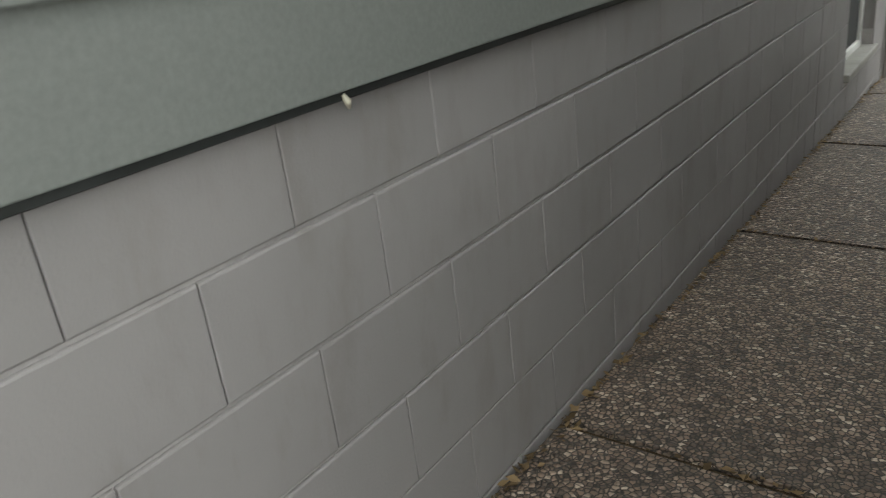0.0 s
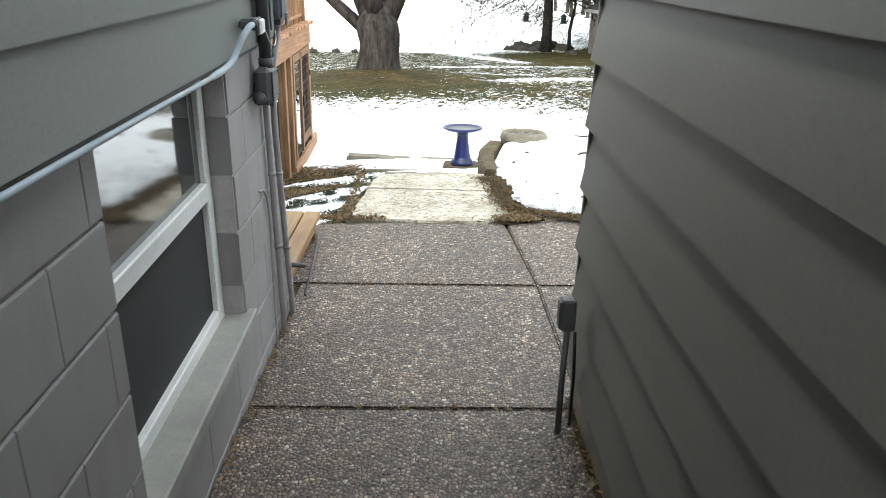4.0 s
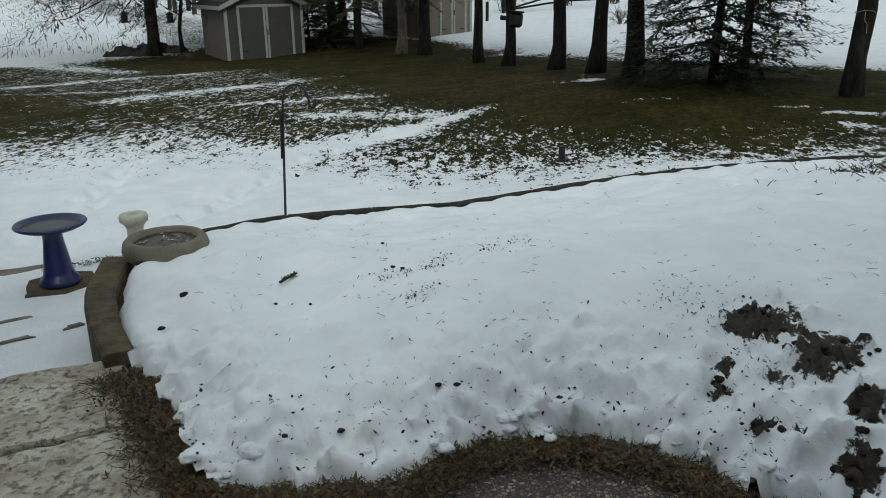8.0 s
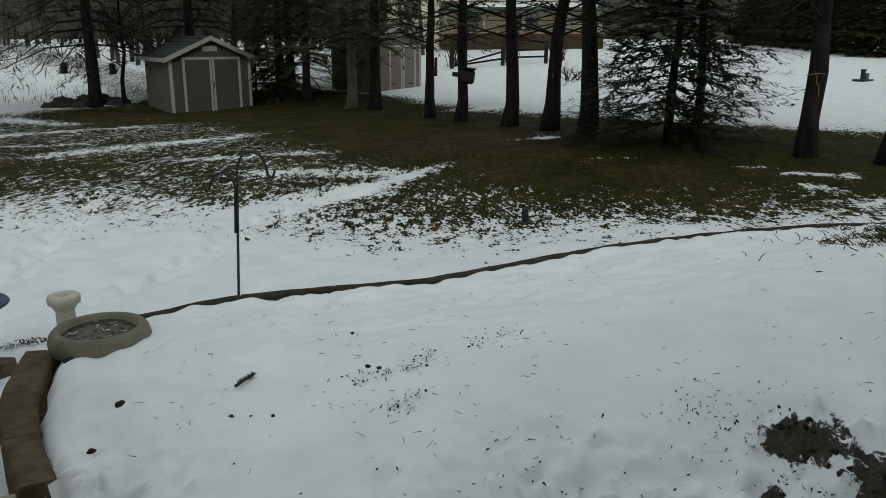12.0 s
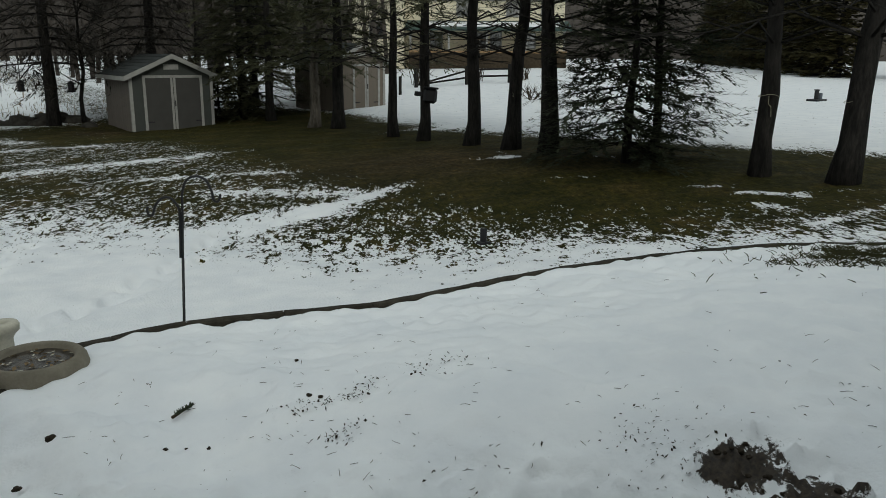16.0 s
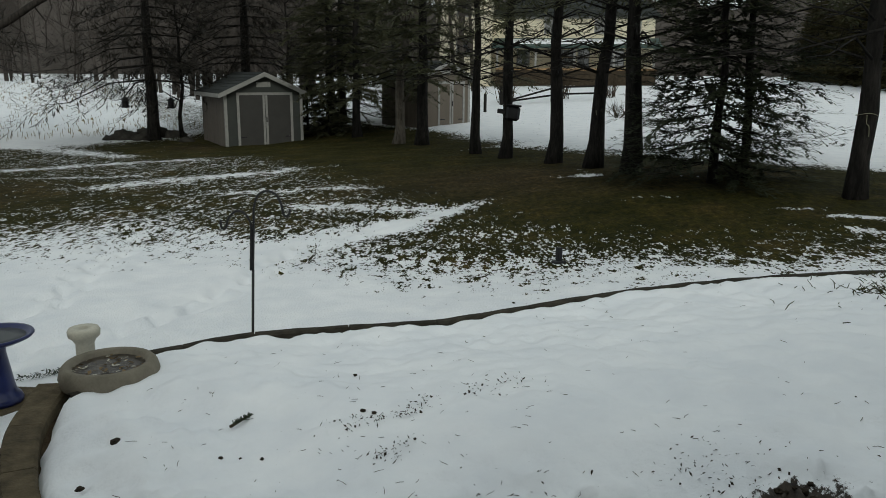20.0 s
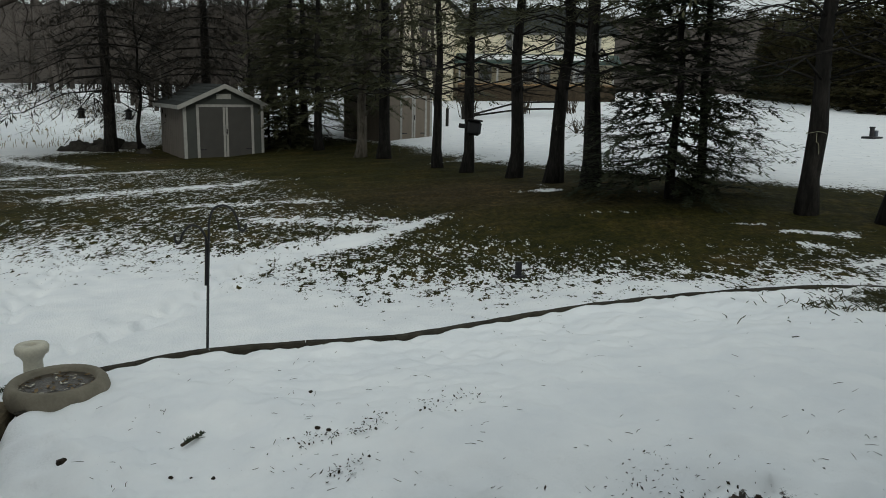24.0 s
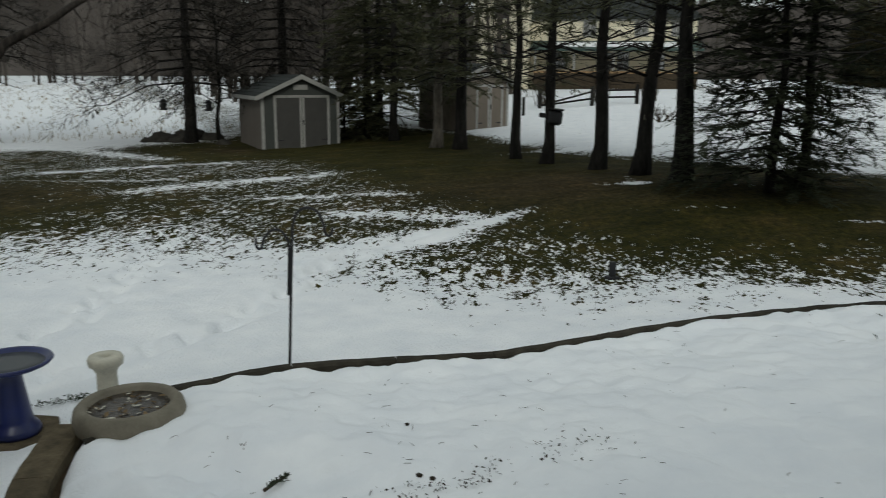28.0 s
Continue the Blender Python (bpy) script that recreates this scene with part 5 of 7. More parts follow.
wedge = raw("soil_wedge", [(1.08, 9.357, 0.003), (1.24, 9.357, 0.003), (1.40, 9.52, 0.003), (1.36, 9.8, 0.003), (1.3, 10.65, 0.003), (1.16, 10.65, 0.003), (1.17, 9.6, 0.003)], [(0, 1, 2, 3, 4, 5, 6)], SOIL)
tagged(wedge, "strip of bare soil between slabs and bank", "soil", kind="structure")
spots = []
for _ in range(2600):
    t = rnd.random()
    spots.append((1.27 + rnd.gauss(0, 0.05) + 0.04 * (t < 0.2), 9.4 + 1.25 * t, 0.006 + 0.01 * rnd.random()))
spots += [(1.24 + rnd.gauss(0, 0.08), 9.44 + rnd.gauss(0, 0.035), 0.008 + 0.01 * rnd.random()) for _ in range(700)]
flakes("wedge_litter", spots, 0.012, LEAF, "matted brown leaves between slabs and bank", "leaf litter", 15, 0.7, 0.005)

# ---- strewn things on the bank ----
spots = []
for _ in range(1250):
    x, y = rnd.uniform(1.35, 6.5), rnd.uniform(8.6, 11.8)
    dens = 0.35 + 0.9 * math.exp(-((x - 2.2) ** 2 + (y - 10.1) ** 2) / 0.5) + 0.5 * (y < 9.9)
    if rnd.random() < dens * (0.55 if x < 4.0 else 0.2) and inside([tuple(p) for p in BED], np.array([x]), np.array([y]))[0]:
        spots.append((x, y, bed_top(x, y)))
sticks("fallen_needles", spots, 0.03, 0.0012, TWIG, "pine needles strewn on the snow", "needles", 9)
spots = [(x + rnd.gauss(0, 0.03), y + rnd.gauss(0, 0.03), bed_top(x, y)) for x, y, _ in spots[::3]]
flakes("snow_crumbs", spots, 0.005, DARKSOIL, "dark crumbs of bark and soil on the snow", "debris", 10, 0.8)
spots = []
for _ in range(620):
    cx, cy, s = rnd.choice(((2.31, 10.55, 0.07), (2.53, 10.52, 0.05), (2.31, 10.28, 0.05), (2.9, 10.55, 0.12), (3.1, 9.6, 0.1), (3.0, 9.2, 0.12), (2.9, 9.0, 0.13), (3.1, 9.45, 0.13), (2.2, 9.75, 0.25)))
    x, y = rnd.gauss(cx, s), rnd.gauss(cy, s * 0.6)
    spots.append((x, y, bed_top(x, y)))
for _ in range(700):
    i = rnd.randrange(8, 60)
    p = near2[i].lerp(near2[i + 1], rnd.random())
    off = abs(rnd.gauss(0.05, 0.14))
    x, y = p.x + off * rnd.uniform(-0.2, 0.9), p.y + off
    if not np.isnan(bed_height(x, y)):
        spots.append((x, y, bed_height(x, y)))
flakes("dirt_specks", spots, 0.006, DARKSOIL, "peppering of dark soil on the snow", "debris", 11, 0.8)


TUFT = plain("dull_winter_grass", (0.035, 0.034, 0.014), 0.9, vary=0.4, scale=30)
spots = []
for _ in range(4200):
    x, y = rnd.gauss(7.0, 0.55), rnd.gauss(10.72, 0.28)
    if noise.noise((x * 5, y * 5, 2)) > -0.05 and not np.isnan(bed_height(x, y)):
        spots.append((x, y, bed_height(x, y)))
sticks("grass_tufts", spots, 0.06, 0.0035, TUFT, "dull grass blades poking through the snow", "grass", 27, 0.35)


def farther(x, y):
    return 1.15 + 1.09 * (x - 1.15), 8.05 + 1.09 * (y - 8.05)


def clod(name, x, y, size, mat, label, category, z=None, squash=0.6, seed=0):
    bm = bmesh.new()
    bmesh.ops.create_icosphere(bm, subdivisions=3, radius=size)
    for w in bm.verts:
        w.co *= 1 + 0.5 * noise.noise(w.co * (1.4 / size) + Vector((seed, 0, 0))) + 0.3 * noise.noise(w.co * (4.0 / size) + Vector((0, seed, 0)))
        w.co.z *= squash
    bmesh.ops.translate(bm, verts=bm.verts, vec=(x, y, (bed_top(x, y) if z is None else z) + size * 0.25))
    return tagged(part(name, bm, mat, None, "", True), label, category)


clod("soil_clod", *farther(1.47, 10.75), 0.019, DARKSOIL, "dark clod with leaves lying on the snow", "clod", seed=1)
clod("soil_clod", *farther(1.34, 10.51), 0.014, DARKSOIL, "small dark clod on the snow", "clod", seed=2)
clod("flat_rock", 1.40, 11.62, 0.027, DARKEDGE, "flat dark rock showing through the snow", "rock", squash=0.25, seed=3)
for x, y, s in ((2.27, 10.45, 0.011), (1.76, 10.44, 0.008), (1.88, 10.38, 0.008), (1.82, 10.42, 0.006), (2.41, 10.87, 0.009), (2.3, 10.42, 0.01)):
    clod("soil_clod", *farther(x, y), s, DARKSOIL, "small dark clod on the snow", "clod", seed=int(x * 100))
for i in range(60):
    cx, cy, sx, sy = [(q[0], q[1], q[2] * 0.75, q[3] * 0.75) for q in SOIL_SPOTS][rnd.choice((0, 0, 0, 1, 1, 1, 2, 3, 4, 6, 6, 7, 7, 8))]
    x, y = cx + sx * rnd.uniform(-1, 1), cy + sy * rnd.uniform(-1, 1)
    clod("bare_soil_clump", x, y, rnd.uniform(0.006, 0.017), DARKSOIL, "clump of dark bare soil in a melted hollow", "soil clump", squash=0.6, seed=i + 5)
# Squashed dark lumps: clods that also stand for shaded crevices in the snow.
for i, (x, y) in enumerate(((1.72, 9.66), (1.40, 10.18), (2.1, 9.72), (2.14, 9.66), (2.45, 9.5), (1.55, 9.7))):
    clod("dark_clump", x, y, 0.011, DARKSOIL, "dark clump in the edge of the snow bank", "clod", squash=0.5, seed=i + 40)


def snow_clumps():
    """Rounded clumps of old snow on the front of the bank."""
    r3 = random.Random(61)
    ball = bmesh.new()
    bmesh.ops.create_icosphere(ball, subdivisions=3, radius=1.0)
    bv, bf = [w.co.copy() for w in ball.verts], [tuple(w.index for w in q.verts) for q in ball.faces]
    ball.free()
    v, f = [], []
    for _ in range(70):
        i = r3.randrange(3, 62)
        p = near2[i].lerp(near2[i + 1], r3.random())
        q = (near2[i + 1] - near2[i]).normalized()
        off = 0.0 + abs(r3.gauss(0, 0.06))
        nrm = Vector((-q.y, q.x))
        x, y = p.x - nrm.x * off, p.y - nrm.y * off
        if np.isnan(bed_height(x, y)):
            x, y = p.x + nrm.x * off, p.y + nrm.y * off
        z = bed_height(x, y)
        if np.isnan(z):
            continue
        r = r3.uniform(0.006, 0.017) * (1.3 if off < 0.16 else 0.85) * (1.25 if y > 9.7 and x < 1.6 else 1.0)
        s, a = r3.random() * 50, len(v)
        if off < 0.09 and z < 0.04 and r3.random() < 0.45:
            continue
        for c in bv:
            k = 1 + 0.35 * noise.noise(c * 1.3 + Vector((s, 0, 0))) + 0.22 * noise.noise(c * 3.2 + Vector((0, s, 0)))
            v.append((x + c.x * r * k * 1.5, y + c.y * r * k * 1.5, z + c.z * r * k * 0.8 - r * 0.3))
        f += [tuple(a + k for k in q2) for q2 in bf]
    return tagged(raw("snow_clumps", v, f, SNOW, None, smooth=True), "puffy clumps of old snow along the bank", "snow", kind="stuff")


snow_clumps()
twig_x, twig_y = farther(1.884, 10.686)
twig = root("evergreen_twig", (twig_x, twig_y, bed_top(twig_x, twig_y) + 0.012), "short sprig of dark evergreen lying on the snow", "twig")
v, f = tube([(-0.042, -0.025, 0), (0.036, 0.022, 0.006)], [0.007, 0.004], 6)
raw("stem", v, f, TWIG, twig)
v, f = [], []
r2 = random.Random(4)
for k in range(60):
    t = k / 60
    p = Vector((-0.03 + 0.085 * t, -0.018 + 0.05 * t, 0.004))
    d = Vector((r2.uniform(-0.3, 0.8), r2.uniform(-0.8, 0.8), r2.uniform(0, 0.8))).normalized()
    tube([p, p + d * 0.017], [0.0035, 0.0015], 3, 0, v, f)
raw("needles", v, f, GREEN, twig)

# ---- bird bath, bowl, pedestal, hook ----
bath = root("bird_bath", (1.04, 13.06, -0.405), "cobalt blue glazed bird bath with ice in its bowl", "bird bath")
bath.scale = (1, 1, 0.89)
part("pedestal", lathe([(0.0, 0), (0.125, 0), (0.13, 0.02), (0.118, 0.05), (0.098, 0.075), (0.09, 0.11), (0.062, 0.34), (0.062, 0.39), (0.075, 0.41), (0.0, 0.41)]), BLUE, bath, "", True)
bowl = part("bowl", lathe([(0.0, 0.405), (0.09, 0.41), (0.165, 0.425), (0.212, 0.45), (0.222, 0.463), (0.216, 0.474), (0.2, 0.47), (0.19, 0.455), (0.12, 0.44), (0.0, 0.437)], 40), BLUE, bath, "", True)
part("ice", lathe([(0.0, 0.453), (0.1, 0.453), (0.186, 0.452), (0.186, 0.449), (0.0, 0.447)], 32), ICE, bowl, "cloudy ice with dark leaves", True)
flat = rough_stone("base_stone", [(0.82, 12.93), (1.04, 12.84), (1.27, 12.95), (1.25, 13.18), (1.05, 13.33), (0.86, 13.22)], -0.6, -0.405, EDGESTONE, seed=9, jitter=0.015)
tagged(flat, "flat brown stone under the bird bath", "stone")
ring = root("stone_bowl", (1.56, 11.80, 0.075), "round tan concrete bowl filled with frozen leaves", "planter bowl")
ring_body = part("bowl", lathe([(0.0, 0), (0.185, 0), (0.215, 0.02), (0.224, 0.06), (0.215, 0.095), (0.2, 0.112), (0.18, 0.116), (0.165, 0.105), (0.158, 0.08), (0.0, 0.075)], 40), CONCRETE, ring, "", True)
FROZEN = plain("frozen_leaf_mush", (0.05, 0.04, 0.03), 0.35, vary=0.7, scale=14, fine=60, bump=0.6, dist=0.01)
part("filling", lathe([(0.0, 0.092), (0.1, 0.09), (0.162, 0.088), (0.162, 0.08), (0.0, 0.078)], 32), FROZEN, ring, "grey ice with brown leaves", True)
bits = []
for _ in range(90):
    a, r = rnd.uniform(0, 6.3), 0.155 * math.sqrt(rnd.random())
    bits.append((1.56 + r * math.cos(a), 11.80 + r * math.sin(a), 0.165))
flakes("bowl_leaves", bits[:60], 0.014, LEAF, "frozen brown leaves in the bowl", "leaves", 41, 0.25, 0.002)
flakes("bowl_ice", bits[60:], 0.012, PALESTONE, "pale scraps of ice in the bowl", "ice", 42, 0.1, 0.002)
pz = zat(1.505, 12.67)
ped = root("pale_pedestal", (1.505, 12.67, pz - 0.03), "pale cast stone pedestal with a hole in its top", "pedestal")
hh = 0.10 - pz + 0.03
part("column", lathe([(0.0, 0), (0.13, 0), (0.13, 0.04), (0.085, 0.1), (0.052, hh * 0.6), (0.05, hh - 0.09), (0.066, hh - 0.06), (0.085, hh - 0.045), (0.088, hh - 0.015), (0.08, hh), (0.026, hh), (0.024, hh - 0.03), (0.0, hh - 0.03)], 28), PALESTONE, ped, "", True)
hook = root("shepherd_hook", (2.318, 12.225, -0.5), "black iron double shepherd hook", "garden hook")
rt, fw = Vector((0.88, -0.47, 0)), Vector((0, 0, 1))


def hookpoint(a, b):
    return rt * (a + 0.05 * (b + 1.213)) + fw * (b + 1.213)


v, f = tube([Vector((0, 0, 0)), hookpoint(0, -0.27)], [0.0078, 0.0078], 8)
raw("pole", v, f, IRON, hook, smooth=True)
v, f = tube(bezier([hookpoint(0, -0.27), hookpoint(0.002, 0.0), hookpoint(0.003, 0.08), hookpoint(0.025, 0.15), hookpoint(0.075, 0.172), hookpoint(0.125, 0.15), hookpoint(0.155, 0.09), hookpoint(0.165, 0.045), hookpoint(0.185, 0.035), hookpoint(0.198, 0.055), hookpoint(0.198, 0.075)], 6), [0.007] * 61, 8)
raw("large_hook", v, f, IRON, hook, smooth=True)
v, f = tube(bezier([hookpoint(-0.012, -0.27), hookpoint(-0.012, -0.04), hookpoint(-0.02, 0.01), hookpoint(-0.055, 0.055), hookpoint(-0.10, 0.058), hookpoint(-0.135, 0.02), hookpoint(-0.15, -0.03), hookpoint(-0.168, -0.035), hookpoint(-0.178, -0.012), hookpoint(-0.176, 0.012)], 6), [0.007] * 55, 8)
raw("small_hook", v, f, IRON, hook, smooth=True)
stub = root("marker_post", (6.49, 14.89, zat(6.49, 14.89)), "short black post in the lawn", "post")
part("post", box(-0.03, 0.03, -0.03, 0.03, -0.1, 0.19, 0.006), IRON, stub)
part("collar", box(-0.07, 0.07, -0.06, 0.06, -0.05, 0.035, 0.012), IRON, stub)

# edges of snowed-over stones on the way to the lawn
for i, (x0, x1, y, w) in enumerate([(-0.02, 0.80, 12.78, 0.03), (0.28, 0.87, 12.40, 0.026), (0.49, 0.86, 11.90, 0.022), (1.0, 1.12, 11.93, 0.03), (0.2, 0.55, 12.55, 0.012), (0.25, 1.15, 10.98, 0.03), (0.05, 0.42, 11.32, 0.03)]):
    z = zat((x0 + x1) / 2, y)
    st = rough_stone("flagstone_edge", [(x0, y), (x1, y + 0.02), (x1 - 0.02, y + 0.02 + w), (x0 + 0.03, y + w)], z - 0.1, z + 0.012, FLAG, seed=60 + i, jitter=0.012)
    tagged(st, "grey tan edge of a flagstone showing through snow", "flagstone", "flagstones in the snow")
z = zat(0.3, 13.7)
st = rough_stone("flagstone_edge", [(-0.32, 13.74), (0.06, 13.70), (0.55, 13.50), (0.66, 13.62), (0.97, 13.70), (0.97, 13.77), (0.5, 13.76), (0.05, 13.88), (-0.32, 13.95)], z - 0.2, z + 0.02, FLAG, seed=75, jitter=0.018)
tagged(st, "long grey tan ledge of stone beyond the steps", "flagstone", "flagstones in the snow")

# ---- bench step ----
bench = root("step_bench", (0, 0, 0), "low wooden step of two weathered planks", "bench")
part("plank", box(-0.225, -0.10, 8.0, 9.06, 0.125, 0.16, 0.005), PLANK, bench)
part("plank", box(-0.092, 0.0, 7.98, 9.06, 0.125, 0.16, 0.005), PLANK, bench)
for y in (8.05, 8.96):
    part("leg", box(-0.2, -0.02, y, y + 0.045, -0.1, 0.125, 0.004), PLANK, bench)
part("apron", box(-0.04, -0.02, 8.10, 8.95, 0.06, 0.124, 0.003), PLANK, bench)
part("upper_plank", box(-0.47, -0.375, 8.0, 9.0, 0.30, 0.335, 0.005), PLANK, bench)
part("upper_plank", box(-0.368, -0.265, 7.99, 9.0, 0.30, 0.335, 0.005), PLANK, bench)
part("leg", box(-0.44, -0.30, 8.93, 8.975, -0.1, 0.299, 0.004), PLANK, bench)
part("newel_post", box(-0.41, -0.35, 8.96, 9.02, 0.336, 1.12, 0.004, turn=Matrix.Rotation(radians(-1.5), 4, "Y")), CEDAR_UP, bench, "stained cedar post")
pipe_thing("drain_pipe", [(0.05, 8.08, 0.008), (0.02, 8.6, 0.008), (-0.02, 9.15, 0.004)], 0.0065, CONDUIT, "thin dark grey pipe lying beside the step", "pipe", 8)

# ---- deck ----
deck = root("deck", (0, 10.6, 0), "raised wooden deck with a stained cedar railing", "deck", kind="structure")
deck.rotation_euler = (radians(2.1), 0, 0)
DO = -10.6


def dbox(x0, x1, y0, y1, z0, z1, bevel=0.004, turn=None):
    return box(x0, x1, y0 + DO, y1 + DO, z0, z1, bevel, turn=turn)


CEDAR_X = make_wood("stained_cedar_ends", (0.21, 0.105, 0.05), (0.42, 0.23, 0.12), 0)
part("rim_joist", dbox(-0.85, -0.805, 10.72, 14.42, 0.66, 0.885), CEDAR, deck)
part("rim_joist", dbox(-4.0, -0.855, 14.37, 14.415, 0.66, 0.885), CEDAR_X, deck)
first = None
for i in range(27):
    m = Matrix.Translation((random.Random(i).uniform(-0.012, 0.012), 10.70 + DO + i * 0.139, random.Random(i + 50).uniform(-0.004, 0.004)))
    if first is None:
        first = part("deck_board", box(-4.0, -0.765, 0, 0.132, 0.887, 0.928, 0.006), CEDAR_X, deck)
        first.matrix_basis = m
    else:
        shared("deck_board", first, m, deck)
first = None
for i in range(32):
    y = 10.78 + 0.112 * i
    m = Matrix.Translation((-0.885, y + DO, 0))
    if first is None:
        first = part("baluster", box(-0.018, 0.018, -0.018, 0.018, 0.93, 1.78, 0.003), CEDAR_UP, deck)
        first.matrix_basis = m
    else:
        shared("baluster", first, m, deck)
for i in range(27):
    shared("baluster", first, Matrix.Translation((-1.0 - 0.112 * i, 14.28 + DO, 0)), deck)
for y in (10.76, 12.6, 14.28):
    part("rail_post", dbox(-0.93, -0.84, y - 0.045, y + 0.045, 0.929, 1.95), CEDAR_UP, deck)
part("top_rail", dbox(-0.95, -0.82, 10.7, 14.4, 1.78, 1.82), CEDAR, deck)
part("top_rail", dbox(-4.0, -0.955, 14.21, 14.35, 1.78, 1.82), CEDAR_X, deck)
part("bottom_rail", dbox(-0.905, -0.865, 10.8, 14.24, 0.985, 1.02), CEDAR, deck)
for y, x in ((10.80, -0.86), (12.72, -0.86), (13.02, -0.85), (14.33, -0.85)):
    part("support_post", dbox(x - 0.05, x + 0.04, y - 0.045, y + 0.045, -0.75, 0.66), CEDAR_UP, deck)
part("stair_stringer", dbox(-0.90, -0.76, 10.40, 11.0, 0.74, 0.84, turn=Matrix.Rotation(radians(-27), 4, "X")), CEDAR, deck)
part("sill_board", dbox(-0.83, -0.795, 12.98, 14.62, -0.66, -0.52, turn=Matrix.Rotation(radians(2.0), 4, "X")), CEDAR, deck)
gate = part("gate_frame", dbox(-0.835, -0.8, 13.08, 13.15, -0.5, 0.65), CEDAR_UP, deck)
for a, b, c, d in ((13.58, 13.66, -0.5, 0.65), (14.2, 14.27, -0.5, 0.65), (13.15, 14.2, 0.57, 0.65), (13.66, 14.2, -0.42, -0.34)):
    part("gate_rail", dbox(-0.835, -0.8, a, b, c, d), CEDAR_UP, deck)
part("gate_latch", dbox(-0.80, -0.78, 13.62, 13.66, 0.02, 0.14), IRON, deck)
part("gate_hinge", dbox(-0.80, -0.785, 14.2, 14.27, 0.3, 0.36), IRON, deck)
v, f = [], []
for i in range(13):
    y = 13.16 + 0.085 * i + DO
    tube([(-0.82, y, -0.5), (-0.82, y, 0.6)], [0.0022] * 2, 4, 0, v, f)
for i in range(12):
    z = -0.46 + 0.09 * i
    tube([(-0.82, 13.12 + DO, z), (-0.82, 14.2 + DO, z)], [0.0022] * 2, 4, 0, v, f)
tagged(raw("wire_mesh", v, f, METALBOX, deck), kind="stuff")
# Lattice strips take a dark colour because they stand against the light.
v, f = [], []
for i in range(34):
    x = -4.0 + 0.095 * i
    for s in (1, -1):
        y = 14.30 + DO - 0.008 * s
        if not -4.0 <= x + s * 0.62 <= -0.92:
            continue
        tube([(x, y, -0.05), (x + s * 0.62, y, 0.66)], [0.019, 0.019], 4, 0, v, f)
tagged(raw("lattice", v, f, DARKBOX, deck, "diagonal lattice coloured dark as if backlit"), kind="stuff")
part("back_boards", dbox(-4.0, -1.0, 14.24, 14.28, -0.7, -0.05), DARKBOX, deck, "dark skirting boards")
# Dark backing added at the far side, for the shade under the deck.
part("dark_backing", dbox(-4.1, -4.0, 8.0, 14.4, -0.7, 0.9), DARKBOX, deck, "dark backing added for the shade under the deck")

tub = root("storage_tub", (0, 0, 0), "large grey green storage tub with a pale rim under the deck", "storage tub")
tz = -0.52
part("body", box(-1.75, -0.93, 11.28, 12.42, tz, 0.22, 0.02), TUB, tub)
part("dark_end", box(-1.73, -0.935, 11.262, 11.279, tz + 0.02, 0.20, 0.004), DARKBOX, tub)
for a, b, c, d in ((-0.955, -0.895, 11.24, 12.46), (-1.79, -1.73, 11.24, 12.46), (-1.73, -0.955, 11.24, 11.30), (-1.73, -0.955, 12.40, 12.46)):
    part("rim", box(a, b, c, d, 0.215, 0.31, 0.012), TUBRIM, tub, "pale grey rim")
# The tub is not hollow; a near-black sheet gives its inner shade.
part("inside", box(-1.73, -0.94, 11.29, 12.41, 0.2205, 0.228), DARKSOIL, tub, "dark sheet standing for the shaded hollow of the tub")


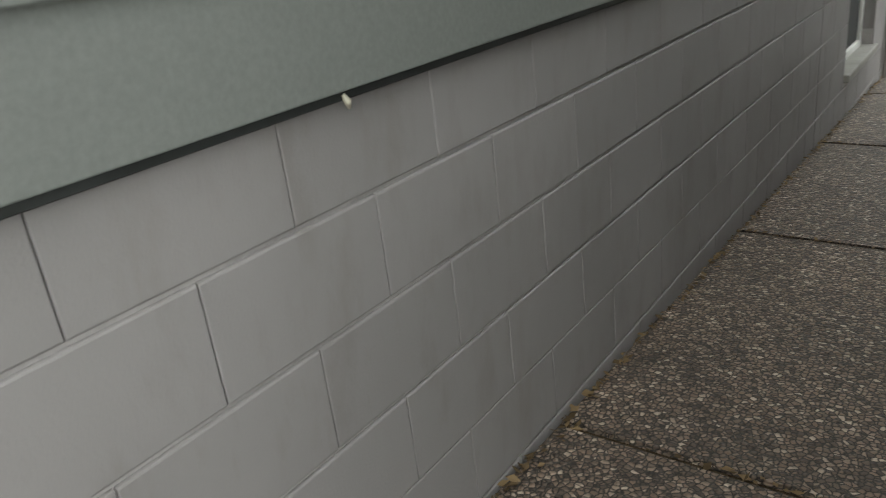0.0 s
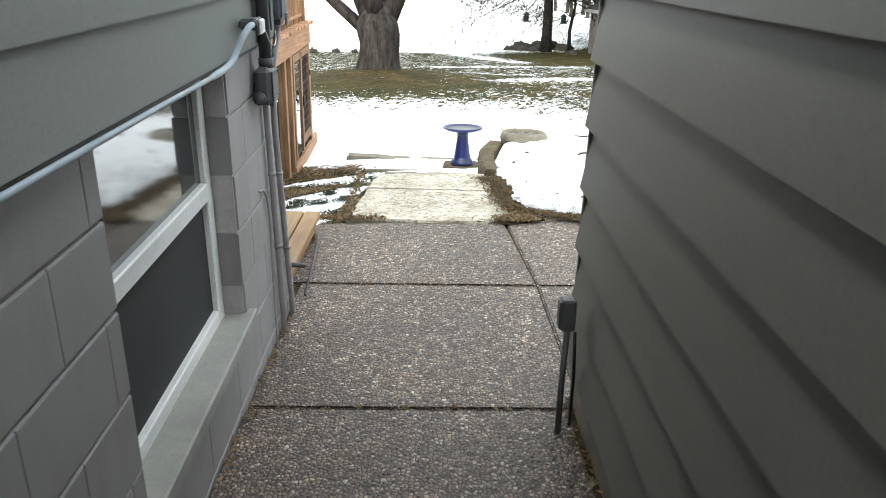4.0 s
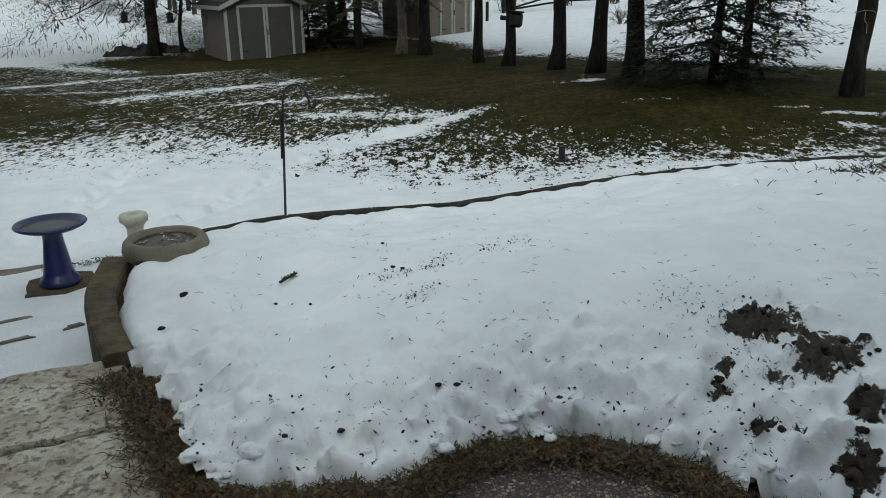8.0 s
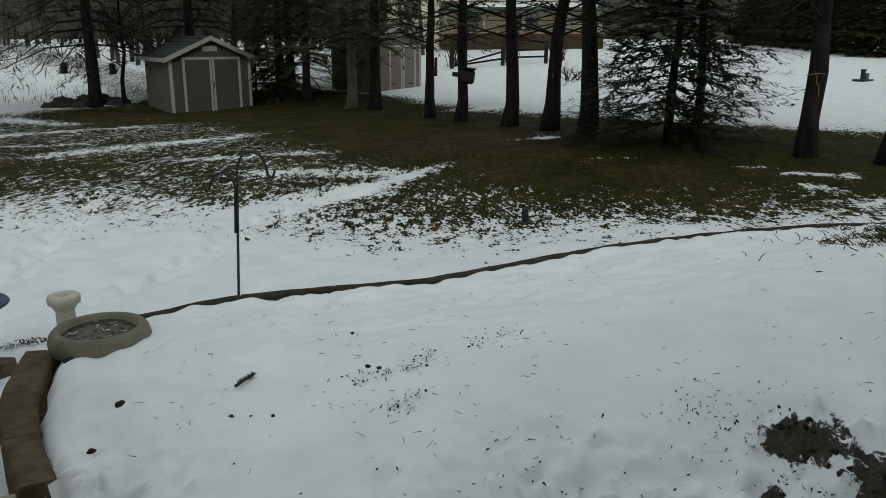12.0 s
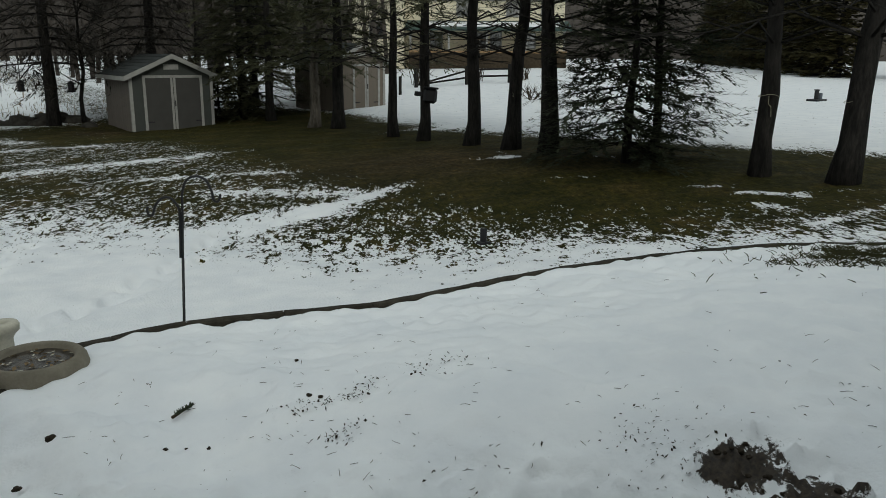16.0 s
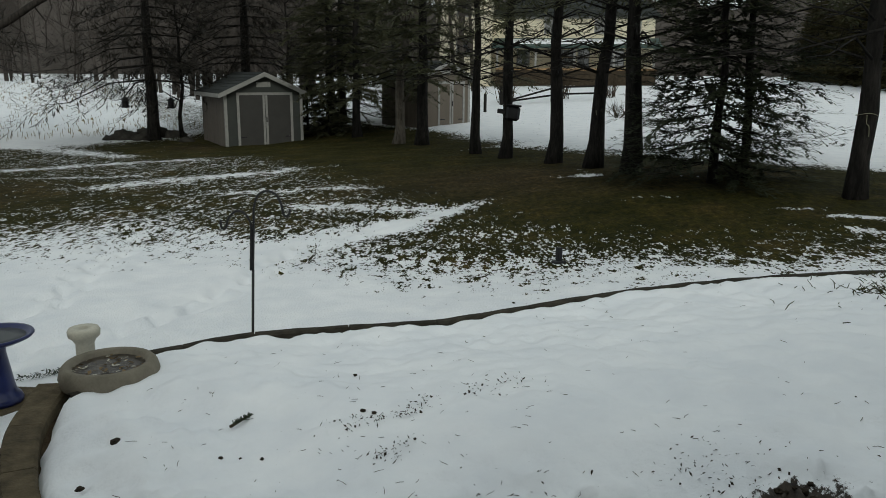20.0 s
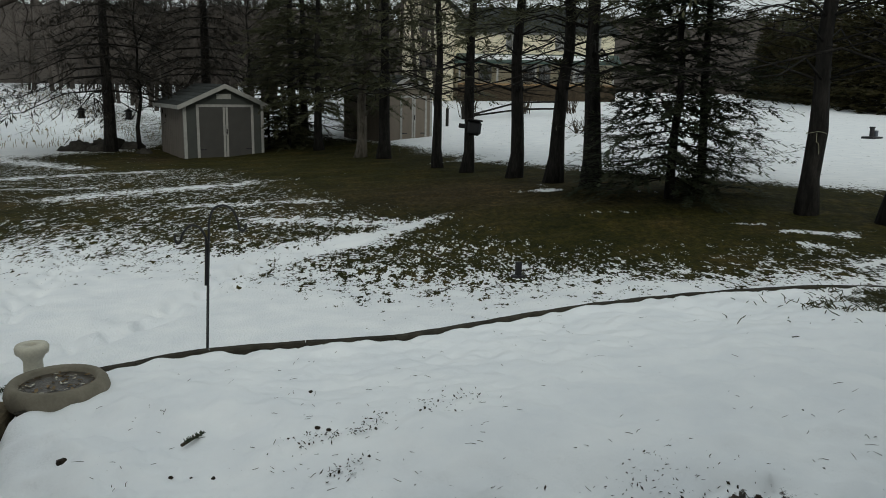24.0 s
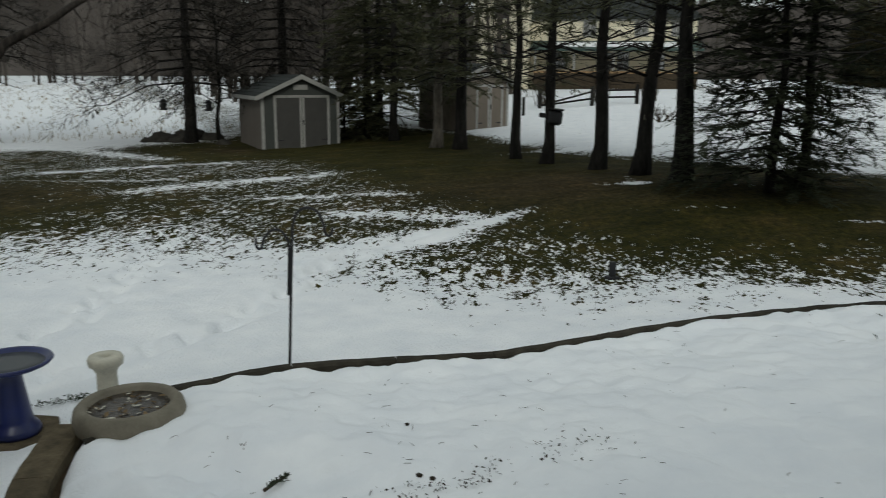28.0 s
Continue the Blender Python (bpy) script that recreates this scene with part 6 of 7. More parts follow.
# ---- sheds ----
def garden_shed(name, at, turn, w, d, h, peak, wall, front, door, trim, label, door_span, over=0.22):
    """A gabled shed with its doors in the gable end towards -y."""
    ob = root(name, at, label, "shed")
    ob.rotation_euler = (0, 0, radians(turn))
    part("side_wall", box(0, 0.06, 0.06, d, -0.3, h), wall, ob)
    part("side_wall", box(w - 0.06, w, 0.06, d, -0.3, h), wall, ob)
    part("back_wall", box(0.06, w - 0.06, d - 0.06, d, -0.3, h), wall, ob)

    def gable(y0, y1, mat):
        bm = bmesh.new()
        pts = [(0, -0.3), (w, -0.3), (w, h), (w / 2, peak - 0.05), (0, h)]
        a = [bm.verts.new((x, y0, z)) for x, z in pts]
        b = [bm.verts.new((x, y1, z)) for x, z in pts]
        bm.faces.new(a)
        bm.faces.new(b[::-1])
        for i in range(5):
            j = (i + 1) % 5
            bm.faces.new((a[i], a[j], b[j], b[i]))
        bmesh.ops.recalc_face_normals(bm, faces=bm.faces)
        return part("front_wall", bm, mat, ob)

    gable(0.0, 0.06, front)
    run = w / 2 + over
    drop = (peak - h) / (w / 2)
    for s in (-1, 1):
        bm = bmesh.new()
        e = w / 2 + s * run
        ze = peak - drop * run
        vs = []
        for y in (-over, d + over):
            for x, z in ((w / 2, peak), (e, ze)):
                vs += [bm.verts.new((x, y, z)), bm.verts.new((x, y, z + 0.06))]
        bm.faces.new((vs[0], vs[2], vs[6], vs[4]))
        bm.faces.new((vs[1], vs[5], vs[7], vs[3]))
        bm.faces.new((vs[0], vs[1], vs[3], vs[2]))
        bm.faces.new((vs[4], vs[6], vs[7], vs[5]))
        bm.faces.new((vs[2], vs[3], vs[7], vs[6]))
        bm.faces.new((vs[0], vs[4], vs[5], vs[1]))
        bmesh.ops.recalc_face_normals(bm, faces=bm.faces)
        rf = part("roof", bm, SHINGLE, ob)
        for k in range(7):
            t0, t1 = k / 7, (k + 1) / 7
            bm = bmesh.new()
            c = []
            for y in (-over - 0.01, d + over + 0.01):
                for t, up in ((t0, 0.064), (t1, 0.085)):
                    c.append(bm.verts.new((w / 2 + s * run * t, y, peak - drop * run * t + up)))
                    c.append(bm.verts.new((w / 2 + s * run * t, y, peak - drop * run * t + 0.061)))
            bm.faces.new((c[0], c[4], c[6], c[2]))
            bm.faces.new((c[2], c[6], c[7], c[3]))
            bm.faces.new((c[0], c[2], c[3], c[1]))
            part("shingle_course", bm, SHINGLE, rf)
        # white fascia on the gable and along the eave
        bm = bmesh.new()
        fs = []
        for y in (-over - 0.03, -over):
            for x, z in ((w / 2, peak + 0.07), (w / 2, peak - 0.09), (e, ze - 0.09), (e, ze + 0.07)):
                fs.append(bm.verts.new((x, y, z)))
        bm.faces.new(fs[:4])
        bm.faces.new(fs[4:][::-1])
        for i in range(4):
            bm.faces.new((fs[i], fs[(i + 1) % 4], fs[4 + (i + 1) % 4], fs[4 + i]))
        bmesh.ops.recalc_face_normals(bm, faces=bm.faces)
        part("fascia", bm, trim, ob)
        part("eave_board", box(min(e, e + s * 0.03), max(e, e + s * 0.03), -over, d + over, ze - 0.08, ze + 0.06), trim, ob)
        part("corner_board", box(*sorted((w / 2 + s * (w / 2 + 0.012), w / 2 + s * (w / 2 - 0.09))), -0.02, -0.001, -0.15, h - 0.02), trim, ob)
        part("corner_board", box(*sorted((w / 2 + s * (w / 2 + 0.012), w / 2 + s * (w / 2 + 0.001))), 0.0, 0.08, -0.15, h - 0.02), trim, ob)
    for i in range(int(d / 0.3)):
        for s in (0, 1):
            x = -0.008 if s == 0 else w + 0.001
            part("batten", box(x, x + 0.007, 0.3 + i * 0.3, 0.325 + i * 0.3, -0.1, h), wall, ob)
    a, b, top = door_span
    part("vent", box(w / 2 - 0.26, w / 2 + 0.26, -0.02, -0.001, h + 0.18, h + 0.36, 0.004), trim, ob, "pale louvred vent")
    part("door_trim", box(a - 0.09, a, -0.025, -0.001, -0.05, top + 0.09), trim, ob)
    part("door_trim", box(b, b + 0.09, -0.025, -0.001, -0.05, top + 0.09), trim, ob)
    part("door_trim", box(a, b, -0.025, -0.001, top, top + 0.09), trim, ob)
    part("door_sill", box(a - 0.05, b + 0.05, -0.10, -0.001, -0.08, -0.01), trim, ob)
    mid = (a + b) / 2
    for s in (-1, 1):
        x0, x1 = (a + 0.01, mid - 0.01) if s < 0 else (mid + 0.01, b - 0.01)
        dr = part("door", box(x0, x1, -0.018, -0.001, 0.0, top - 0.005), door, ob)
        part("door_edge", box(*sorted((mid + s * 0.012, mid + s * 0.09)), -0.026, -0.0185, 0.0, top - 0.01), trim, dr)
        part("hinge", box(*sorted((a if s < 0 else b, (a if s < 0 else b) - s * 0.22)), -0.024, -0.0185, 0.3, 0.34), IRON, dr)
    part("handle", box(mid + 0.02, mid + 0.06, -0.05, -0.026, 0.85, 1.05, 0.005), IRON, ob)
    return ob


garden_shed("garden_shed", (7.82, 36.5, -1.15), 0.5, 2.88, 3.6, 1.93, 2.58, SHEDWALL, SHEDDARK, SHEDDOOR, SHEDTRIM, "grey brown garden shed with white trim and double doors", (0.53, 2.42, 1.83))
garden_shed("tan_shed", (15.45, 36.2, zat(16, 36.2) - 0.05), 4, 2.4, 3.2, 1.95, 2.6, TANWALL, TANWALL, TANWALL, SHEDTRIM, "tan wooden shed half hidden by the pines", (0.95, 2.05, 1.75))


# ---- woods, far trees and neighbours ----
DRYTWIG = make_needles("dry_fine_twigs", (0.016, 0.015, 0.011), (0.038, 0.034, 0.026))
# tall conifers round the shed
conifer(6.05, 41.2, 13.0, 0.24, 0.20, 4.6, 26, 5, 51, mat=DRYTWIG, tip_up=0.05, sprays=11, blades=16, droop=0.28, blade_w=0.026, label="tall dark spruce with fine drooping branches", name="spruce_tree")
conifer(10.6, 44.0, 13.0, 0.26, 0.16, 4.4, 26, 5, 52, mat=DRYTWIG, tip_up=0.05, sprays=11, blades=16, droop=0.25, blade_w=0.026, label="tall dark spruce behind the garden shed", name="spruce_tree")
conifer(-1.5, 47.5, 13.0, 0.26, 0.3, 4.5, 22, 5, 53, mat=DRYTWIG, tip_up=0.05, sprays=11, blades=16, droop=0.28, blade_w=0.026, label="tall dark spruce at the edge of the field", name="spruce_tree")
conifer(12.6, 38.6, 10.5, 0.2, 0.05, 2.6, 26, 5, 54, mat=NEEDLES, tip_up=0.1, sprays=10, blades=64, tuft=0.55, droop=0.2, blade_w=0.022, bare_below=0.0, label="dense dark pine beside the garden shed")
for x, y, h, sd in ((11.5, 38.3, 3.0, 59), (11.95, 37.2, 2.4, 60)):
    conifer(x, y, h, 0.06, 0.03, 1.0, 16, 6, sd, mat=NEEDLES, tip_up=0.15, sprays=8, blades=34, tuft=0.7, droop=0.15, blade_w=0.024, label="low dark evergreen beside the garden shed", name="evergreen_shrub")
conifer(12.4, 35.3, 10.5, 0.16, 0.2, 2.5, 24, 5, 55, mat=NEEDLES, tip_up=0.1, sprays=10, blades=64, tuft=0.55, droop=0.2, blade_w=0.022, bare_below=1.2, label="dense dark pine with low green boughs")
conifer(12.45, 30.1, 10.5, 0.19, 0.2, 2.7, 24, 5, 56, (0.01, 0), mat=NEEDLES, tip_up=0.1, sprays=10, blades=64, tuft=0.55, droop=0.2, blade_w=0.022, bare_below=2.2, label="dark pine with low green boughs")
conifer(14.2, 41.5, 11.0, 0.2, 0.12, 3.0, 24, 5, 57, mat=NEEDLES, tip_up=0.1, sprays=9, blades=48, tuft=0.55, droop=0.2, blade_w=0.024, bare_below=1.0, label="dense dark pine behind the sheds")
conifer(18.5, 45.0, 11.0, 0.22, 0.3, 3.2, 20, 4, 58, mat=NEEDLES, tip_up=0.1, sprays=8, blades=10, droop=0.2, blade_w=0.05, bare_below=3.0, label="pine behind the tan shed")


def bare_tree(x, y, height, r, seed, lean=(0, 0), mat=BARK_PINE, label="slim bare tree", fork=0.3, name="bare_tree"):
    rnd = random.Random(seed)
    ob = root(name, (0, 0, 0), label, "tree")
    line = trunk_line(x, y, height, lean, 0.25, seed)
    tree_wood("trunk", [(line, flare(r, len(line) - 1, 0.3, 0.15))], mat, ob, 8)
    limbs = []
    for k in range(16):
        i = rnd.randint(3, len(line) - 2)
        p = line[i]
        a = rnd.uniform(0, 6.3)
        d = Vector((math.cos(a), math.sin(a), rnd.uniform(0.3, 1.2))).normalized()
        ln = height * rnd.uniform(0.15, 0.32)
        q = p + d * ln * 0.5 + Vector((0, 0, 0.1))
        e = p + d * ln + Vector((0, 0, ln * 0.15))
        limbs.append(([p, q, e], [r * 0.35 * (1 - i / len(line)) + 0.01, 0.012, 0.006]))
        for _ in range(4):
            s = p.lerp(e, rnd.uniform(0.4, 0.95))
            d2 = d + Vector((rnd.uniform(-1, 1), rnd.uniform(-1, 1), rnd.uniform(-0.3, 0.8)))
            limbs.append(([s, s + d2.normalized() * ln * 0.4], [0.01, 0.004]))
    tree_wood("branchwork", limbs, mat, ob, 4, 0)
    return ob


bare_tree(7.2, 41.6, 7.5, 0.09, 61, (0.02, 0), label="slim bare tree beside the garden shed")
bare_tree(12.15, 31.2, 6.5, 0.19, 62, (0.07, 0.02), mat=BARK_PALE, label="leaning grey bare tree with a thick base")
bare_tree(13.2, 40.2, 7.0, 0.09, 63, label="slim bare tree between the sheds")
bare_tree(9.4, 47, 8.0, 0.09, 64, (-0.02, 0), mat=BARK_PALE, label="slim pale bare tree behind the garden shed")
bare_tree(11.5, 41.0, 7.5, 0.08, 65, (0.03, 0), label="slim bare tree behind the garden shed")


def woods(name, count, x0, x1, y0, y1, seed, mat, label, low=7, high=13):
    """A far wood of bare trees: trunk, boughs and fine twigs for each."""
    rnd = random.Random(seed)
    v, f = [], []

    def sliver(a, b, w):
        s = Vector((1, 0.25, 0)) * w
        i = len(v)
        v.extend([tuple(a - s), tuple(a + s), tuple(b)])
        f.append((i, i + 1, i + 2))

    for _ in range(count):
        x, y = rnd.uniform(x0, x1), rnd.uniform(y0, y1)
        z, h = zat(x, y), rnd.uniform(low, high)
        p, top = Vector((x, y, z)), Vector((x + rnd.uniform(-1, 1), y, z + h))
        tube([p, p.lerp(top, 0.5), top], [0.17, 0.11, 0.03], 5, 0, v, f)
        for _ in range(26):
            t = rnd.uniform(0.18, 0.98)
            b = p.lerp(top, t)
            d = Vector((rnd.uniform(-1, 1), rnd.uniform(-0.5, 0.5), rnd.uniform(0.1, 1.0))).normalized()
            ln = h * rnd.uniform(0.12, 0.3)
            e = b + d * ln
            sliver(b, e, 0.05)
            for _ in range(5):
                s = b.lerp(e, rnd.uniform(0.3, 1))
                sliver(s, s + (d + Vector((rnd.uniform(-1, 1), 0, rnd.uniform(-0.5, 0.9)))).normalized() * ln * 0.5, 0.03)
    return tagged(raw(name, v, f, mat), label, "woods", kind="stuff")


WOODGREY = plain("bare_winter_wood", (0.062, 0.053, 0.046), 1.0, vary=0.3, scale=0.4, fine=3, bump=0)
woods("far_woods", 150, -70, 60, 118, 150, 71, WOODGREY, "band of bare winter woods beyond the field", 9, 16)
woods("near_thicket", 60, 12, 32, 52, 85, 72, WOODGREY, "thicket of bare trees behind the sheds", 6, 11)
woods("right_woods", 60, 60, 130, 70, 115, 73, WOODGREY, "bare woods behind the neighbouring lawn", 8, 14)


def wood_band():
    """The farthest wood, too far to show single trees."""
    v, f = [], []
    n = 420
    for i in range(n):
        a = radians(-75 + 165 * i / (n - 1))
        d = 185 + 12 * noise.noise((i * 0.05, 3, 0))
        x, y = d * math.sin(a), d * math.cos(a)
        h = 17.0 + 2.2 * noise.noise((i * 0.06, 0, 0)) + 2.0 * noise.noise((i * 0.31, 5, 0)) + random.Random(i).uniform(-1.1, 1.1)
        v += [(x, y, -3), (x, y, h), (x * 1.04, y * 1.04, h * 0.94), (x * 1.04, y * 1.04, -3)]
        if i:
            b = 4 * (i - 1)
            f += [(b, b + 4, b + 5, b + 1), (b + 1, b + 5, b + 6, b + 2), (b + 2, b + 6, b + 7, b + 3)]
    tagged(raw("backdrop", v, f, FARWOOD), "dark wooded rise on the horizon", "woods", kind="structure")


wood_band()


def stubble():
    rnd = random.Random(81)
    v, f = [], []
    for _ in range(3800):
        y = 45 + 75 * rnd.random() ** 1.7
        x = rnd.uniform(-45, 9.5)
        x = round(x / 0.76) * 0.76 + rnd.gauss(0, 0.22) + 0.12 * (y - 45)
        if x > 10 or y < 44 - 0.25 * (x - 4) * (x < 4) + 1:
            continue
        z = zat(x, y)
        h, w = rnd.uniform(0.08, 0.3), rnd.uniform(0.008, 0.016) * (1 + (y - 45) / 60)
        dx, dy = rnd.gauss(0, 0.05), rnd.gauss(0, 0.04)
        i = len(v)
        v += [(x - w, y, z - 0.03), (x + w, y, z - 0.03), (x + dx + w * 0.6, y + dy, z + h), (x + dx - w * 0.6, y + dy, z + h)]
        f.append((i, i + 1, i + 2, i + 3))
        if rnd.random() < 0.1:
            i = len(v)
            v += [(x + dx, y + dy, z + h), (x + dx + rnd.uniform(-0.2, 0.2), y, z + h * 0.4), (x + dx + rnd.uniform(-0.16, 0.16), y, z + h * 0.7)]
            f.append((i, i + 1, i + 2))
    tagged(raw("corn_stubble", v, f, STUBBLE), "dry corn stubble standing in field snow", "stubble", kind="stuff")


stubble()

# arborvitae row along the far lawn
first = conifer(46.0, 33.0, 9.0, 0.22, 0.02, 2.1, 30, 6, 91, mat=CEDARTREE, tip_up=0.2, sprays=6, blades=12, droop=0.1, blade_w=0.16, top_taper=0.8, label="tall brown green arborvitae", name="arborvitae", group="row of arborvitae")
for i in range(1, 14):
    x, y = 46 + 2.3 * i, 33 + 2.45 * i
    copy_thing(first, Matrix.Translation((x - 46 + 0.4 * math.sin(5 * i), y - 33, zat(x, y) - zat(46, 33))))
for x, y, sd in ((50.0, 29.0, 5), (47, 26, 9)):
    copy_thing(first, Matrix.Translation((x - 46, y - 33, zat(x, y) - zat(46, 33))))


# neighbour's house
def neighbour():
    ob = root("neighbour_house", (36.2, 55.2, zat(36.2, 55.2) - 0.1), "pale yellow two storey house with a covered porch", "house")
    ob.rotation_euler = (0, 0, radians(-36.5))
    part("wall", box(-4.9, 7.0, 2.2, 10, 0, 5.1), YELLOW, ob)
    part("wing_wall", box(-9.0, -4.905, 0.6, 9, 0, 6.6), YELLOW, ob)

    def prism(name, x0, x1, y0, y1, z, rise, mat, along):
        bm = bmesh.new()
        if along == "x":
            pts = [(x0, y0, z), (x1, y0, z), (x1, y1, z), (x0, y1, z), (x0 + 1.6, (y0 + y1) / 2, z + rise), (x1 - 1.6, (y0 + y1) / 2, z + rise)]
            fs = [(0, 1, 5, 4), (1, 2, 5), (2, 3, 4, 5), (3, 0, 4), (3, 2, 1, 0)]
        else:
            m = (x0 + x1) / 2
            pts = [(x0, y0, z), (x1, y0, z), (x1, y1, z), (x0, y1, z), (m, y0, z + rise), (m, y1, z + rise)]
            fs = [(0, 1, 4), (1, 2, 5, 4), (2, 3, 5), (3, 0, 4, 5), (3, 2, 1, 0)]
        vs = [bm.verts.new(p) for p in pts]
        for q in fs:
            bm.faces.new([vs[i] for i in q])
        bmesh.ops.recalc_face_normals(bm, faces=bm.faces)
        return part(name, bm, mat, ob)

    prism("roof", -5.2, 7.4, 1.8, 10.4, 5.1, 2.2, SHINGLE, "x")
    prism("wing_gable", -9.0, -4.905, 0.62, 9, 6.6, 1.9, YELLOW, "y")
    for s in (-1, 1):
        m = -6.95
        bm = bmesh.new()
        vs = [bm.verts.new(p) for p in ((m, 0.2, 8.62), (m + s * 2.5, 0.2, 6.35), (m + s * 2.5, 9.4, 6.35), (m, 9.4, 8.62), (m, 0.2, 8.8), (m + s * 2.5, 0.2, 6.53), (m + s * 2.5, 9.4, 6.53), (m, 9.4, 8.8))]
        for q in ((0, 1, 2, 3), (4, 5, 6, 7), (0, 1, 5, 4), (1, 2, 6, 5), (2, 3, 7, 6)):
            bm.faces.new([vs[i] for i in q])
        part("wing_roof", bm, SHINGLE, ob)
    part("trim", box(-4.9, 7.0, 2.15, 2.199, 4.95, 5.1), SHEDTRIM, ob)
    # porch
    part("porch_floor", box(-4.5, 7.0, 0.0, 2.2, 1.2, 1.35), PLANK, ob)
    part("porch_skirt", box(-4.5, 7.0, 0.02, 0.08, 0, 1.2), TWIG, ob, "brown lattice skirt")
    bm = bmesh.new()
    vs = [bm.verts.new(p) for p in ((-4.8, -0.3, 2.75), (7.3, -0.3, 2.75), (7.3, 2.2, 3.4), (-4.8, 2.2, 3.4), (-4.8, -0.3, 2.9), (7.3, -0.3, 2.9), (7.3, 2.2, 3.55), (-4.8, 2.2, 3.55))]
    for q in ((0, 1, 2, 3), (4, 5, 6, 7), (0, 1, 5, 4), (1, 2, 6, 5), (3, 0, 4, 7)):
        bm.faces.new([vs[i] for i in q])
    part("porch_roof", bm, GREENROOF, ob)
    bm = bmesh.new()
    vs = [bm.verts.new(p) for p in ((-3.5, 0.25, 3.06), (6.5, 0.25, 3.06), (6.6, 1.75, 3.45), (-3.6, 1.75, 3.45))]
    bm.faces.new(vs)
    part("roof_snow", bm, SNOW, ob, "snow lying on the porch roof")
    for x in (-4.4, -1.6, 1.2, 4.0, 6.8):
        part("porch_post", box(x - 0.07, x + 0.07, 0.1, 0.24, 1.35, 2.78), SHEDTRIM, ob)
    part("porch_rail", box(-4.4, 6.8, 0.14, 0.2, 2.1, 2.17), TWIG, ob)
    for x, z, w, h in ((3.1, 3.85, 1.0, 1.1), (-0.6, 3.85, 1.0, 1.1), (5.6, 3.85, 0.8, 1.1), (0.7, 1.5, 1.0, 1.2), (1.9, 1.4, 0.9, 1.35), (4.4, 1.5, 1.0, 1.2), (-2.6, 1.5, 1.0, 1.2)):
        w1 = part("window", box(x - w / 2, x + w / 2, 2.14, 2.198, z, z + h), SHEDTRIM, ob)
        for a in (-1, 1):
            part("pane", box(*sorted((x + a * 0.03, x + a * (w / 2 - 0.08))), 2.12, 2.139, z + 0.08, z + h - 0.08), DARKGLASS, w1)
    for z in (2.2, 5.0):
        w1 = part("window", box(-7.5, -6.4, 0.54, 0.598, z, z + 1.2), SHEDTRIM, ob)
        part("pane", box(-7.42, -6.48, 0.52, 0.539, z + 0.08, z + 1.12), DARKGLASS, w1)


neighbour()

# split rail fence, lone post, shrubs
fence = root("rail_fence", label="weathered split rail fence", category="fence")
posts = [(23.2, 42.3), (25.6, 41.2), (27.7, 40.3)]
for x, y in posts:
    z = zat(x, y)
    part("post", box(x - 0.08, x + 0.08, y - 0.08, y + 0.08, z - 0.3, z + 0.95, 0.02), BARK_PINE, fence)
for (a, b), (c, d) in zip(posts, posts[1:]):
    for h, k in ((0.75, 0.7), (0.4, 0.35)):
        pipe_part("rail", [(a, b, zat(a, b) + (0.12 if a < 24 else h)), (c, d, zat(c, d) + k)], 0.05, BARK_PINE, fence, seg=6)
pz = zat(20.7, 39.8)
tagged(part("lone_post", box(20.64, 20.76, 39.74, 39.86, pz - 0.2, pz + 0.85, 0.02), BARK_PINE), "dark weathered post standing in snow", "post")


def shrub(x, y, h, n, seed):
    rnd = random.Random(seed)
    ob = root("bare_shrub", (0, 0, 0), "bare twiggy brown shrub", "shrub", "shrubs by the fence")
    v, f = [], []
    z = zat(x, y)
    for _ in range(n):
        a, o = rnd.uniform(0, 6.3), rnd.uniform(0.1, 0.75)
        p = Vector((x + rnd.gauss(0, 0.2), y + rnd.gauss(0, 0.2), z - 0.05))
        e = p + Vector((math.cos(a) * o, math.sin(a) * o, h * rnd.uniform(0.6, 1.05)))
        tube([p, p.lerp(e, 0.5) + Vector((0, 0, 0.1)), e], [0.02, 0.014, 0.006], 4, 0, v, f)
        for _ in range(3):
            s = p.lerp(e, rnd.uniform(0.4, 0.9))
            tube([s, s + Vector((rnd.uniform(-0.3, 0.3), rnd.uniform(-0.3, 0.3), 0.35))], [0.01, 0.004], 3, 0, v, f)
    tagged(raw("stemwork", v, f, TWIG, ob), kind="stuff")


shrub(24.2, 43.5, 1.7, 40, 1)
shrub(27.2, 42.6, 1.7, 46, 2)
shrub(29.2, 41.2, 1.5, 30, 3)
shrub(22.5, 32.5, 0.5, 14, 4)

# black box on a pine, feeders, pipe stubs in the snow
nb = root("nest_box", (11.92, 24.46, zat(11.95, 24.5) + 1.15), "dark box fixed to a pine trunk", "nest box")
nb.rotation_euler = (0, radians(6), radians(-35))
part("box", box(0.02, 0.36, -0.14, 0.14, -0.2, 0.16, 0.06), IRON, nb)
part("roof", box(0.0, 0.38, -0.16, 0.16, 0.15, 0.19, 0.015), IRON, nb)
part("bracket", box(-0.2, 0.0, -0.05, 0.05, -0.06, 0.05, 0.01), IRON, nb)
for x, y, z in ((5.0, 40.6, 0.12), (6.75, 41.0, 0.05)):
    fd = root("bird_feeder", (x, y, z), "dark hanging bird feeder", "bird feeder", "feeders by the spruce")
    part("body", lathe([(0.0, 0), (0.15, 0.0), (0.16, 0.05), (0.12, 0.08), (0.12, 0.28), (0.2, 0.3), (0.03, 0.42), (0.0, 0.42)], 12), IRON, fd)
    pipe_part("wire", [(0, 0, 0.42), (0, 0, 1.8)], 0.012, IRON, fd, seg=5)
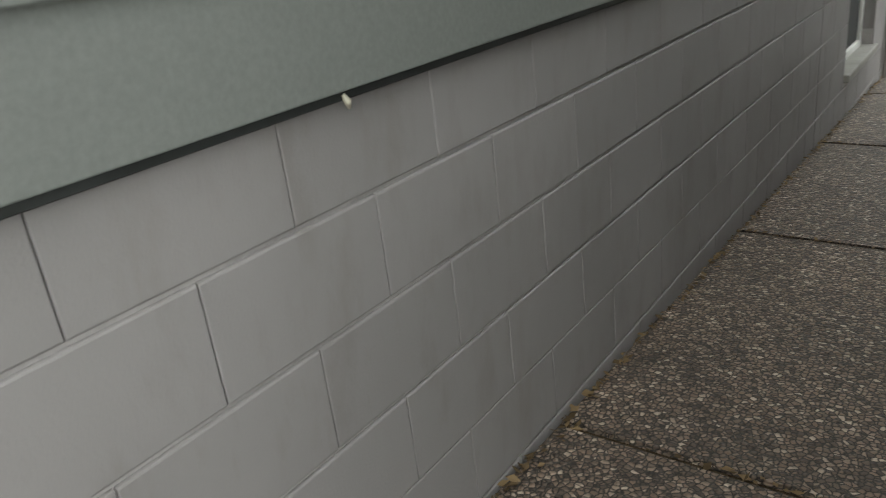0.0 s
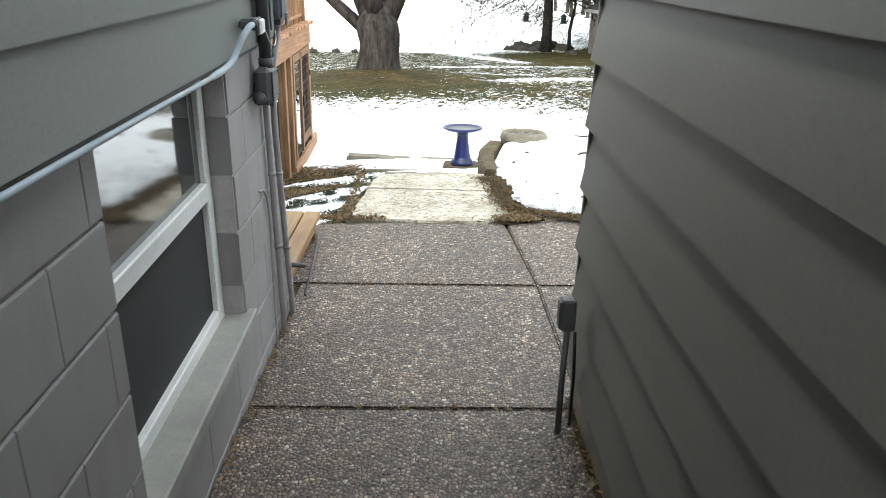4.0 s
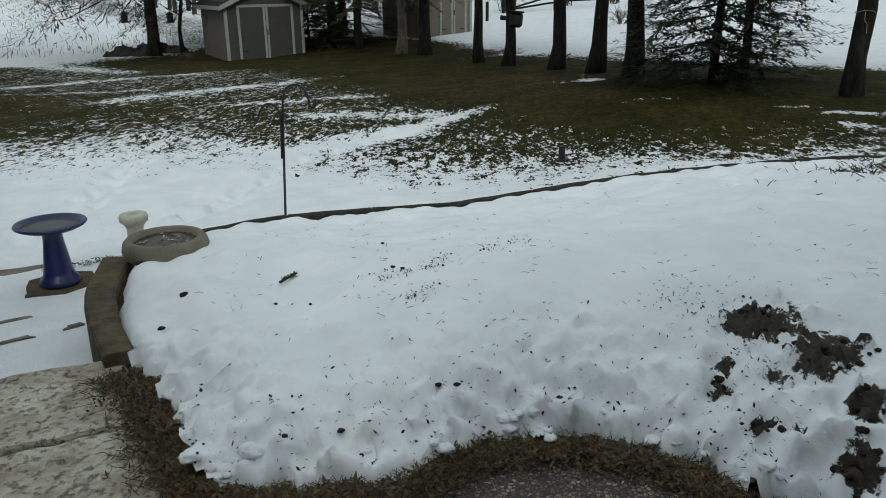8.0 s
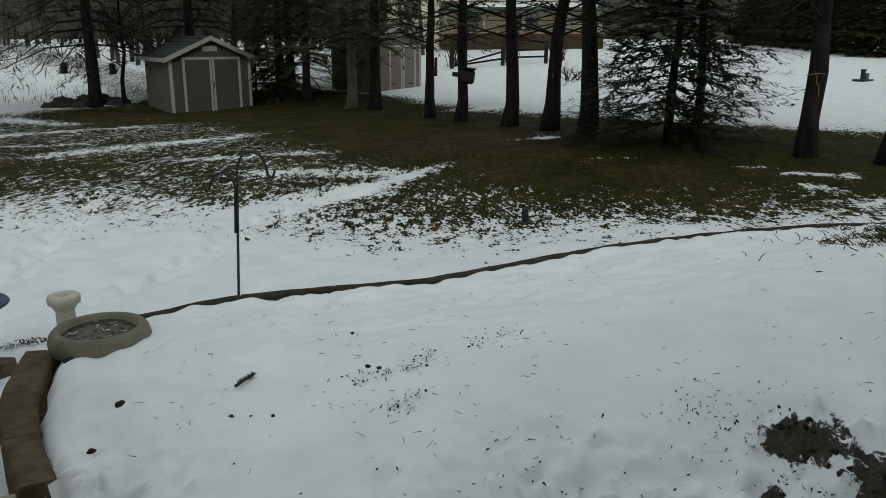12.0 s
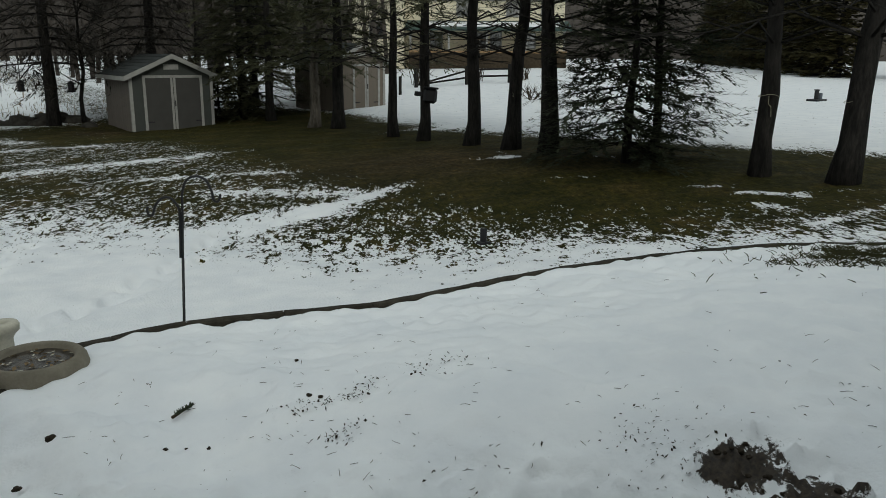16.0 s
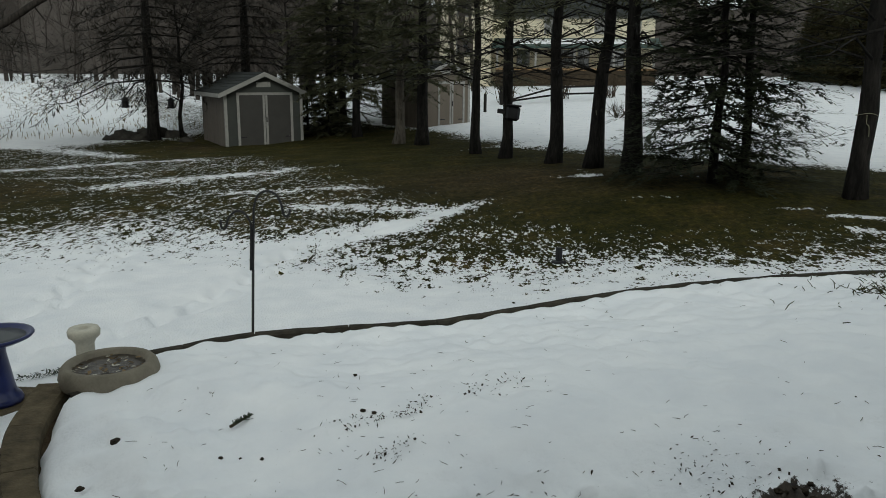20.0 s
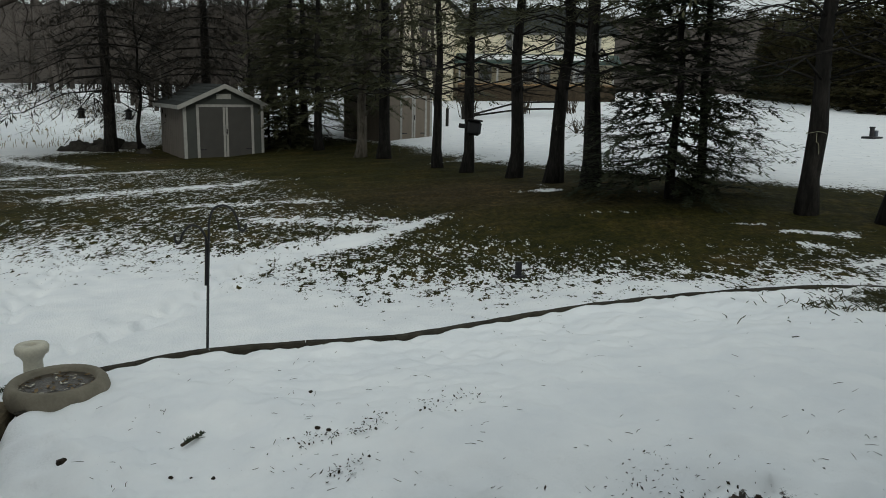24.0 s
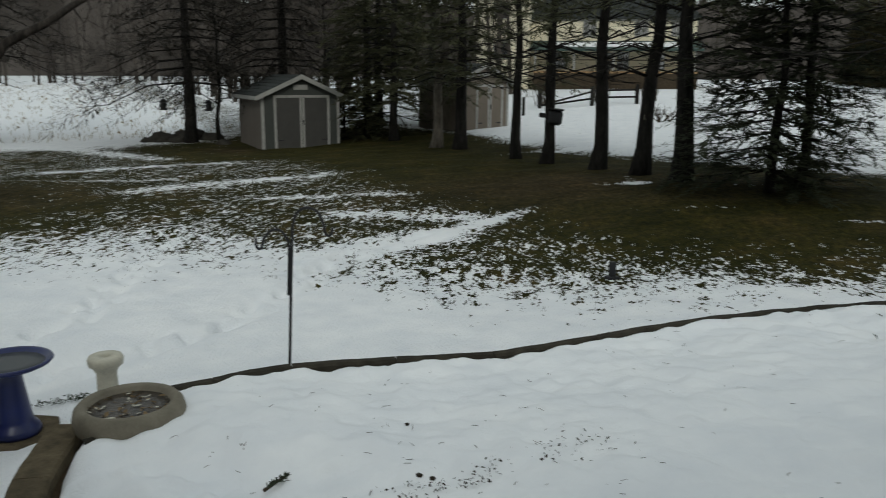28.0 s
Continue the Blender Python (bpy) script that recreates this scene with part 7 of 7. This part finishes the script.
lan = root("bird_feeder", (11.15, 17.2, 1.1), "small dark lantern feeder in the spruce", "bird feeder")
part("body", lathe([(0.0, 0), (0.05, 0.0), (0.075, 0.03), (0.05, 0.06), (0.05, 0.15), (0.085, 0.17), (0.015, 0.27), (0.0, 0.27)], 12), IRON, lan)
pipe_part("wire", [(0, 0, 0.27), (0, 0, 0.7)], 0.005, IRON, lan, seg=5)
TWINE = plain("pale_twine", (0.30, 0.29, 0.20), 0.8, vary=0.2)
for x, y, h, r, lx, ly in ((11.75, 14.95, 1.18, 0.138, 0.02, -0.012), (11.9, 13.75, 1.12, 0.162, 0.05, -0.03), (11.5, 20.5, 1.2, 0.145, 0.04, -0.025)):
    cx, cy, z = x + lx * h, y + ly * h, zat(x, y) + h
    ringline = [(cx + r * math.cos(a * 0.3), cy + r * math.sin(a * 0.3), z + 0.02 * math.sin(a * 0.6)) for a in range(22)]
    tw = root("twine_loop", (0, 0, 0), "pale twine tied round a pine trunk", "twine", "twine on the pines")
    pipe_part("loop", ringline, 0.0045, TWINE, tw, seg=5)
    pipe_part("loose_end", bezier([(cx - r * 0.85, cy - r * 0.6, z), (cx - r * 0.9, cy - r * 0.7, z - 0.12), (cx - r * 0.7, cy - r * 0.85, z - 0.16), (cx - r * 0.6, cy - r * 0.9, z - 0.3)], 5), 0.0045, TWINE, tw, seg=5)
hz = zat(28.2, 23.7)
well = root("well_pipes", (28.2, 23.7, hz), "two dark pipe stubs on a plate in the snow", "well pipe")
well.scale = (0.7, 0.7, 0.65)
part("plate", box(-0.45, 0.45, -0.3, 0.3, -0.05, 0.1, 0.02), IRON, well)
part("pipe", lathe([(0, 0.1), (0.11, 0.1), (0.11, 0.55), (0.14, 0.56), (0.14, 0.62), (0, 0.62)], 14, (-0.05, 0, 0)), IRON, well)
part("pipe", lathe([(0, 0.1), (0.1, 0.1), (0.1, 0.42), (0, 0.42)], 14, (0.22, -0.05, 0)), METALBOX, well)
for i, (x, y, s) in enumerate(((5.2, 42.6, 0.55), (6.3, 42.9, 0.6), (7.0, 42.0, 0.45), (5.7, 41.9, 0.4), (4.6, 42.9, 0.35), (7.1, 39.9, 0.3))):
    clod("field_rock", x, y, s, FIELDROCK, "dark rock at the edge of the lawn", "rock", zat(x, y) - 0.1, 0.65, seed=i + 70)
for i, (x, y, s) in enumerate(((-4.6, 41, 0.2), (-3.6, 41.3, 0.18), (-2.7, 41.2, 0.15))):
    clod("edge_rock", x, y, s, FIELDROCK, "small dark rock along the field edge", "rock", zat(x, y), 0.8, seed=i + 90)
